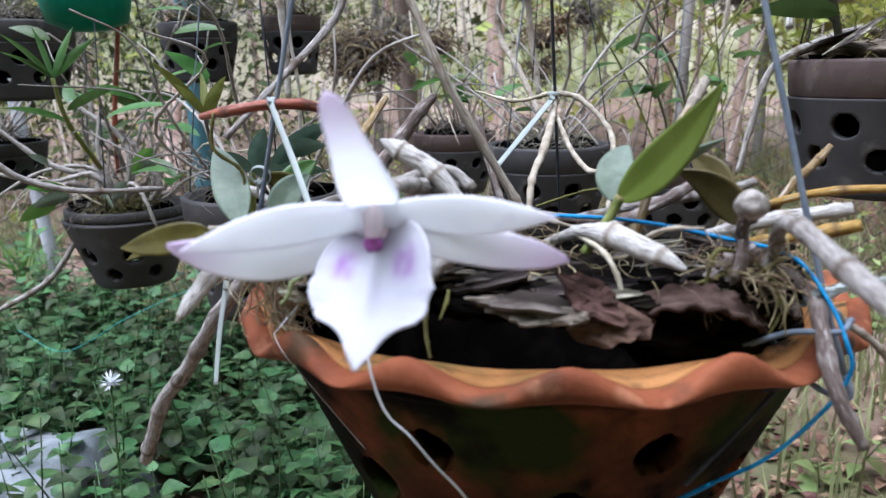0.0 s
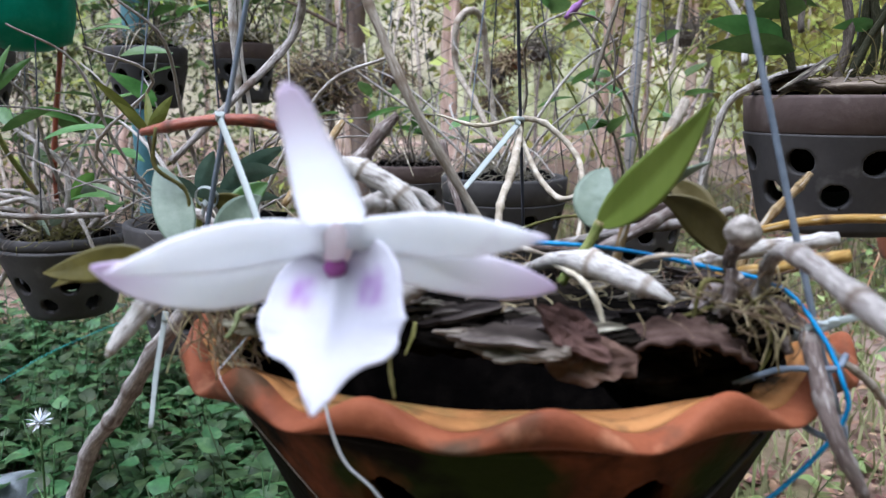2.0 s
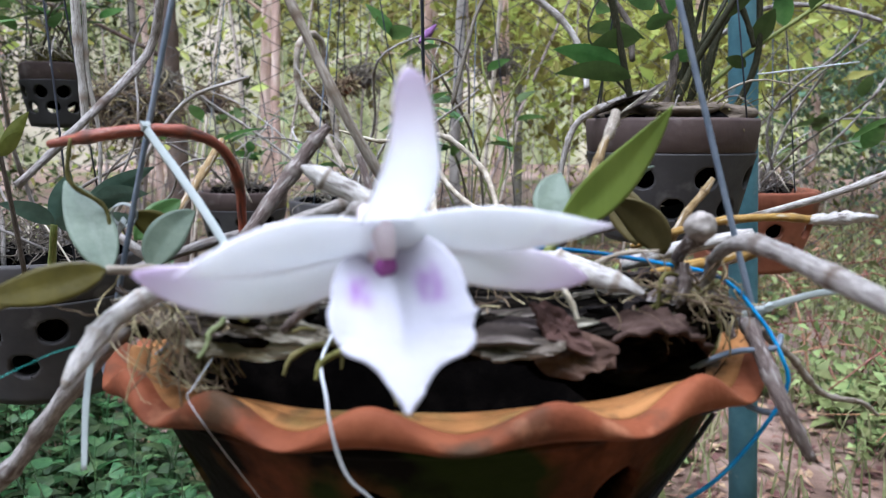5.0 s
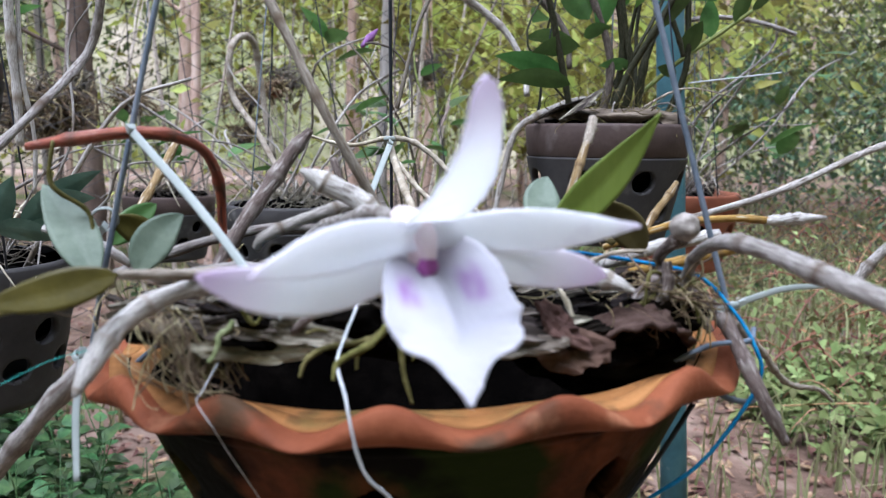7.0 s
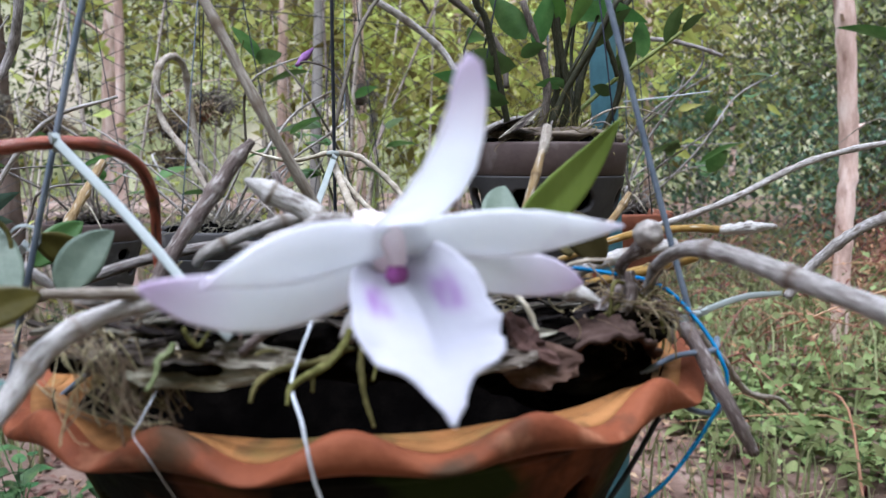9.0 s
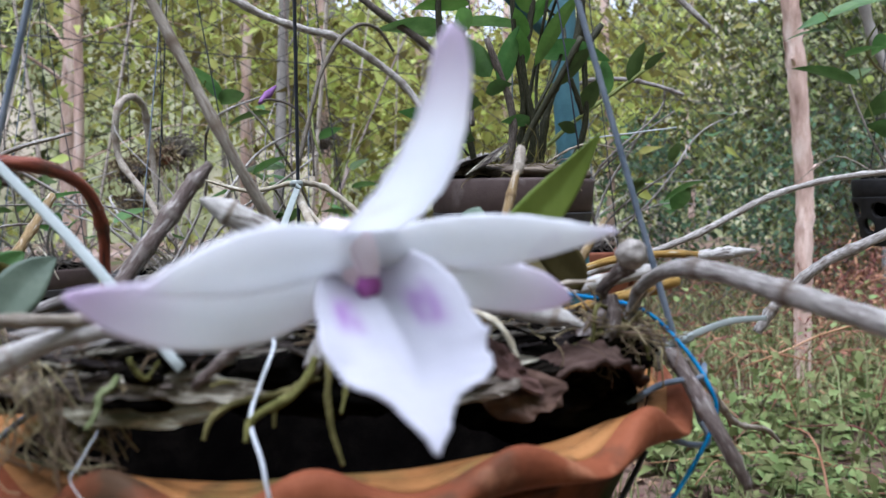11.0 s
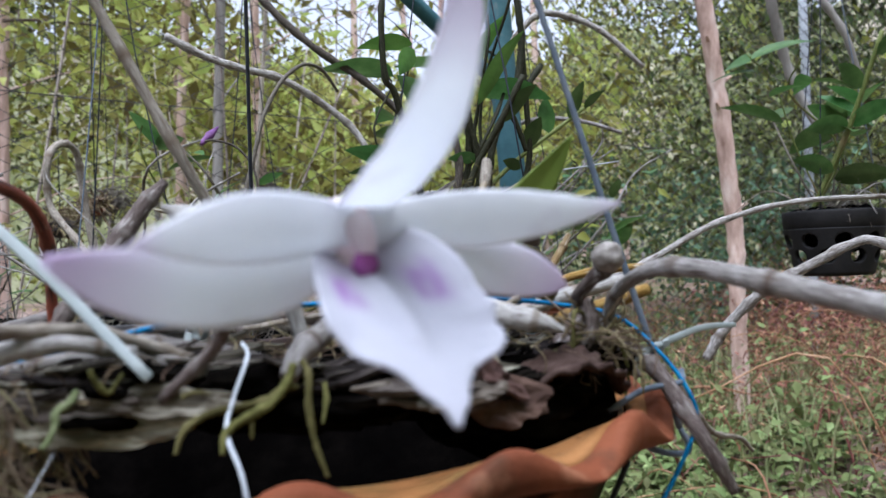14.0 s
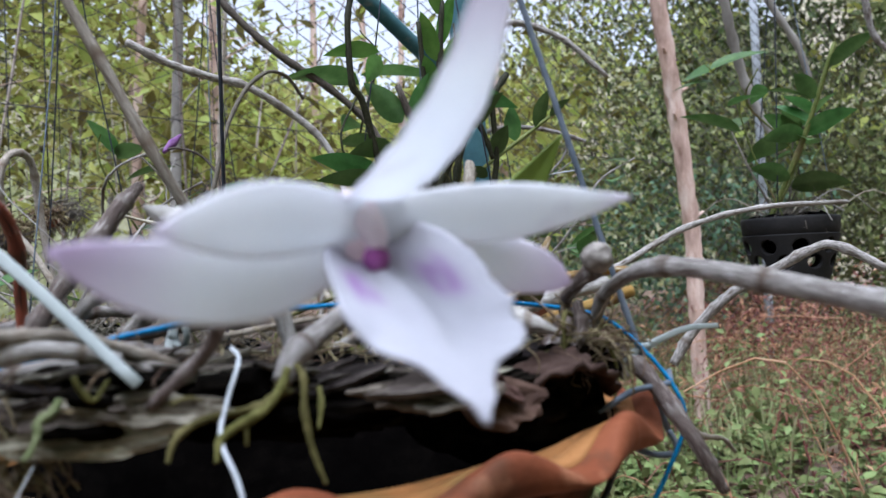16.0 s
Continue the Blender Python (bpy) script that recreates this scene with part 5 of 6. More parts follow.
def plant(at, seed, canes=8, height=0.3, spread=0.15, leaves=8, leaf_size=0.07, roots=10, mat=CANE, leaf_mat=LEAF_BACK, dark=0.0, lab="leggy orchid with bare grey canes and green leaves", low=0.0):
    g = random.Random(seed)
    x, y, z = at
    p = thing("orchid_plant", (x, y, z), lab, "orchid", "orchids in the hanging pots")
    tips = []
    for i in range(canes):
        a, s = g.random() * 6.283, spread * g.uniform(0.4, 1.1)
        hgt = height * g.uniform(0.45, 1.1)
        b = Vector((x + g.gauss(0, 0.02), y + g.gauss(0, 0.02), z - 0.01))
        e = b + Vector((math.cos(a) * s, math.sin(a) * s, hgt - low * s))
        m1 = b.lerp(e, 0.4) + Vector((g.gauss(0, 0.02), g.gauss(0, 0.02), 0.05 * height))
        m2 = b.lerp(e, 0.75) + Vector((g.gauss(0, 0.02), g.gauss(0, 0.02), 0.07 * height))
        r = g.uniform(0.0009, 0.0021)
        part("cane", tube([b, m1, m2, e], [r, r, r * 0.85, r * 0.6], 7, 5, 0.03, 0.06), CANE_DARK if g.random() < dark else mat, p)
        tips.append((b, m1, m2, e))
    for i in range(leaves):
        b, m1, m2, e = g.choice(tips)
        q = m1.lerp(e, g.random())
        a = g.random() * 6.283
        L = leaf_size * g.uniform(0.7, 1.2)
        d = Vector((math.cos(a), math.sin(a), g.uniform(-0.3, 0.6))).normalized()
        sd = d.cross(Vector((g.gauss(0, 0.4), g.gauss(0, 0.4), 1)))
        part("leaf", leaf(q, q + d * L, L * 0.19, sd, (0, 0, 0.12 * L), lance, 0.2, 8, 2), leaf_mat, p)
    for i in range(roots):
        a = g.random() * 6.283
        b = Vector((x + g.gauss(0, 0.03), y + g.gauss(0, 0.03), z + 0.005))
        L = g.uniform(0.05, 0.14)
        pts = [b, b + Vector((math.cos(a), math.sin(a), 0.5)) * L * 0.5, b + Vector((math.cos(a), math.sin(a), g.uniform(-0.3, 0.2))) * L]
        part("root", tube(pts, [0.0012, 0.0010, 0.0006], 5, 4, 0, 0.1), ROOT if g.random() < 0.6 else CANE, p)
    return p


POTS = [((-0.595, 0.887, 1.122), 0.085, 0.105, POT_GREY, 1), ((-0.415, 1.180, 1.134), 0.070, 0.10, POT_GREY, 2), ((-0.535, 1.640, 1.125), 0.060, 0.09, POT_RED, 3), ((-0.254, 1.220, 1.145), 0.055, 0.10, POT_BROWN, 4),
        ((-0.690, 0.960, 0.946), 0.080, 0.068, POT_GREY, 5), ((-0.360, 0.660, 0.893), 0.072, 0.092, POT_GREY, 6), ((-0.150, 0.470, 0.934), 0.075, 0.11, POT_GREY, 7), ((0.047, 1.218, 0.927), 0.080, 0.11, POT_BROWN, 8),
        ((0.162, 0.745, 0.948), 0.082, 0.11, POT_GREY, 9), ((0.364, 0.837, 0.908), 0.072, 0.10, POT_BROWN, 10), ((0.400, 0.400, 1.047), 0.079, 0.108, POT_BROWN, 11), ((0.668, 0.612, 0.962), 0.086, 0.10, POT_RED, 12),
        ((1.055, 0.372, 1.057), 0.068, 0.088, POT_SHADED, 13)]
for at, r, h, mt, sd in POTS:
    lab = {POT_SHADED: "clay pot with round holes hanging by wires, shade in its colour", POT_GREY: "dark grey clay pot with round holes hanging by wires", POT_BROWN: "brown clay pot with round holes hanging by wires", POT_RED: "reddish clay pot with round holes hanging by wires"}[mt]
    holed_pot(at, r, h, mt, lab, sd, 0.0105, {11: 38, 12: 15}.get(sd, sd * 23), k={11: 8, 6: 7}.get(sd, 9), plain=sd == 6)
    if sd == 11:
        alone("root_mat", lump((at[0], at[1], at[2] + 0.002), (r * 0.84, r * 0.84, 0.015), 12, 0.22, 4), FIBRE, "brown mat of old roots and bark", "roots")
        for k in range(14):
            a = radians(188 + 3.1 * k)
            alone("bark_strip", tube([(at[0] + r * 0.55 * math.cos(a), at[1] + r * 0.55 * math.sin(a), at[2] + 0.016 + 0.0012 * k), (at[0] + r * 1.02 * math.cos(a - 0.1), at[1] + r * 1.02 * math.sin(a - 0.1), at[2] + 0.003 + 0.0018 * (k % 7))], [0.0030, 0.0016], 6, 4, 0, 0.25, 0.35), BARK_CHIP, "weathered strip of bark on the pot rim", "bark", group="bark strips on the pot")
        plant(at, 31, 5, 0.30, 0.09, 5, 0.08, 4, STEM_DARK, LEAF_BACK, 0.2, "sturdy orchid with dark stems and glossy green leaves")
    elif sd == 13:
        plant(at, 33, 7, 0.22, 0.12, 18, 0.08, 8, CANE_GREEN, LEAF_BACK, 0.4, "leafy green orchid with arching stems")
    elif sd == 10:
        plant(at, 35, 9, 0.28, 0.14, 24, 0.058, 6, CANE_GREEN, LEAF_BACK, 0.5, "leafy orchid with dark stems and drooping green leaves")
    elif sd in (2, 4):
        plant(at, 40 + sd, 15, 0.20, 0.13, 34, 0.06, 16, CANE_DARK, LEAF_BACK, 0.3, low=0.3)
    elif sd == 6:
        p = plant(at, 46, 9, 0.24, 0.16, 22, 0.055, 14, low=0.3, lab="sprawling orchid with thick grey canes and broad leaves")
        for pts, cr in [([(-0.367, 0.63, 0.895), (-0.372, 0.62, 0.928), (-0.423, 0.61, 0.948), (-0.474, 0.60, 0.992)], 0.0036), ([(-0.365, 0.64, 0.893), (-0.377, 0.62, 0.934), (-0.424, 0.60, 0.929), (-0.486, 0.59, 0.944)], 0.0030),
                        ([(-0.350, 0.63, 0.895), (-0.336, 0.62, 0.945), (-0.348, 0.63, 0.977), (-0.404, 0.64, 1.016)], 0.0036), ([(-0.330, 0.63, 0.893), (-0.300, 0.61, 0.922), (-0.322, 0.62, 0.955), (-0.345, 0.63, 0.985)], 0.0038),
                        ([(-0.356, 0.62, 0.893), (-0.358, 0.61, 0.930), (-0.366, 0.61, 0.965), (-0.361, 0.62, 1.014)], 0.0030), ([(-0.345, 0.62, 0.895), (-0.330, 0.60, 0.925), (-0.310, 0.58, 0.918), (-0.295, 0.575, 0.880)], 0.0026),
                        ([(-0.372, 0.64, 0.895), (-0.395, 0.61, 0.925), (-0.418, 0.60, 0.918), (-0.432, 0.595, 0.903)], 0.0034), ([(-0.365, 0.65, 0.895), (-0.385, 0.63, 0.940), (-0.440, 0.62, 0.938), (-0.500, 0.61, 0.905)], 0.0022)]:
            part("cane", tube(pts, [cr * 0.8, cr, cr * 0.9, cr * 0.6], 9, 7, 0.022, 0.08), CANE, p)
        for b, t, lw in [((-0.400, 0.60, 0.918), (-0.440, 0.585, 0.925), 0.0085), ((-0.400, 0.60, 0.912), (-0.438, 0.59, 0.902), 0.0080), ((-0.415, 0.60, 0.905), (-0.455, 0.59, 0.886), 0.0090), ((-0.350, 0.60, 0.908), (-0.328, 0.585, 0.930), 0.0070),
                         ((-0.330, 0.61, 0.935), (-0.300, 0.60, 0.965), 0.0090), ((-0.325, 0.61, 0.940), (-0.295, 0.60, 0.950), 0.0080), ((-0.365, 0.60, 0.915), (-0.345, 0.585, 0.900), 0.0070), ((-0.420, 0.60, 0.948), (-0.432, 0.585, 0.962), 0.0080)]:
            d = Vector(t) - Vector(b)
            part("leaf", leaf(b, t, lw, d.cross(Vector((0.25, 0.8, 0.35))), (0, 0, 0.10 * d.length), oval, 0.2, 12, 3), LEAF_FRESH if lw > 0.0082 else LEAF_GREY, p)
        tagged(part("root_tuft", tangle((-0.345, 0.615, 0.900), (0.030, 0.014, 0.007), 150, 0.035, 0.0006, 346, 0.5), ROOT_YELLOW, p, "tuft of yellow-brown roots"), kind="stuff")
    else:
        plant(at, 40 + sd, 13, 0.24, 0.18, 46 if sd == 1 else (4 if sd in (7, 9) else 16), 0.055, 9, low=0.3)

    tagged(alone("moss", tangle((at[0], at[1], at[2] + 0.006), (r * 0.62, r * 0.62, 0.011), 260, 0.046, 0.0005, 300 + sd, 0.3), MOSS if sd in (11, 4, 2) else CANE_DARK, "mat of dry roots and moss in the pot", "moss"), kind="stuff")

# bare canes and branches between the pots
for pts, r, mt, lab in [([(0.1551, 0.505, 1.2163), (0.1871, 0.4929, 1.1991), (0.2188, 0.4807, 1.1883), (0.2516, 0.4686, 1.1798), (0.2949, 0.4564, 1.1525), (0.3156, 0.4443, 1.1285), (0.3238, 0.4321, 1.1002), (0.3215, 0.42, 1.0738)], 0.0050, CANE, "long smooth grey cane arching down"),
                        ([(0.1902, 0.42, 1.0583), (0.2058, 0.4257, 1.1102), (0.2159, 0.4314, 1.1377), (0.2334, 0.4371, 1.1671), (0.2511, 0.4429, 1.1839), (0.2672, 0.4486, 1.1914), (0.2854, 0.4543, 1.1889), (0.3037, 0.46, 1.1722)], 0.0026, CANE_DARK, "thin dark cane bent over in an arch"),
                        ([(0.2412, 0.515, 1.2782), (0.2674, 0.498, 1.2446), (0.2941, 0.481, 1.2163), (0.3422, 0.464, 1.1828), (0.3766, 0.447, 1.1427), (0.3746, 0.43, 1.1022)], 0.0050, CANE_DARK, "dark weathered cane leaning into a pot"),
                        ([(0.50, 0.44, 1.23), (0.535, 0.43, 1.272), (0.566, 0.417, 1.276), (0.600, 0.390, 1.256), (0.637, 0.363, 1.214)], 0.0052, CANE, "hooked grey bare cane"),
                        ([(0.36, 0.26, 0.965), (0.414, 0.198, 0.996), (0.493, 0.177, 1.030), (0.568, 0.151, 1.046), (0.66, 0.12, 1.05)], 0.0036, CANE, "thin grey cane stretching sideways"),
                        ([(0.521, 0.213, 0.913), (0.533, 0.201, 0.940), (0.551, 0.175, 0.972), (0.566, 0.151, 0.988), (0.582, 0.120, 1.007), (0.591, 0.101, 1.011), (0.604, 0.069, 0.991)], 0.0062, CANE, "crooked pale grey bare cane"),
                        ([(-0.046, 0.362, 1.165), (-0.046, 0.362, 1.125), (-0.057, 0.366, 1.087), (-0.094, 0.313, 1.039), (-0.13, 0.29, 1.00)], 0.0042, CANE, "knotty grey cane leaning between pots"),
                        ([(0.165, 0.86, 1.00), (0.152, 0.87, 1.10), (0.143, 0.86, 1.155), (0.122, 0.84, 1.164), (0.104, 0.82, 1.140), (0.106, 0.82, 1.085), (0.128, 0.78, 1.040), (0.150, 0.74, 0.985)], 0.0062, CANE_STRAW, "hooked pale cane with dry roots"),
                        ([(0.41, 0.43, 1.066), (0.376, 0.410, 1.071), (0.323, 0.396, 1.056), (0.301, 0.405, 1.037), (0.291, 0.410, 0.993), (0.283, 0.412, 0.952)], 0.0042, CANE, "pale root creeping over a pot rim"),
                        ([(0.54, 0.55, 1.13), (0.562, 0.530, 1.154), (0.586, 0.506, 1.172), (0.615, 0.479, 1.174), (0.643, 0.452, 1.166), (0.670, 0.426, 1.152)], 0.0040, CANE, "arched grey cane with few leaves"),
                        ([(-0.104, 0.387, 1.16), (-0.104, 0.387, 1.098), (-0.103, 0.389, 1.067), (-0.103, 0.390, 1.024)], 0.0045, CANE_WHITE, "bundle of pale hanging roots"),
                        ([(-0.098, 0.392, 1.15), (-0.099, 0.388, 1.08), (-0.094, 0.390, 1.03), (-0.096, 0.39, 0.99)], 0.0022, CANE_WHITE, "pale hanging root beside others"),
                        ([(-0.370, 0.666, 0.930), (-0.366, 0.667, 1.001), (-0.348, 0.671, 1.130), (-0.336, 0.675, 1.25)], 0.0040, CANE_RED, "upright reddish-brown bare cane"),
                        ([(-0.38, 0.37, 1.02), (-0.365, 0.382, 0.990), (-0.339, 0.395, 0.961), (-0.30, 0.42, 0.945), (-0.24, 0.46, 0.94)], 0.0040, CANE, "crooked pale grey cane"),
                        ([(1.170, 0.545, 1.52), (1.188, 0.537, 1.457), (1.236, 0.530, 1.310), (1.279, 0.491, 1.185)], 0.0110, TRUNK_GREY, "grey bare branch hanging before the wood"),
                        ([(1.21, 0.485, 1.50), (1.226, 0.475, 1.445), (1.264, 0.448, 1.365), (1.289, 0.435, 1.286)], 0.0085, TRUNK_GREY, "thin grey bare branch before the wood"),
                        ([(1.010, 0.245, 1.38), (1.025, 0.240, 1.337), (1.038, 0.237, 1.293), (1.052, 0.225, 1.270)], 0.0060, CANE, "grey cane over the far pot"),
                        ([(0.445, 0.340, 1.085), (0.475, 0.312, 1.089), (0.502, 0.286, 1.093)], 0.0009, POLE_PALE, "white plastic strip tied to a pot")]:
    alone("bare_cane", tube(pts, [r * 0.72, r * 0.72, r * 0.58], 9, 8, 0.04, 0.10), mt, lab, "cane")


# leafy shoots among the pots
def shoot(stem, leaves, mat, lab, stem_mat=CANE_GREEN, r=0.0026):
    p = thing("leafy_shoot", stem[0], lab, "orchid")
    part("stem", tube(stem, [r, r * 0.8], 7, 6, 0.02), stem_mat, p)
    for b, t, w in leaves:
        d = Vector(t) - Vector(b)
        part("leaf", leaf(b, t, w, d.cross(Vector((0.25, 0.8, 0.35))), (0, 0, 0.12 * d.length), lance, 0.2, 12, 3), mat, p)


H = (-0.1218, 0.220, 1.0199)
shoot([(-0.118, 0.235, 0.955), (-0.120, 0.226, 0.995), H], [(H, (-0.1502, 0.215, 1.0524), 0.0042), (H, (-0.1340, 0.205, 1.0400), 0.0038), (H, (-0.1073, 0.222, 1.0433), 0.0040), (H, (-0.1090, 0.214, 1.0333), 0.0034), (H, (-0.128, 0.240, 1.046), 0.0042)], LEAF_OLIVE, "shoot with olive lance-shaped leaves", CANE_DARK, 0.0014)
H = (-0.108, 0.272, 0.978)
shoot([(-0.118, 0.300, 0.930), H], [((-0.0945, 0.270, 0.9799), (-0.050, 0.268, 1.0118), 0.0075), ((-0.0857, 0.270, 0.9902), (-0.0540, 0.262, 0.9960), 0.0070), (H, (-0.0963, 0.268, 1.0089), 0.0070), (H, (-0.0716, 0.262, 0.9716), 0.0075), (H, (-0.135, 0.262, 0.992), 0.0070), ((-0.095, 0.270, 0.975), (-0.0536, 0.258, 0.9791), 0.0065)], LEAF_DULL, "shoot with broad dull bluish-green leaves")
H = (-0.333, 0.463, 1.043)
shoot([(-0.324, 0.519, 0.953), (-0.332, 0.479, 1.003), H], [(H, (-0.358, 0.427, 1.083), 0.0040), (H, (-0.344, 0.459, 1.089), 0.0040), (H, (-0.314, 0.475, 1.089), 0.0040), (H, (-0.298, 0.481, 1.079), 0.0045), (H, (-0.360, 0.429, 1.067), 0.0035), ((-0.332, 0.479, 1.013), (-0.277, 0.466, 1.033), 0.0045), ((-0.332, 0.479, 1.003), (-0.372, 0.439, 1.018), 0.0045)], LEAF_BACK, "fresh green shoot with narrow pointed leaves")
H = (0.390, 0.385, 1.108)
shoot([(0.384, 0.388, 1.048), H, (0.365, 0.391, 1.178)], [((0.343, 0.386, 1.087), (0.279, 0.406, 1.107), 0.011), ((0.343, 0.378, 1.082), (0.272, 0.386, 1.084), 0.009), ((0.369, 0.391, 1.143), (0.341, 0.412, 1.182), 0.012), ((0.377, 0.386, 1.134), (0.393, 0.378, 1.191), 0.010)], LEAF_BACK, "glossy green leaves on a dark stem", CANE_DARK, 0.004)
shoot([(0.390, 0.384, 1.048), (0.403, 0.376, 1.091), (0.420, 0.355, 1.137), (0.438, 0.343, 1.178)], [((0.421, 0.356, 1.134), (0.447, 0.334, 1.169), 0.008)], LEAF_BACK, "dark forked stem rising from a pot", STEM_DARK, 0.0036)
shoot([(0.430, 0.395, 1.074), (0.473, 0.391, 1.108), (0.516, 0.378, 1.139), (0.542, 0.365, 1.160)], [((0.506, 0.382, 1.134), (0.506, 0.385, 1.173), 0.010), ((0.527, 0.371, 1.147), (0.540, 0.362, 1.188), 0.0085), ((0.482, 0.388, 1.117), (0.484, 0.369, 1.147), 0.010), ((0.542, 0.365, 1.160), (0.560, 0.352, 1.178), 0.005)], LEAF_BACK, "slender shoot with a few upright leaves", CANE_GREEN, 0.0024)
shoot([(0.405, 0.390, 1.045), (0.415, 0.385, 1.090), (0.401, 0.385, 1.160), (0.410, 0.385, 1.188), (0.4175, 0.385, 1.265)],
      [((0.4165, 0.385, 1.156), (0.475, 0.380, 1.2355), 0.0085), ((0.412, 0.385, 1.1935), (0.4529, 0.380, 1.2489), 0.0070), ((0.405, 0.385, 1.1765), (0.3879, 0.378, 1.2063), 0.0085), ((0.408, 0.385, 1.205), (0.387, 0.380, 1.2486), 0.0090),
       ((0.4028, 0.385, 1.155), (0.3916, 0.375, 1.1856), 0.0090), ((0.413, 0.385, 1.220), (0.430, 0.380, 1.275), 0.0080), ((0.4155, 0.385, 1.250), (0.395, 0.382, 1.300), 0.0080)], LEAF_FRESH, "upright dark stem with fresh green leaves", STEM_DARK, 0.0036)
shoot([(0.398, 0.395, 1.045), (0.4053, 0.388, 1.114), (0.3935, 0.385, 1.1755), (0.388, 0.385, 1.240)], [((0.3536, 0.385, 1.116), (0.3054, 0.385, 1.1092), 0.0095), ((0.3597, 0.385, 1.1266), (0.3881, 0.382, 1.1363), 0.0070), ((0.4157, 0.385, 1.1011), (0.3729, 0.380, 1.1000), 0.0060)], LEAF_BACK, "dark upright stem with glossy leaves", STEM_DARK, 0.0030)
shoot([(0.425, 0.390, 1.050), (0.430, 0.385, 1.108), (0.4446, 0.385, 1.142), (0.463, 0.385, 1.160), (0.5015, 0.385, 1.205)], [((0.4684, 0.385, 1.0954), (0.4432, 0.383, 1.1025), 0.0060)], LEAF_BACK, "dark crooked forked stem", STEM_DARK, 0.0040)
shoot([(0.463, 0.385, 1.158), (0.4748, 0.385, 1.2185), (0.473, 0.385, 1.252), (0.468, 0.388, 1.310)], [], LEAF_BACK, "dark upright bare stem", STEM_DARK, 0.0040)
shoot([(0.4557, 0.385, 1.155), (0.466, 0.383, 1.135), (0.4739, 0.382, 1.1135)], [], LEAF_BACK, "short dark drooping twig", STEM_DARK, 0.0030)
shoot([(0.462, 0.400, 1.040), (0.482, 0.388, 1.100), (0.480, 0.386, 1.162), (0.478, 0.390, 1.260)], [], LEAF_BACK, "dark upright bare stem", STEM_DARK, 0.0034)
shoot([(0.352, 0.388, 1.050), (0.3231, 0.385, 1.1518), (0.3114, 0.385, 1.1706), (0.3091, 0.385, 1.2252), (0.318, 0.388, 1.262)], [((0.3419, 0.385, 1.2046), (0.283, 0.385, 1.1926), 0.0075), ((0.345, 0.386, 1.200), (0.322, 0.378, 1.172), 0.0095)], LEAF_FRESH, "thin dark stem with arching green leaves", STEM_DARK, 0.0034)
H = (1.028, 0.330, 1.171)
shoot([(1.013, 0.382, 1.05), H, (1.025, 0.281, 1.291)], [(H, (0.965, 0.36, 1.165), 0.014), (H, (1.06, 0.27, 1.20), 0.016), ((1.026, 0.31, 1.22), (0.985, 0.32, 1.25), 0.014), ((1.025, 0.29, 1.26), (1.06, 0.24, 1.30), 0.013), ((1.02, 0.35, 1.11), (0.95, 0.37, 1.125), 0.013), ((1.02, 0.35, 1.10), (1.08, 0.29, 1.10), 0.016)], LEAF_BACK, "leafy green shoot with broad leaves", CANE_GREEN, 0.004)


rosette = thing("strap_leaved_plant", (-1.23, 1.95, ground_z(-1.23, 1.95)), "low rosette of green strap leaves on the ground", "plant")
lg = random.Random(61)
for k in range(22):
    a, L = lg.uniform(0, 6.283), lg.uniform(0.12, 0.24)
    b = Vector((-1.23 + lg.gauss(0, 0.02), 1.95 + lg.gauss(0, 0.02), ground_z(-1.23, 1.95) + 0.02))
    t = b + Vector((math.cos(a) * L * 0.75, math.sin(a) * L * 0.75, L * lg.uniform(0.3, 0.95)))
    part("leaf", leaf(b, t, 0.010, (t - b).cross(Vector((0.1, 0.2, 1))), (0, 0, 0.16 * L), lance, 0.3, 10, 2), LEAF_FRESH, rosette)
alone("bare_cane", tube([(-0.540, 0.63, 0.760), (-0.512, 0.625, 0.773), (-0.448, 0.62, 0.809), (-0.406, 0.62, 0.862), (-0.392, 0.63, 0.900)], [0.0020, 0.0034, 0.0032, 0.0024], 9, 8, 0.03, 0.10), CANE, "long grey cane drooping from a hanging pot", "cane")


puff = thing("weed_flower", (-0.277, 0.381, 0.60), "small white seed head on a thin stem", "flower")
part("stem", tube([(-0.275, 0.385, GROUND), (-0.279, 0.380, 0.62), (-0.277, 0.381, 0.775)], 0.0010, 6, 6), WEED, puff)
g = random.Random(41)
part("head", join([leaf((-0.277, 0.381, 0.777), Vector((-0.277, 0.381, 0.779)) + Vector((g.gauss(0, 1), g.gauss(0, 1), g.gauss(0.3, 0.7))).normalized() * 0.011, 0.0012, (g.gauss(0, 1), g.gauss(0, 1), 0.3), (0, 0, 0.001), lance, 0.1, 3, 1) for _ in range(46)]), RAFFIA, puff)
bud = thing("orchid_bud", (0.2199, 0.46, 1.0512), "closed purple orchid bud on a thin dark stem", "flower bud")
part("stem", tube([(0.1834, 0.49, 1.1209), (0.1899, 0.484, 1.1213), (0.2057, 0.478, 1.1164), (0.2161, 0.472, 1.1042), (0.2209, 0.466, 1.0864), (0.2199, 0.46, 1.0512)], 0.0011, 6, 6), CANE_DARK, bud)
part("petal", tube([(0.1795, 0.49, 1.1178), Vector((0.1795, 0.49, 1.1178)).lerp(Vector((0.1992, 0.5, 1.1366)), 0.5), (0.1992, 0.5, 1.1366)], [0.0016, 0.0042, 0.0010], 10, 6, 0, 0.05), BUD, bud, "closed purple petals")


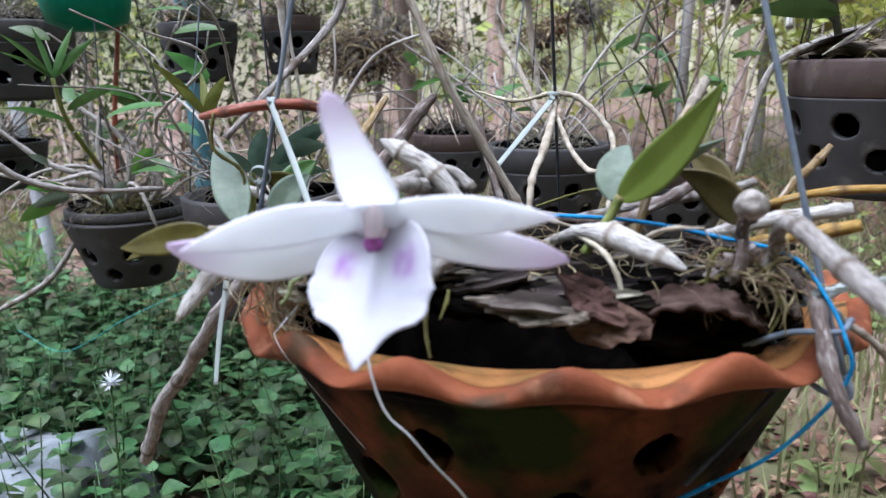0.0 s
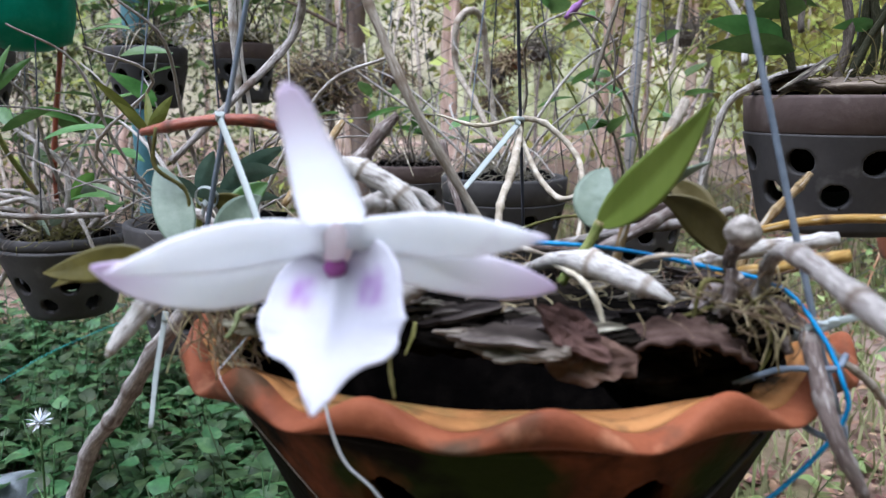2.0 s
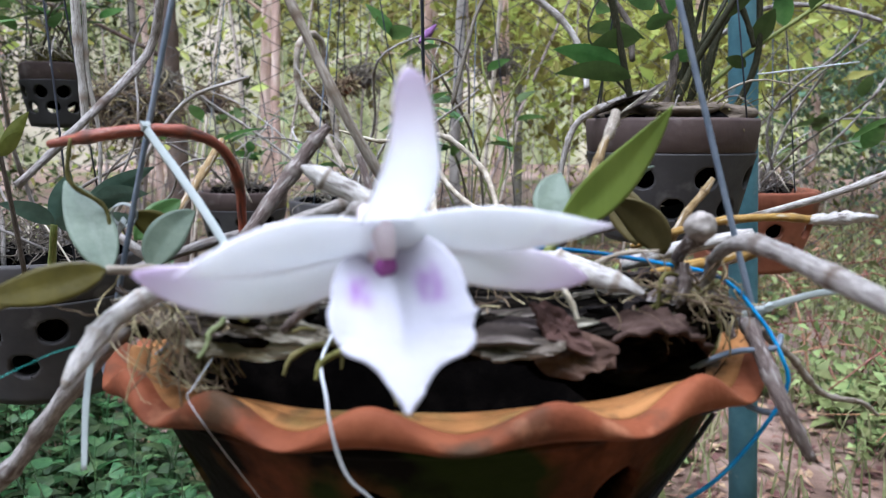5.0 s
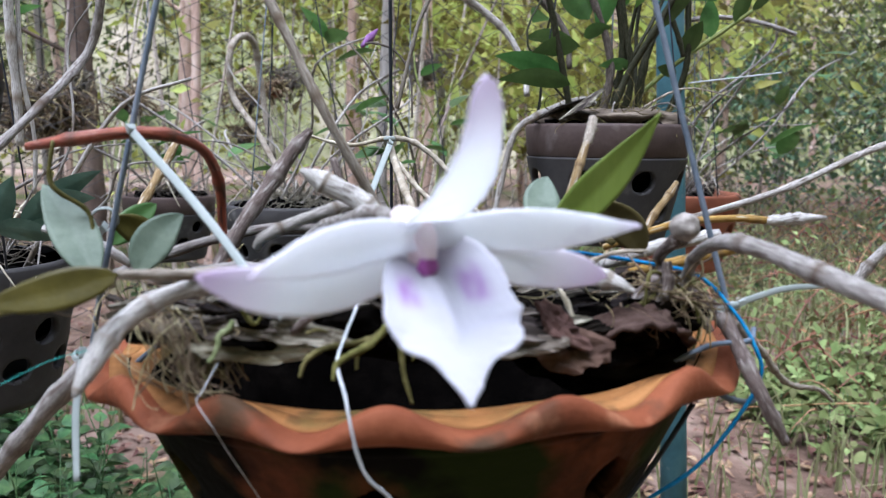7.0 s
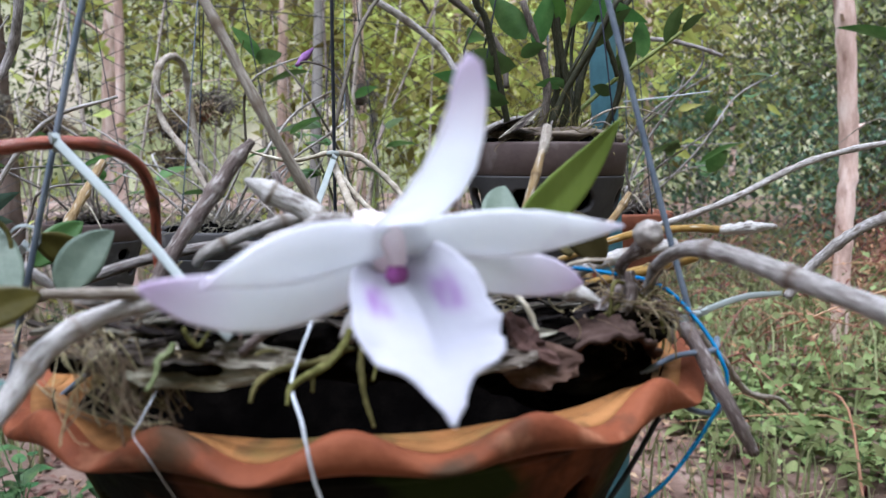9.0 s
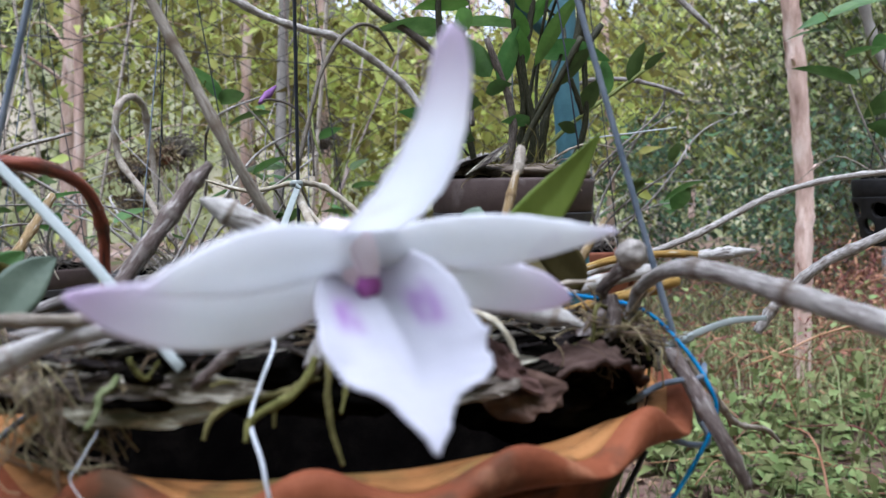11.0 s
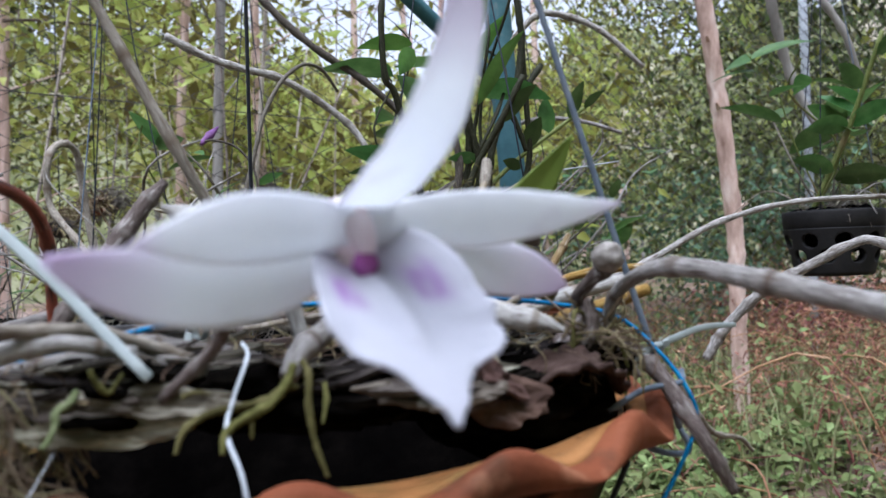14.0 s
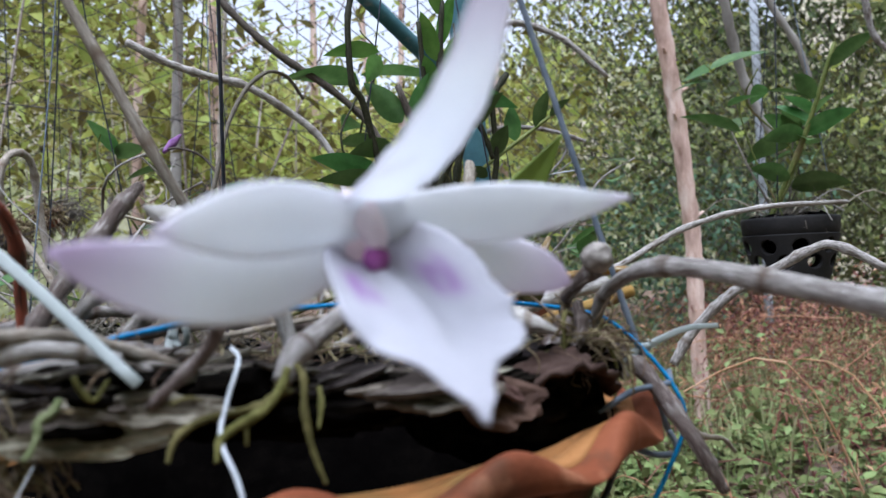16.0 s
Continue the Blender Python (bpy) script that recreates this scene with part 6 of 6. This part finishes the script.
def moss_ball(at, r, mat, seed):
    x, y, z = at
    p = thing("mossy_basket", (x, y, z - r), "small hanging basket overgrown with dry roots", "hanging basket", "small baskets behind the fence")
    part("basket", lathe((x, y), [(r * 0.8, z + r * 0.3), (r * 0.75, z), (r * 0.6, z - r * 0.7), (0.004, z - r * 0.75)], 20), mat, p, solid=0.004)
    tagged(part("growth", tangle((x, y, z + r * 0.4), (r, r * 0.9, r * 0.7), 130, r * 2.4, 0.0021, seed), ROOT_FINE if seed % 2 else CANE_DARK, p), kind="stuff")
    part("hanger", tube([(x, y, z + r * 0.3), (x, y, z + 1.0)], 0.0014, 5, 3), WIRE_DARK, p)


for i, (at, r, mt) in enumerate([((-0.122, 2.256, 1.176), 0.024, POT_GREY), ((0.015, 2.268, 1.122), 0.040, POT_BROWN), ((0.500, 2.364, 1.212), 0.042, POT_BROWN), ((0.360, 2.360, 1.032), 0.034, POT_GREY),
                                ((1.020, 2.427, 1.275), 0.050, POT_BROWN), ((0.360, 2.355, 1.140), 0.046, POT_GREY), ((-0.661, 1.191, 1.084), 0.022, POT_RED), ((0.285, 1.473, 1.130), 0.017, POT_RED)]):
    moss_ball(at, r, mt, 70 + i)
mass = thing("hanging_root_mass", (-0.205, 2.15, 1.03), "shaggy brown mass of dry roots hanging by a wire", "roots")
tagged(part("growth", tangle((-0.205, 2.15, 1.105), (0.10, 0.07, 0.055), 420, 0.13, 0.0022, 88), ROOT_FINE, mass), kind="stuff")
tagged(part("core", tangle((-0.215, 2.16, 1.100), (0.08, 0.06, 0.05), 360, 0.11, 0.0026, 89), CANE_DARK, mass), kind="stuff")
part("hanger", tube([(-0.205, 2.15, 1.10), (-0.205, 2.15, 2.1)], 0.0014, 5, 3), WIRE_DARK, mass)


# ---- wood behind the fence ----
def tree(at, r, height, mat, lab, seed, lean=(0.0, 0.0), limbs=6, line=None):
    g = random.Random(seed)
    x, y = at
    z = ground_z(x, y) - 0.05
    p = thing("tree", (x, y, z), lab, "tree", "trees behind the fence")
    pts = [Vector((x + lean[0] * k + g.gauss(0, 0.02), y + lean[1] * k + g.gauss(0, 0.02), z + height * k)) for k in (0, 0.2, 0.4, 0.6, 0.8, 1)]
    if line:
        pts = [Vector(q) for q in line]
        for q, a in ((0.30, 0.4), (0.42, 2.9), (0.47, 0.1), (0.52, 3.3)):
            b = pts[0].lerp(pts[-1], q * 0.8)
            b = min((pts[k].lerp(pts[k + 1], f / 8) for k in range(len(pts) - 1) for f in range(8)), key=lambda v: abs(v.z - b.z))
            d = Vector((math.cos(a), -0.4, 0.5)) * r
            part("stub", tube([b, b + d * 1.3, b + d * 2.0], [r * 0.30, r * 0.24, r * 0.12], 8, 4, 0, 0.2), mat, p)
        part("trunk", tube(pts, [r * 0.95, r * 0.98, r, r * 1.05, r, r * 0.8, r * 0.5], 14, 12, 0, 0.14), mat, p)
    else:
        part("trunk", tube(pts, [r * 1.15, r, r * 0.9, r * 0.75, r * 0.55, r * 0.3], 14, 12, 0, 0.16), mat, p)
    heads = []
    for i in range(limbs):
        k = g.uniform(0.25, 0.95)
        b = pts[-2].lerp(pts[-1], k) if line else pts[0].lerp(pts[-1], k)
        a = g.random() * 6.283
        L = g.uniform(0.3, 0.9)
        e = b + Vector((math.cos(a) * L, math.sin(a) * L, g.uniform(0.1, 0.6) * L))
        part("limb", tube([b, b.lerp(e, 0.5) + Vector((0, 0, 0.06)), e], [r * 0.22, r * 0.15, r * 0.06], 6, 5, 0, 0.1), mat, p)
        heads.append(e)
    heads.append(pts[-1])
    az = math.degrees(math.atan2(x, y))
    n = 60 if 20 < az < 47 else 420
    crown = scatter("crown", n, lambda q: np.array(heads[q.randint(len(heads))]) + q.randn(3) * np.array([0.34, 0.34, 0.26]), (0.05, 0.09), WOOD_LEAF, seed, "loose crown of light green leaves", "")
    crown.parent = p
    crown.matrix_parent_inverse = Matrix.Translation(-p.location)
    return p


tree((-0.122, 2.973), 0.040, 3.4, TRUNK_BROWN, "brown slender trunk with a thin crown", 1)
tree((0.241, 2.760), 0.017, 3.0, TRUNK_PINK, "thin pinkish sapling trunk", 2)
tree((0.920, 2.95), 0.020, 3.2, TRUNK_PINK, "thin pinkish sapling trunk", 3)
tree((0.808, 2.240), 0.018, 3.0, TRUNK_GREY, "thin grey sapling trunk", 4)
tree((1.290, 3.10), 0.022, 3.4, TRUNK_PINK, "thin pinkish sapling trunk", 5)
tree((2.115, 1.22), 0.0255, 3.2, TRUNK_PINK, "pale pinkish peeling trunk with a thin crown", 6, line=[(2.115, 1.22, 0.40), (2.108, 1.22, 0.85), (2.108, 1.22, 1.07), (2.045, 1.22, 1.48), (1.985, 1.22, 1.78), (1.86, 1.25, 2.6), (1.76, 1.30, 3.4)])
tg = random.Random(12)
for i in range(26):
    y = tg.uniform(3.2, 9.0)
    x = tg.uniform(-0.55, 1.25) * y + 0.2
    tree((x, y), tg.uniform(0.012, 0.045), tg.uniform(2.6, 4.5), tg.choice([TRUNK_PINK, TRUNK_PINK, TRUNK_GREY, TRUNK_BROWN]), "slender woodland tree with a light green crown", 20 + i, (tg.gauss(0, 0.15), 0), 5)


def bush_place(n_clump, area, zr, spread, seed):
    g = np.random.RandomState(seed)
    c = np.array([area(g) for _ in range(n_clump)])
    zs = zr[0] + (zr[1] - zr[0]) * g.rand(n_clump)
    for i in range(n_clump):
        far, az = math.hypot(*c[i]), math.degrees(math.atan2(*c[i]))
        if 20 < az < 47:
            zs[i] = min(zs[i], 0.75 + far * math.tan(radians(9.5 + 0.40 * abs(az - 33))))
    def place(q):
        i = q.randint(n_clump)
        return np.array([c[i][0], c[i][1], zs[i]]) + q.randn(3) * spread
    return place


def wedge(y0, y1, a0, a1):
    def area(g):
        d = y0 + (y1 - y0) * g.rand()
        a = radians(a0 + (a1 - a0) * g.rand())
        return (d * math.sin(a), d * math.cos(a))
    return area


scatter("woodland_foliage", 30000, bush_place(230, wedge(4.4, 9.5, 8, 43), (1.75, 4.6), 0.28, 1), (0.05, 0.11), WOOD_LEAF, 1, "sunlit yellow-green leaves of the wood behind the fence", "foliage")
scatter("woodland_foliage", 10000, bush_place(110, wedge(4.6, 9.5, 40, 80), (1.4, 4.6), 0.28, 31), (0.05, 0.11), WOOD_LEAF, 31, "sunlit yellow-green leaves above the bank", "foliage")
scatter("woodland_foliage", 11000, bush_place(110, wedge(4.6, 9.0, 57, 84), (0.9, 4.2), 0.30, 32), (0.05, 0.11), WOOD_LEAF_SHADE, 32, "deep green leaves above the bank with shade in their colour", "foliage")
scatter("undergrowth", 6500, bush_place(90, wedge(2.7, 6.0, -50, -11), (0.5, 1.7), 0.19, 33), (0.03, 0.07), WOOD_LEAF_SHADE, 33, "dark green shrubs behind the fence with shade in their colour", "shrubs")
scatter("undergrowth", 2600, bush_place(34, wedge(4.0, 5.4, 44, 66), (0.75, 1.35), 0.13, 34), (0.03, 0.06), SHRUB_BLUE, 34, "bluish-green leafy shrubs on the bank", "shrubs", 0.0, 0.6)
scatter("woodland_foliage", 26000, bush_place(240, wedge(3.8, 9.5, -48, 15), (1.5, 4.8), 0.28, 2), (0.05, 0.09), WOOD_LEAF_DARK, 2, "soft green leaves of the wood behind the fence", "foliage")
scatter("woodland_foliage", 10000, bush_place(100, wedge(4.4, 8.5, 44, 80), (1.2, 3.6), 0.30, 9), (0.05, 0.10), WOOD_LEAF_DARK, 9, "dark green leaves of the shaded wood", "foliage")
scatter("woodland_foliage", 15000, bush_place(150, wedge(4.0, 8.0, -50, 6), (1.1, 4.6), 0.30, 21), (0.05, 0.09), WOOD_LEAF_SHADE, 21, "deep green leaves of the wood with shade in their colour", "foliage")
scatter("woodland_foliage", 7000, bush_place(100, wedge(6.0, 9.5, 50, 80), (1.3, 4.6), 0.34, 22), (0.06, 0.11), WOOD_LEAF_SHADE, 22, "deep green leaves far in the wood with shade in their colour", "foliage")
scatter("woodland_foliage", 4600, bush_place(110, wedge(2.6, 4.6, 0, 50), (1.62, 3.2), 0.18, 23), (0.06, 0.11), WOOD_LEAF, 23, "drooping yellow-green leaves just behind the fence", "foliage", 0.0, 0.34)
scatter("undergrowth", 6000, bush_place(80, wedge(4.6, 7.0, 36, 80), (0.6, 1.7), 0.22, 3), (0.04, 0.08), WEED_PALE, 3, "dark green undergrowth shrubs", "shrubs")
scatter("undergrowth", 2000, bush_place(60, wedge(2.3, 6.0, -40, 35), (0.5, 1.1), 0.16, 4), (0.03, 0.06), WOOD_LEAF, 4, "sparse green undergrowth", "shrubs")

scatter("dry_bracken", 17000, bush_place(90, lambda g: (1.5 + 3.0 * g.rand(), 0.0 + 2.2 * g.rand()), (0.44, 0.66), 0.13, 14), (0.014, 0.034), BRACKEN, 14, "rust-brown dried fronds on the bank", "bracken", 0.2, 0.22)
scatter("dry_bracken", 11000, bush_place(70, lambda g: (lambda k: (2.5 + 3.0 * k + 0.5 * g.rand(), 1.15 + 1.9 * k + 0.5 * g.rand()))(g.rand()), (0.46, 0.72), 0.13, 24), (0.018, 0.045), BRACKEN, 24, "rust-brown bank of dead fronds", "bracken", 0.1, 0.22)
scatter("low_plants", 7000, bush_place(110, lambda g: (1.0 + 3.4 * g.rand(), -0.1 + 2.8 * g.rand()), (0.44, 0.62), 0.09, 15), (0.016, 0.040), WEED_PALE, 15, "low yellow-green plants on the bank", "plants", 0.4, 0.5)
scatter("undergrowth", 7000, bush_place(90, wedge(4.3, 6.5, 57, 82), (0.6, 1.6), 0.20, 16), (0.035, 0.08), WOOD_LEAF_DARK, 16, "dull green shrubs beyond the bank", "shrubs")

# sticks and saplings
g = random.Random(8)
sticks = []
for i in range(150):
    y = g.uniform(2.2, 6.5)
    x = g.uniform(-0.75, 1.1) * y
    z = ground_z(x, y)
    h = g.uniform(0.5, 2.2)
    l1, l2 = g.gauss(0, 0.18), g.gauss(0, 0.12)
    r = g.uniform(0.003, 0.008)
    sticks.append(tube([(x, y, z - 0.03), (x + l1 * h * 0.5 + g.gauss(0, 0.03), y + l2 * h * 0.5, z + h * 0.5), (x + l1 * h, y + l2 * h, z + h)], [r, r * 0.8, r * 0.4], 5, 4, 0, 0.1))
alone("saplings", join(sticks), TWIG, "bare thin sapling stems and sticks in the wood", "saplings", "stuff")

stalks = []
for i in range(320):
    x, y = g.uniform(1.1, 4.2), g.uniform(0.1, 2.7)
    z = ground_z(x, y)
    a, L = g.uniform(0, 6.283), g.uniform(0.15, 0.5)
    rise = L * g.uniform(0.15, 0.8)
    r = g.uniform(0.0015, 0.0032)
    stalks.append(tube([(x, y, z), (x + math.cos(a) * L * 0.4, y + math.sin(a) * L * 0.4, z + rise), (x + math.cos(a) * L, y + math.sin(a) * L, z + rise * g.uniform(0.6, 1.1))], [r, r * 0.5], 4, 4))
alone("dry_stalks", join(stalks), BRACKEN, "dead reddish-brown stalks on the bank", "stalks", "stuff")

# ---- floor cover ----
scatter("leaf_litter", 19000, lambda q: (lambda d, a: np.array([d * math.sin(a), d * math.cos(a), ground_z(d * math.sin(a), d * math.cos(a)) + 0.004 + 0.012 * q.rand()]))(0.5 + 5.5 * q.rand() ** 1.3, radians(-50 + 145 * q.rand())), (0.016, 0.042), LITTER, 5, "dry pinkish-brown fallen leaves", "fallen leaves", 0.85, 0.5)


def weed_patch(name, n, area, hgt, size, seed, lab, leaves=11, mat=WEED):
    g = random.Random(seed)
    out, stems = [], []
    for _ in range(n):
        x, y = area(g)
        z = ground_z(x, y)
        h = hgt * g.uniform(0.4, 1.1)
        lean = Vector((g.gauss(0, 0.2), g.gauss(0, 0.2), 1)).normalized()
        stems.append(tube([(x, y, z - 0.01), Vector((x, y, z)) + lean * h], [0.0014, 0.0008], 4, 3))
        for k in range(leaves):
            f = 0.25 + 0.75 * (k // 2) / (leaves / 2)
            a = (k % 2) * math.pi + (k // 2) * 1.57 + g.gauss(0, 0.3)
            L = size * g.uniform(0.5, 1.2) * (1.2 - 0.5 * f)
            q = Vector((x, y, z)) + lean * h * f
            d = Vector((math.cos(a), math.sin(a), g.uniform(-0.45, 0.45))).normalized()
            out.append(leaf(q + d * 0.006, q + d * L, L * 0.29, d.cross(Vector((g.gauss(0, 0.25), g.gauss(0, 0.25), 1))), (0, 0, 0.16 * L), lambda t: max(0.02, math.sin(math.pi * t ** 0.58) ** 1.15 * (1.12 - 0.42 * t) * (1.0 + 0.08 * math.cos(t * 25))), 0.22, 7, 1))
    tagged(part(name, join(out), mat), lab, "weeds", "", "stuff")
    tagged(part(name, join(stems), WEED), "thin green stems of the weeds", "weeds", "", "stuff")


def weedy(g):
    while True:
        x, y = g.uniform(-0.95, 0.10), g.uniform(0.30, 1.55)
        if x < 0.10 - 0.45 * max(0.0, y - 0.75):
            return x, y


WEED_SPOTS = [(g.uniform(0.5, 3.6), g.uniform(-0.1, 2.4)) for _ in range(46)]


def weed_clump(g):
    x, y = g.choice(WEED_SPOTS)
    return x + g.gauss(0, 0.12), y + g.gauss(0, 0.12)


weed_patch("weeds", 760, weedy, 0.23, 0.050, 3, "dense green weeds with pointed toothed leaves")
weed_patch("weeds", 430, weed_clump, 0.10, 0.044, 4, "low pale green weeds among the fallen leaves", 9, WEED_PALE)
weed_patch("weeds", 260, lambda g: (g.uniform(1.2, 2.6), g.uniform(0.3, 1.3)), 0.10, 0.060, 8, "broad-leaved green weeds on the bank", 9, WEED_PALE)
weed_patch("weeds", 90, lambda g: (g.uniform(-1.8, 2.0), g.uniform(1.5, 4.0)), 0.14, 0.05, 5, "scattered green weeds by the fence")


def grass(n, area, h, seed, lab):
    g = np.random.RandomState(seed)
    V, F = [], []
    for i in range(n):
        x, y = area(g)
        z = ground_z(x, y)
        a = g.rand() * 6.283
        L = h * (0.5 + 0.8 * g.rand())
        w = 0.0028
        b = 1.1 * L * g.rand()
        dx, dy = math.cos(a), math.sin(a)
        k = len(V)
        V += [(x - dy * w, y + dx * w, z), (x + dy * w, y - dx * w, z), (x + dx * b * 0.3 - dy * w * .7, y + dy * b * 0.3 + dx * w * .7, z + L * 0.6), (x + dx * b * 0.3 + dy * w * .7, y + dy * b * 0.3 - dx * w * .7, z + L * 0.6), (x + dx * b, y + dy * b, z + L * 0.92)]
        F += [(k, k + 1, k + 3, k + 2), (k + 2, k + 3, k + 4)]
    alone("grass", (V, F), GRASS, lab, "grass", "stuff")


def tufts(n, box, seed, s=0.05):
    q = np.random.RandomState(seed)
    c = [(box[0] + (box[1] - box[0]) * q.rand(), box[2] + (box[3] - box[2]) * q.rand()) for _ in range(n)]
    def area(g):
        i = g.randint(n)
        return c[i][0] + g.randn() * s, c[i][1] + g.randn() * s
    return area


grass(3600, tufts(90, (0.5, 3.8, -0.1, 2.6), 1, 0.09), 0.11, 1, "tufts of green and straw grass")
grass(3000, tufts(80, (1.5, 5.0, 0.7, 3.6), 3, 0.10), 0.24, 3, "taller pale grass on the bank")
grass(5000, tufts(110, (-2.0, 3.0, 1.5, 5.0), 2, 0.07), 0.15, 2, "thin dry grass tufts by the fence")

# ---- sack, green net, far wood ----
vs, fs = [], []
for i in range(25):
    for j in range(19):
        x, y = -0.74 + 0.34 * i / 24, 0.54 + 0.24 * j / 18
        e = min(i, 24 - i, j, 18 - j) / 4
        vs.append(Vector((x + 0.02 * noise.noise(Vector((x * 9, y * 9, 1))), y + 0.02 * noise.noise(Vector((x * 9, y * 9, 5))), ground_z(x, y) + 0.01 + 0.13 * min(1, e) ** 0.6 + 0.03 * noise.noise(Vector((x * 14, y * 14, 3))))))
for i in range(24):
    for j in range(18):
        fs.append((i * 19 + j, (i + 1) * 19 + j, (i + 1) * 19 + j + 1, i * 19 + j + 1))
sack = thing("plastic_sack", (-0.57, 0.66, GROUND), "crumpled white plastic sack with blue print lying among weeds", "sack")
part("sheet", (vs, fs), SACK, sack)
green = thing("green_planter", (-0.382, 0.66, 1.094), "green translucent plastic hanging planter", "planter")
part("bowl", lathe((-0.382, 0.66), [(0.052, 1.22), (0.051, 1.17), (0.049, 1.13), (0.043, 1.105), (0.02, 1.096), (0.003, 1.095)], 40), NET_GREEN, green, solid=0.002)
for i in range(2):
    a = 2 + 3.1 * i
    part("hanger", tube([(-0.382 + 0.05 * math.cos(a), 0.66 + 0.05 * math.sin(a), 1.21), (-0.382, 0.66, 1.7)], 0.0012, 5, 4), WIRE, green)

vs, fs = [], []
K = 120
for i in range(K + 1):
    a = radians(-80 + 200 * i / K)
    top = 5.0 + 1.6 * noise.noise(Vector((i * 0.23, 0, 0))) + 0.8 * noise.noise(Vector((i * 0.9, 3, 0))) - 1.6 * math.exp(-((math.degrees(a) - 33) / 10) ** 2)
    for j in range(5):
        d = 15 + 0.5 * noise.noise(Vector((i * 0.3, j, 7)))
        vs.append(Vector((d * math.sin(a), d * math.cos(a), -0.3 + (top + 0.8) * j / 4)))
for i in range(K):
    for j in range(4):
        fs.append((i * 5 + j, (i + 1) * 5 + j, (i + 1) * 5 + j + 1, i * 5 + j + 1))
alone("backdrop", (vs, fs), FAR, "distant green woodland with sunlit clearings and haze in its colour", "woodland", "structure")

# unseen bank of shrubs added behind the camera closes the place and cuts fill
vs, fs = [], []
for i in range(61):
    a = radians(110 + 140 * i / 60)
    for j in range(9):
        d = 2.6 + 0.35 * noise.noise(Vector((i * 0.4, j * 0.8, 3)))
        vs.append(Vector((d * math.sin(a), d * math.cos(a), GROUND - 0.1 + 0.5 * j)))
for i in range(60):
    for j in range(8):
        fs.append((i * 9 + j, (i + 1) * 9 + j, (i + 1) * 9 + j + 1, i * 9 + j + 1))
alone("backdrop", (vs, fs), WOOD_LEAF_DARK, "unseen dark green shrub bank added to cut fill light", "shrubs", "structure")
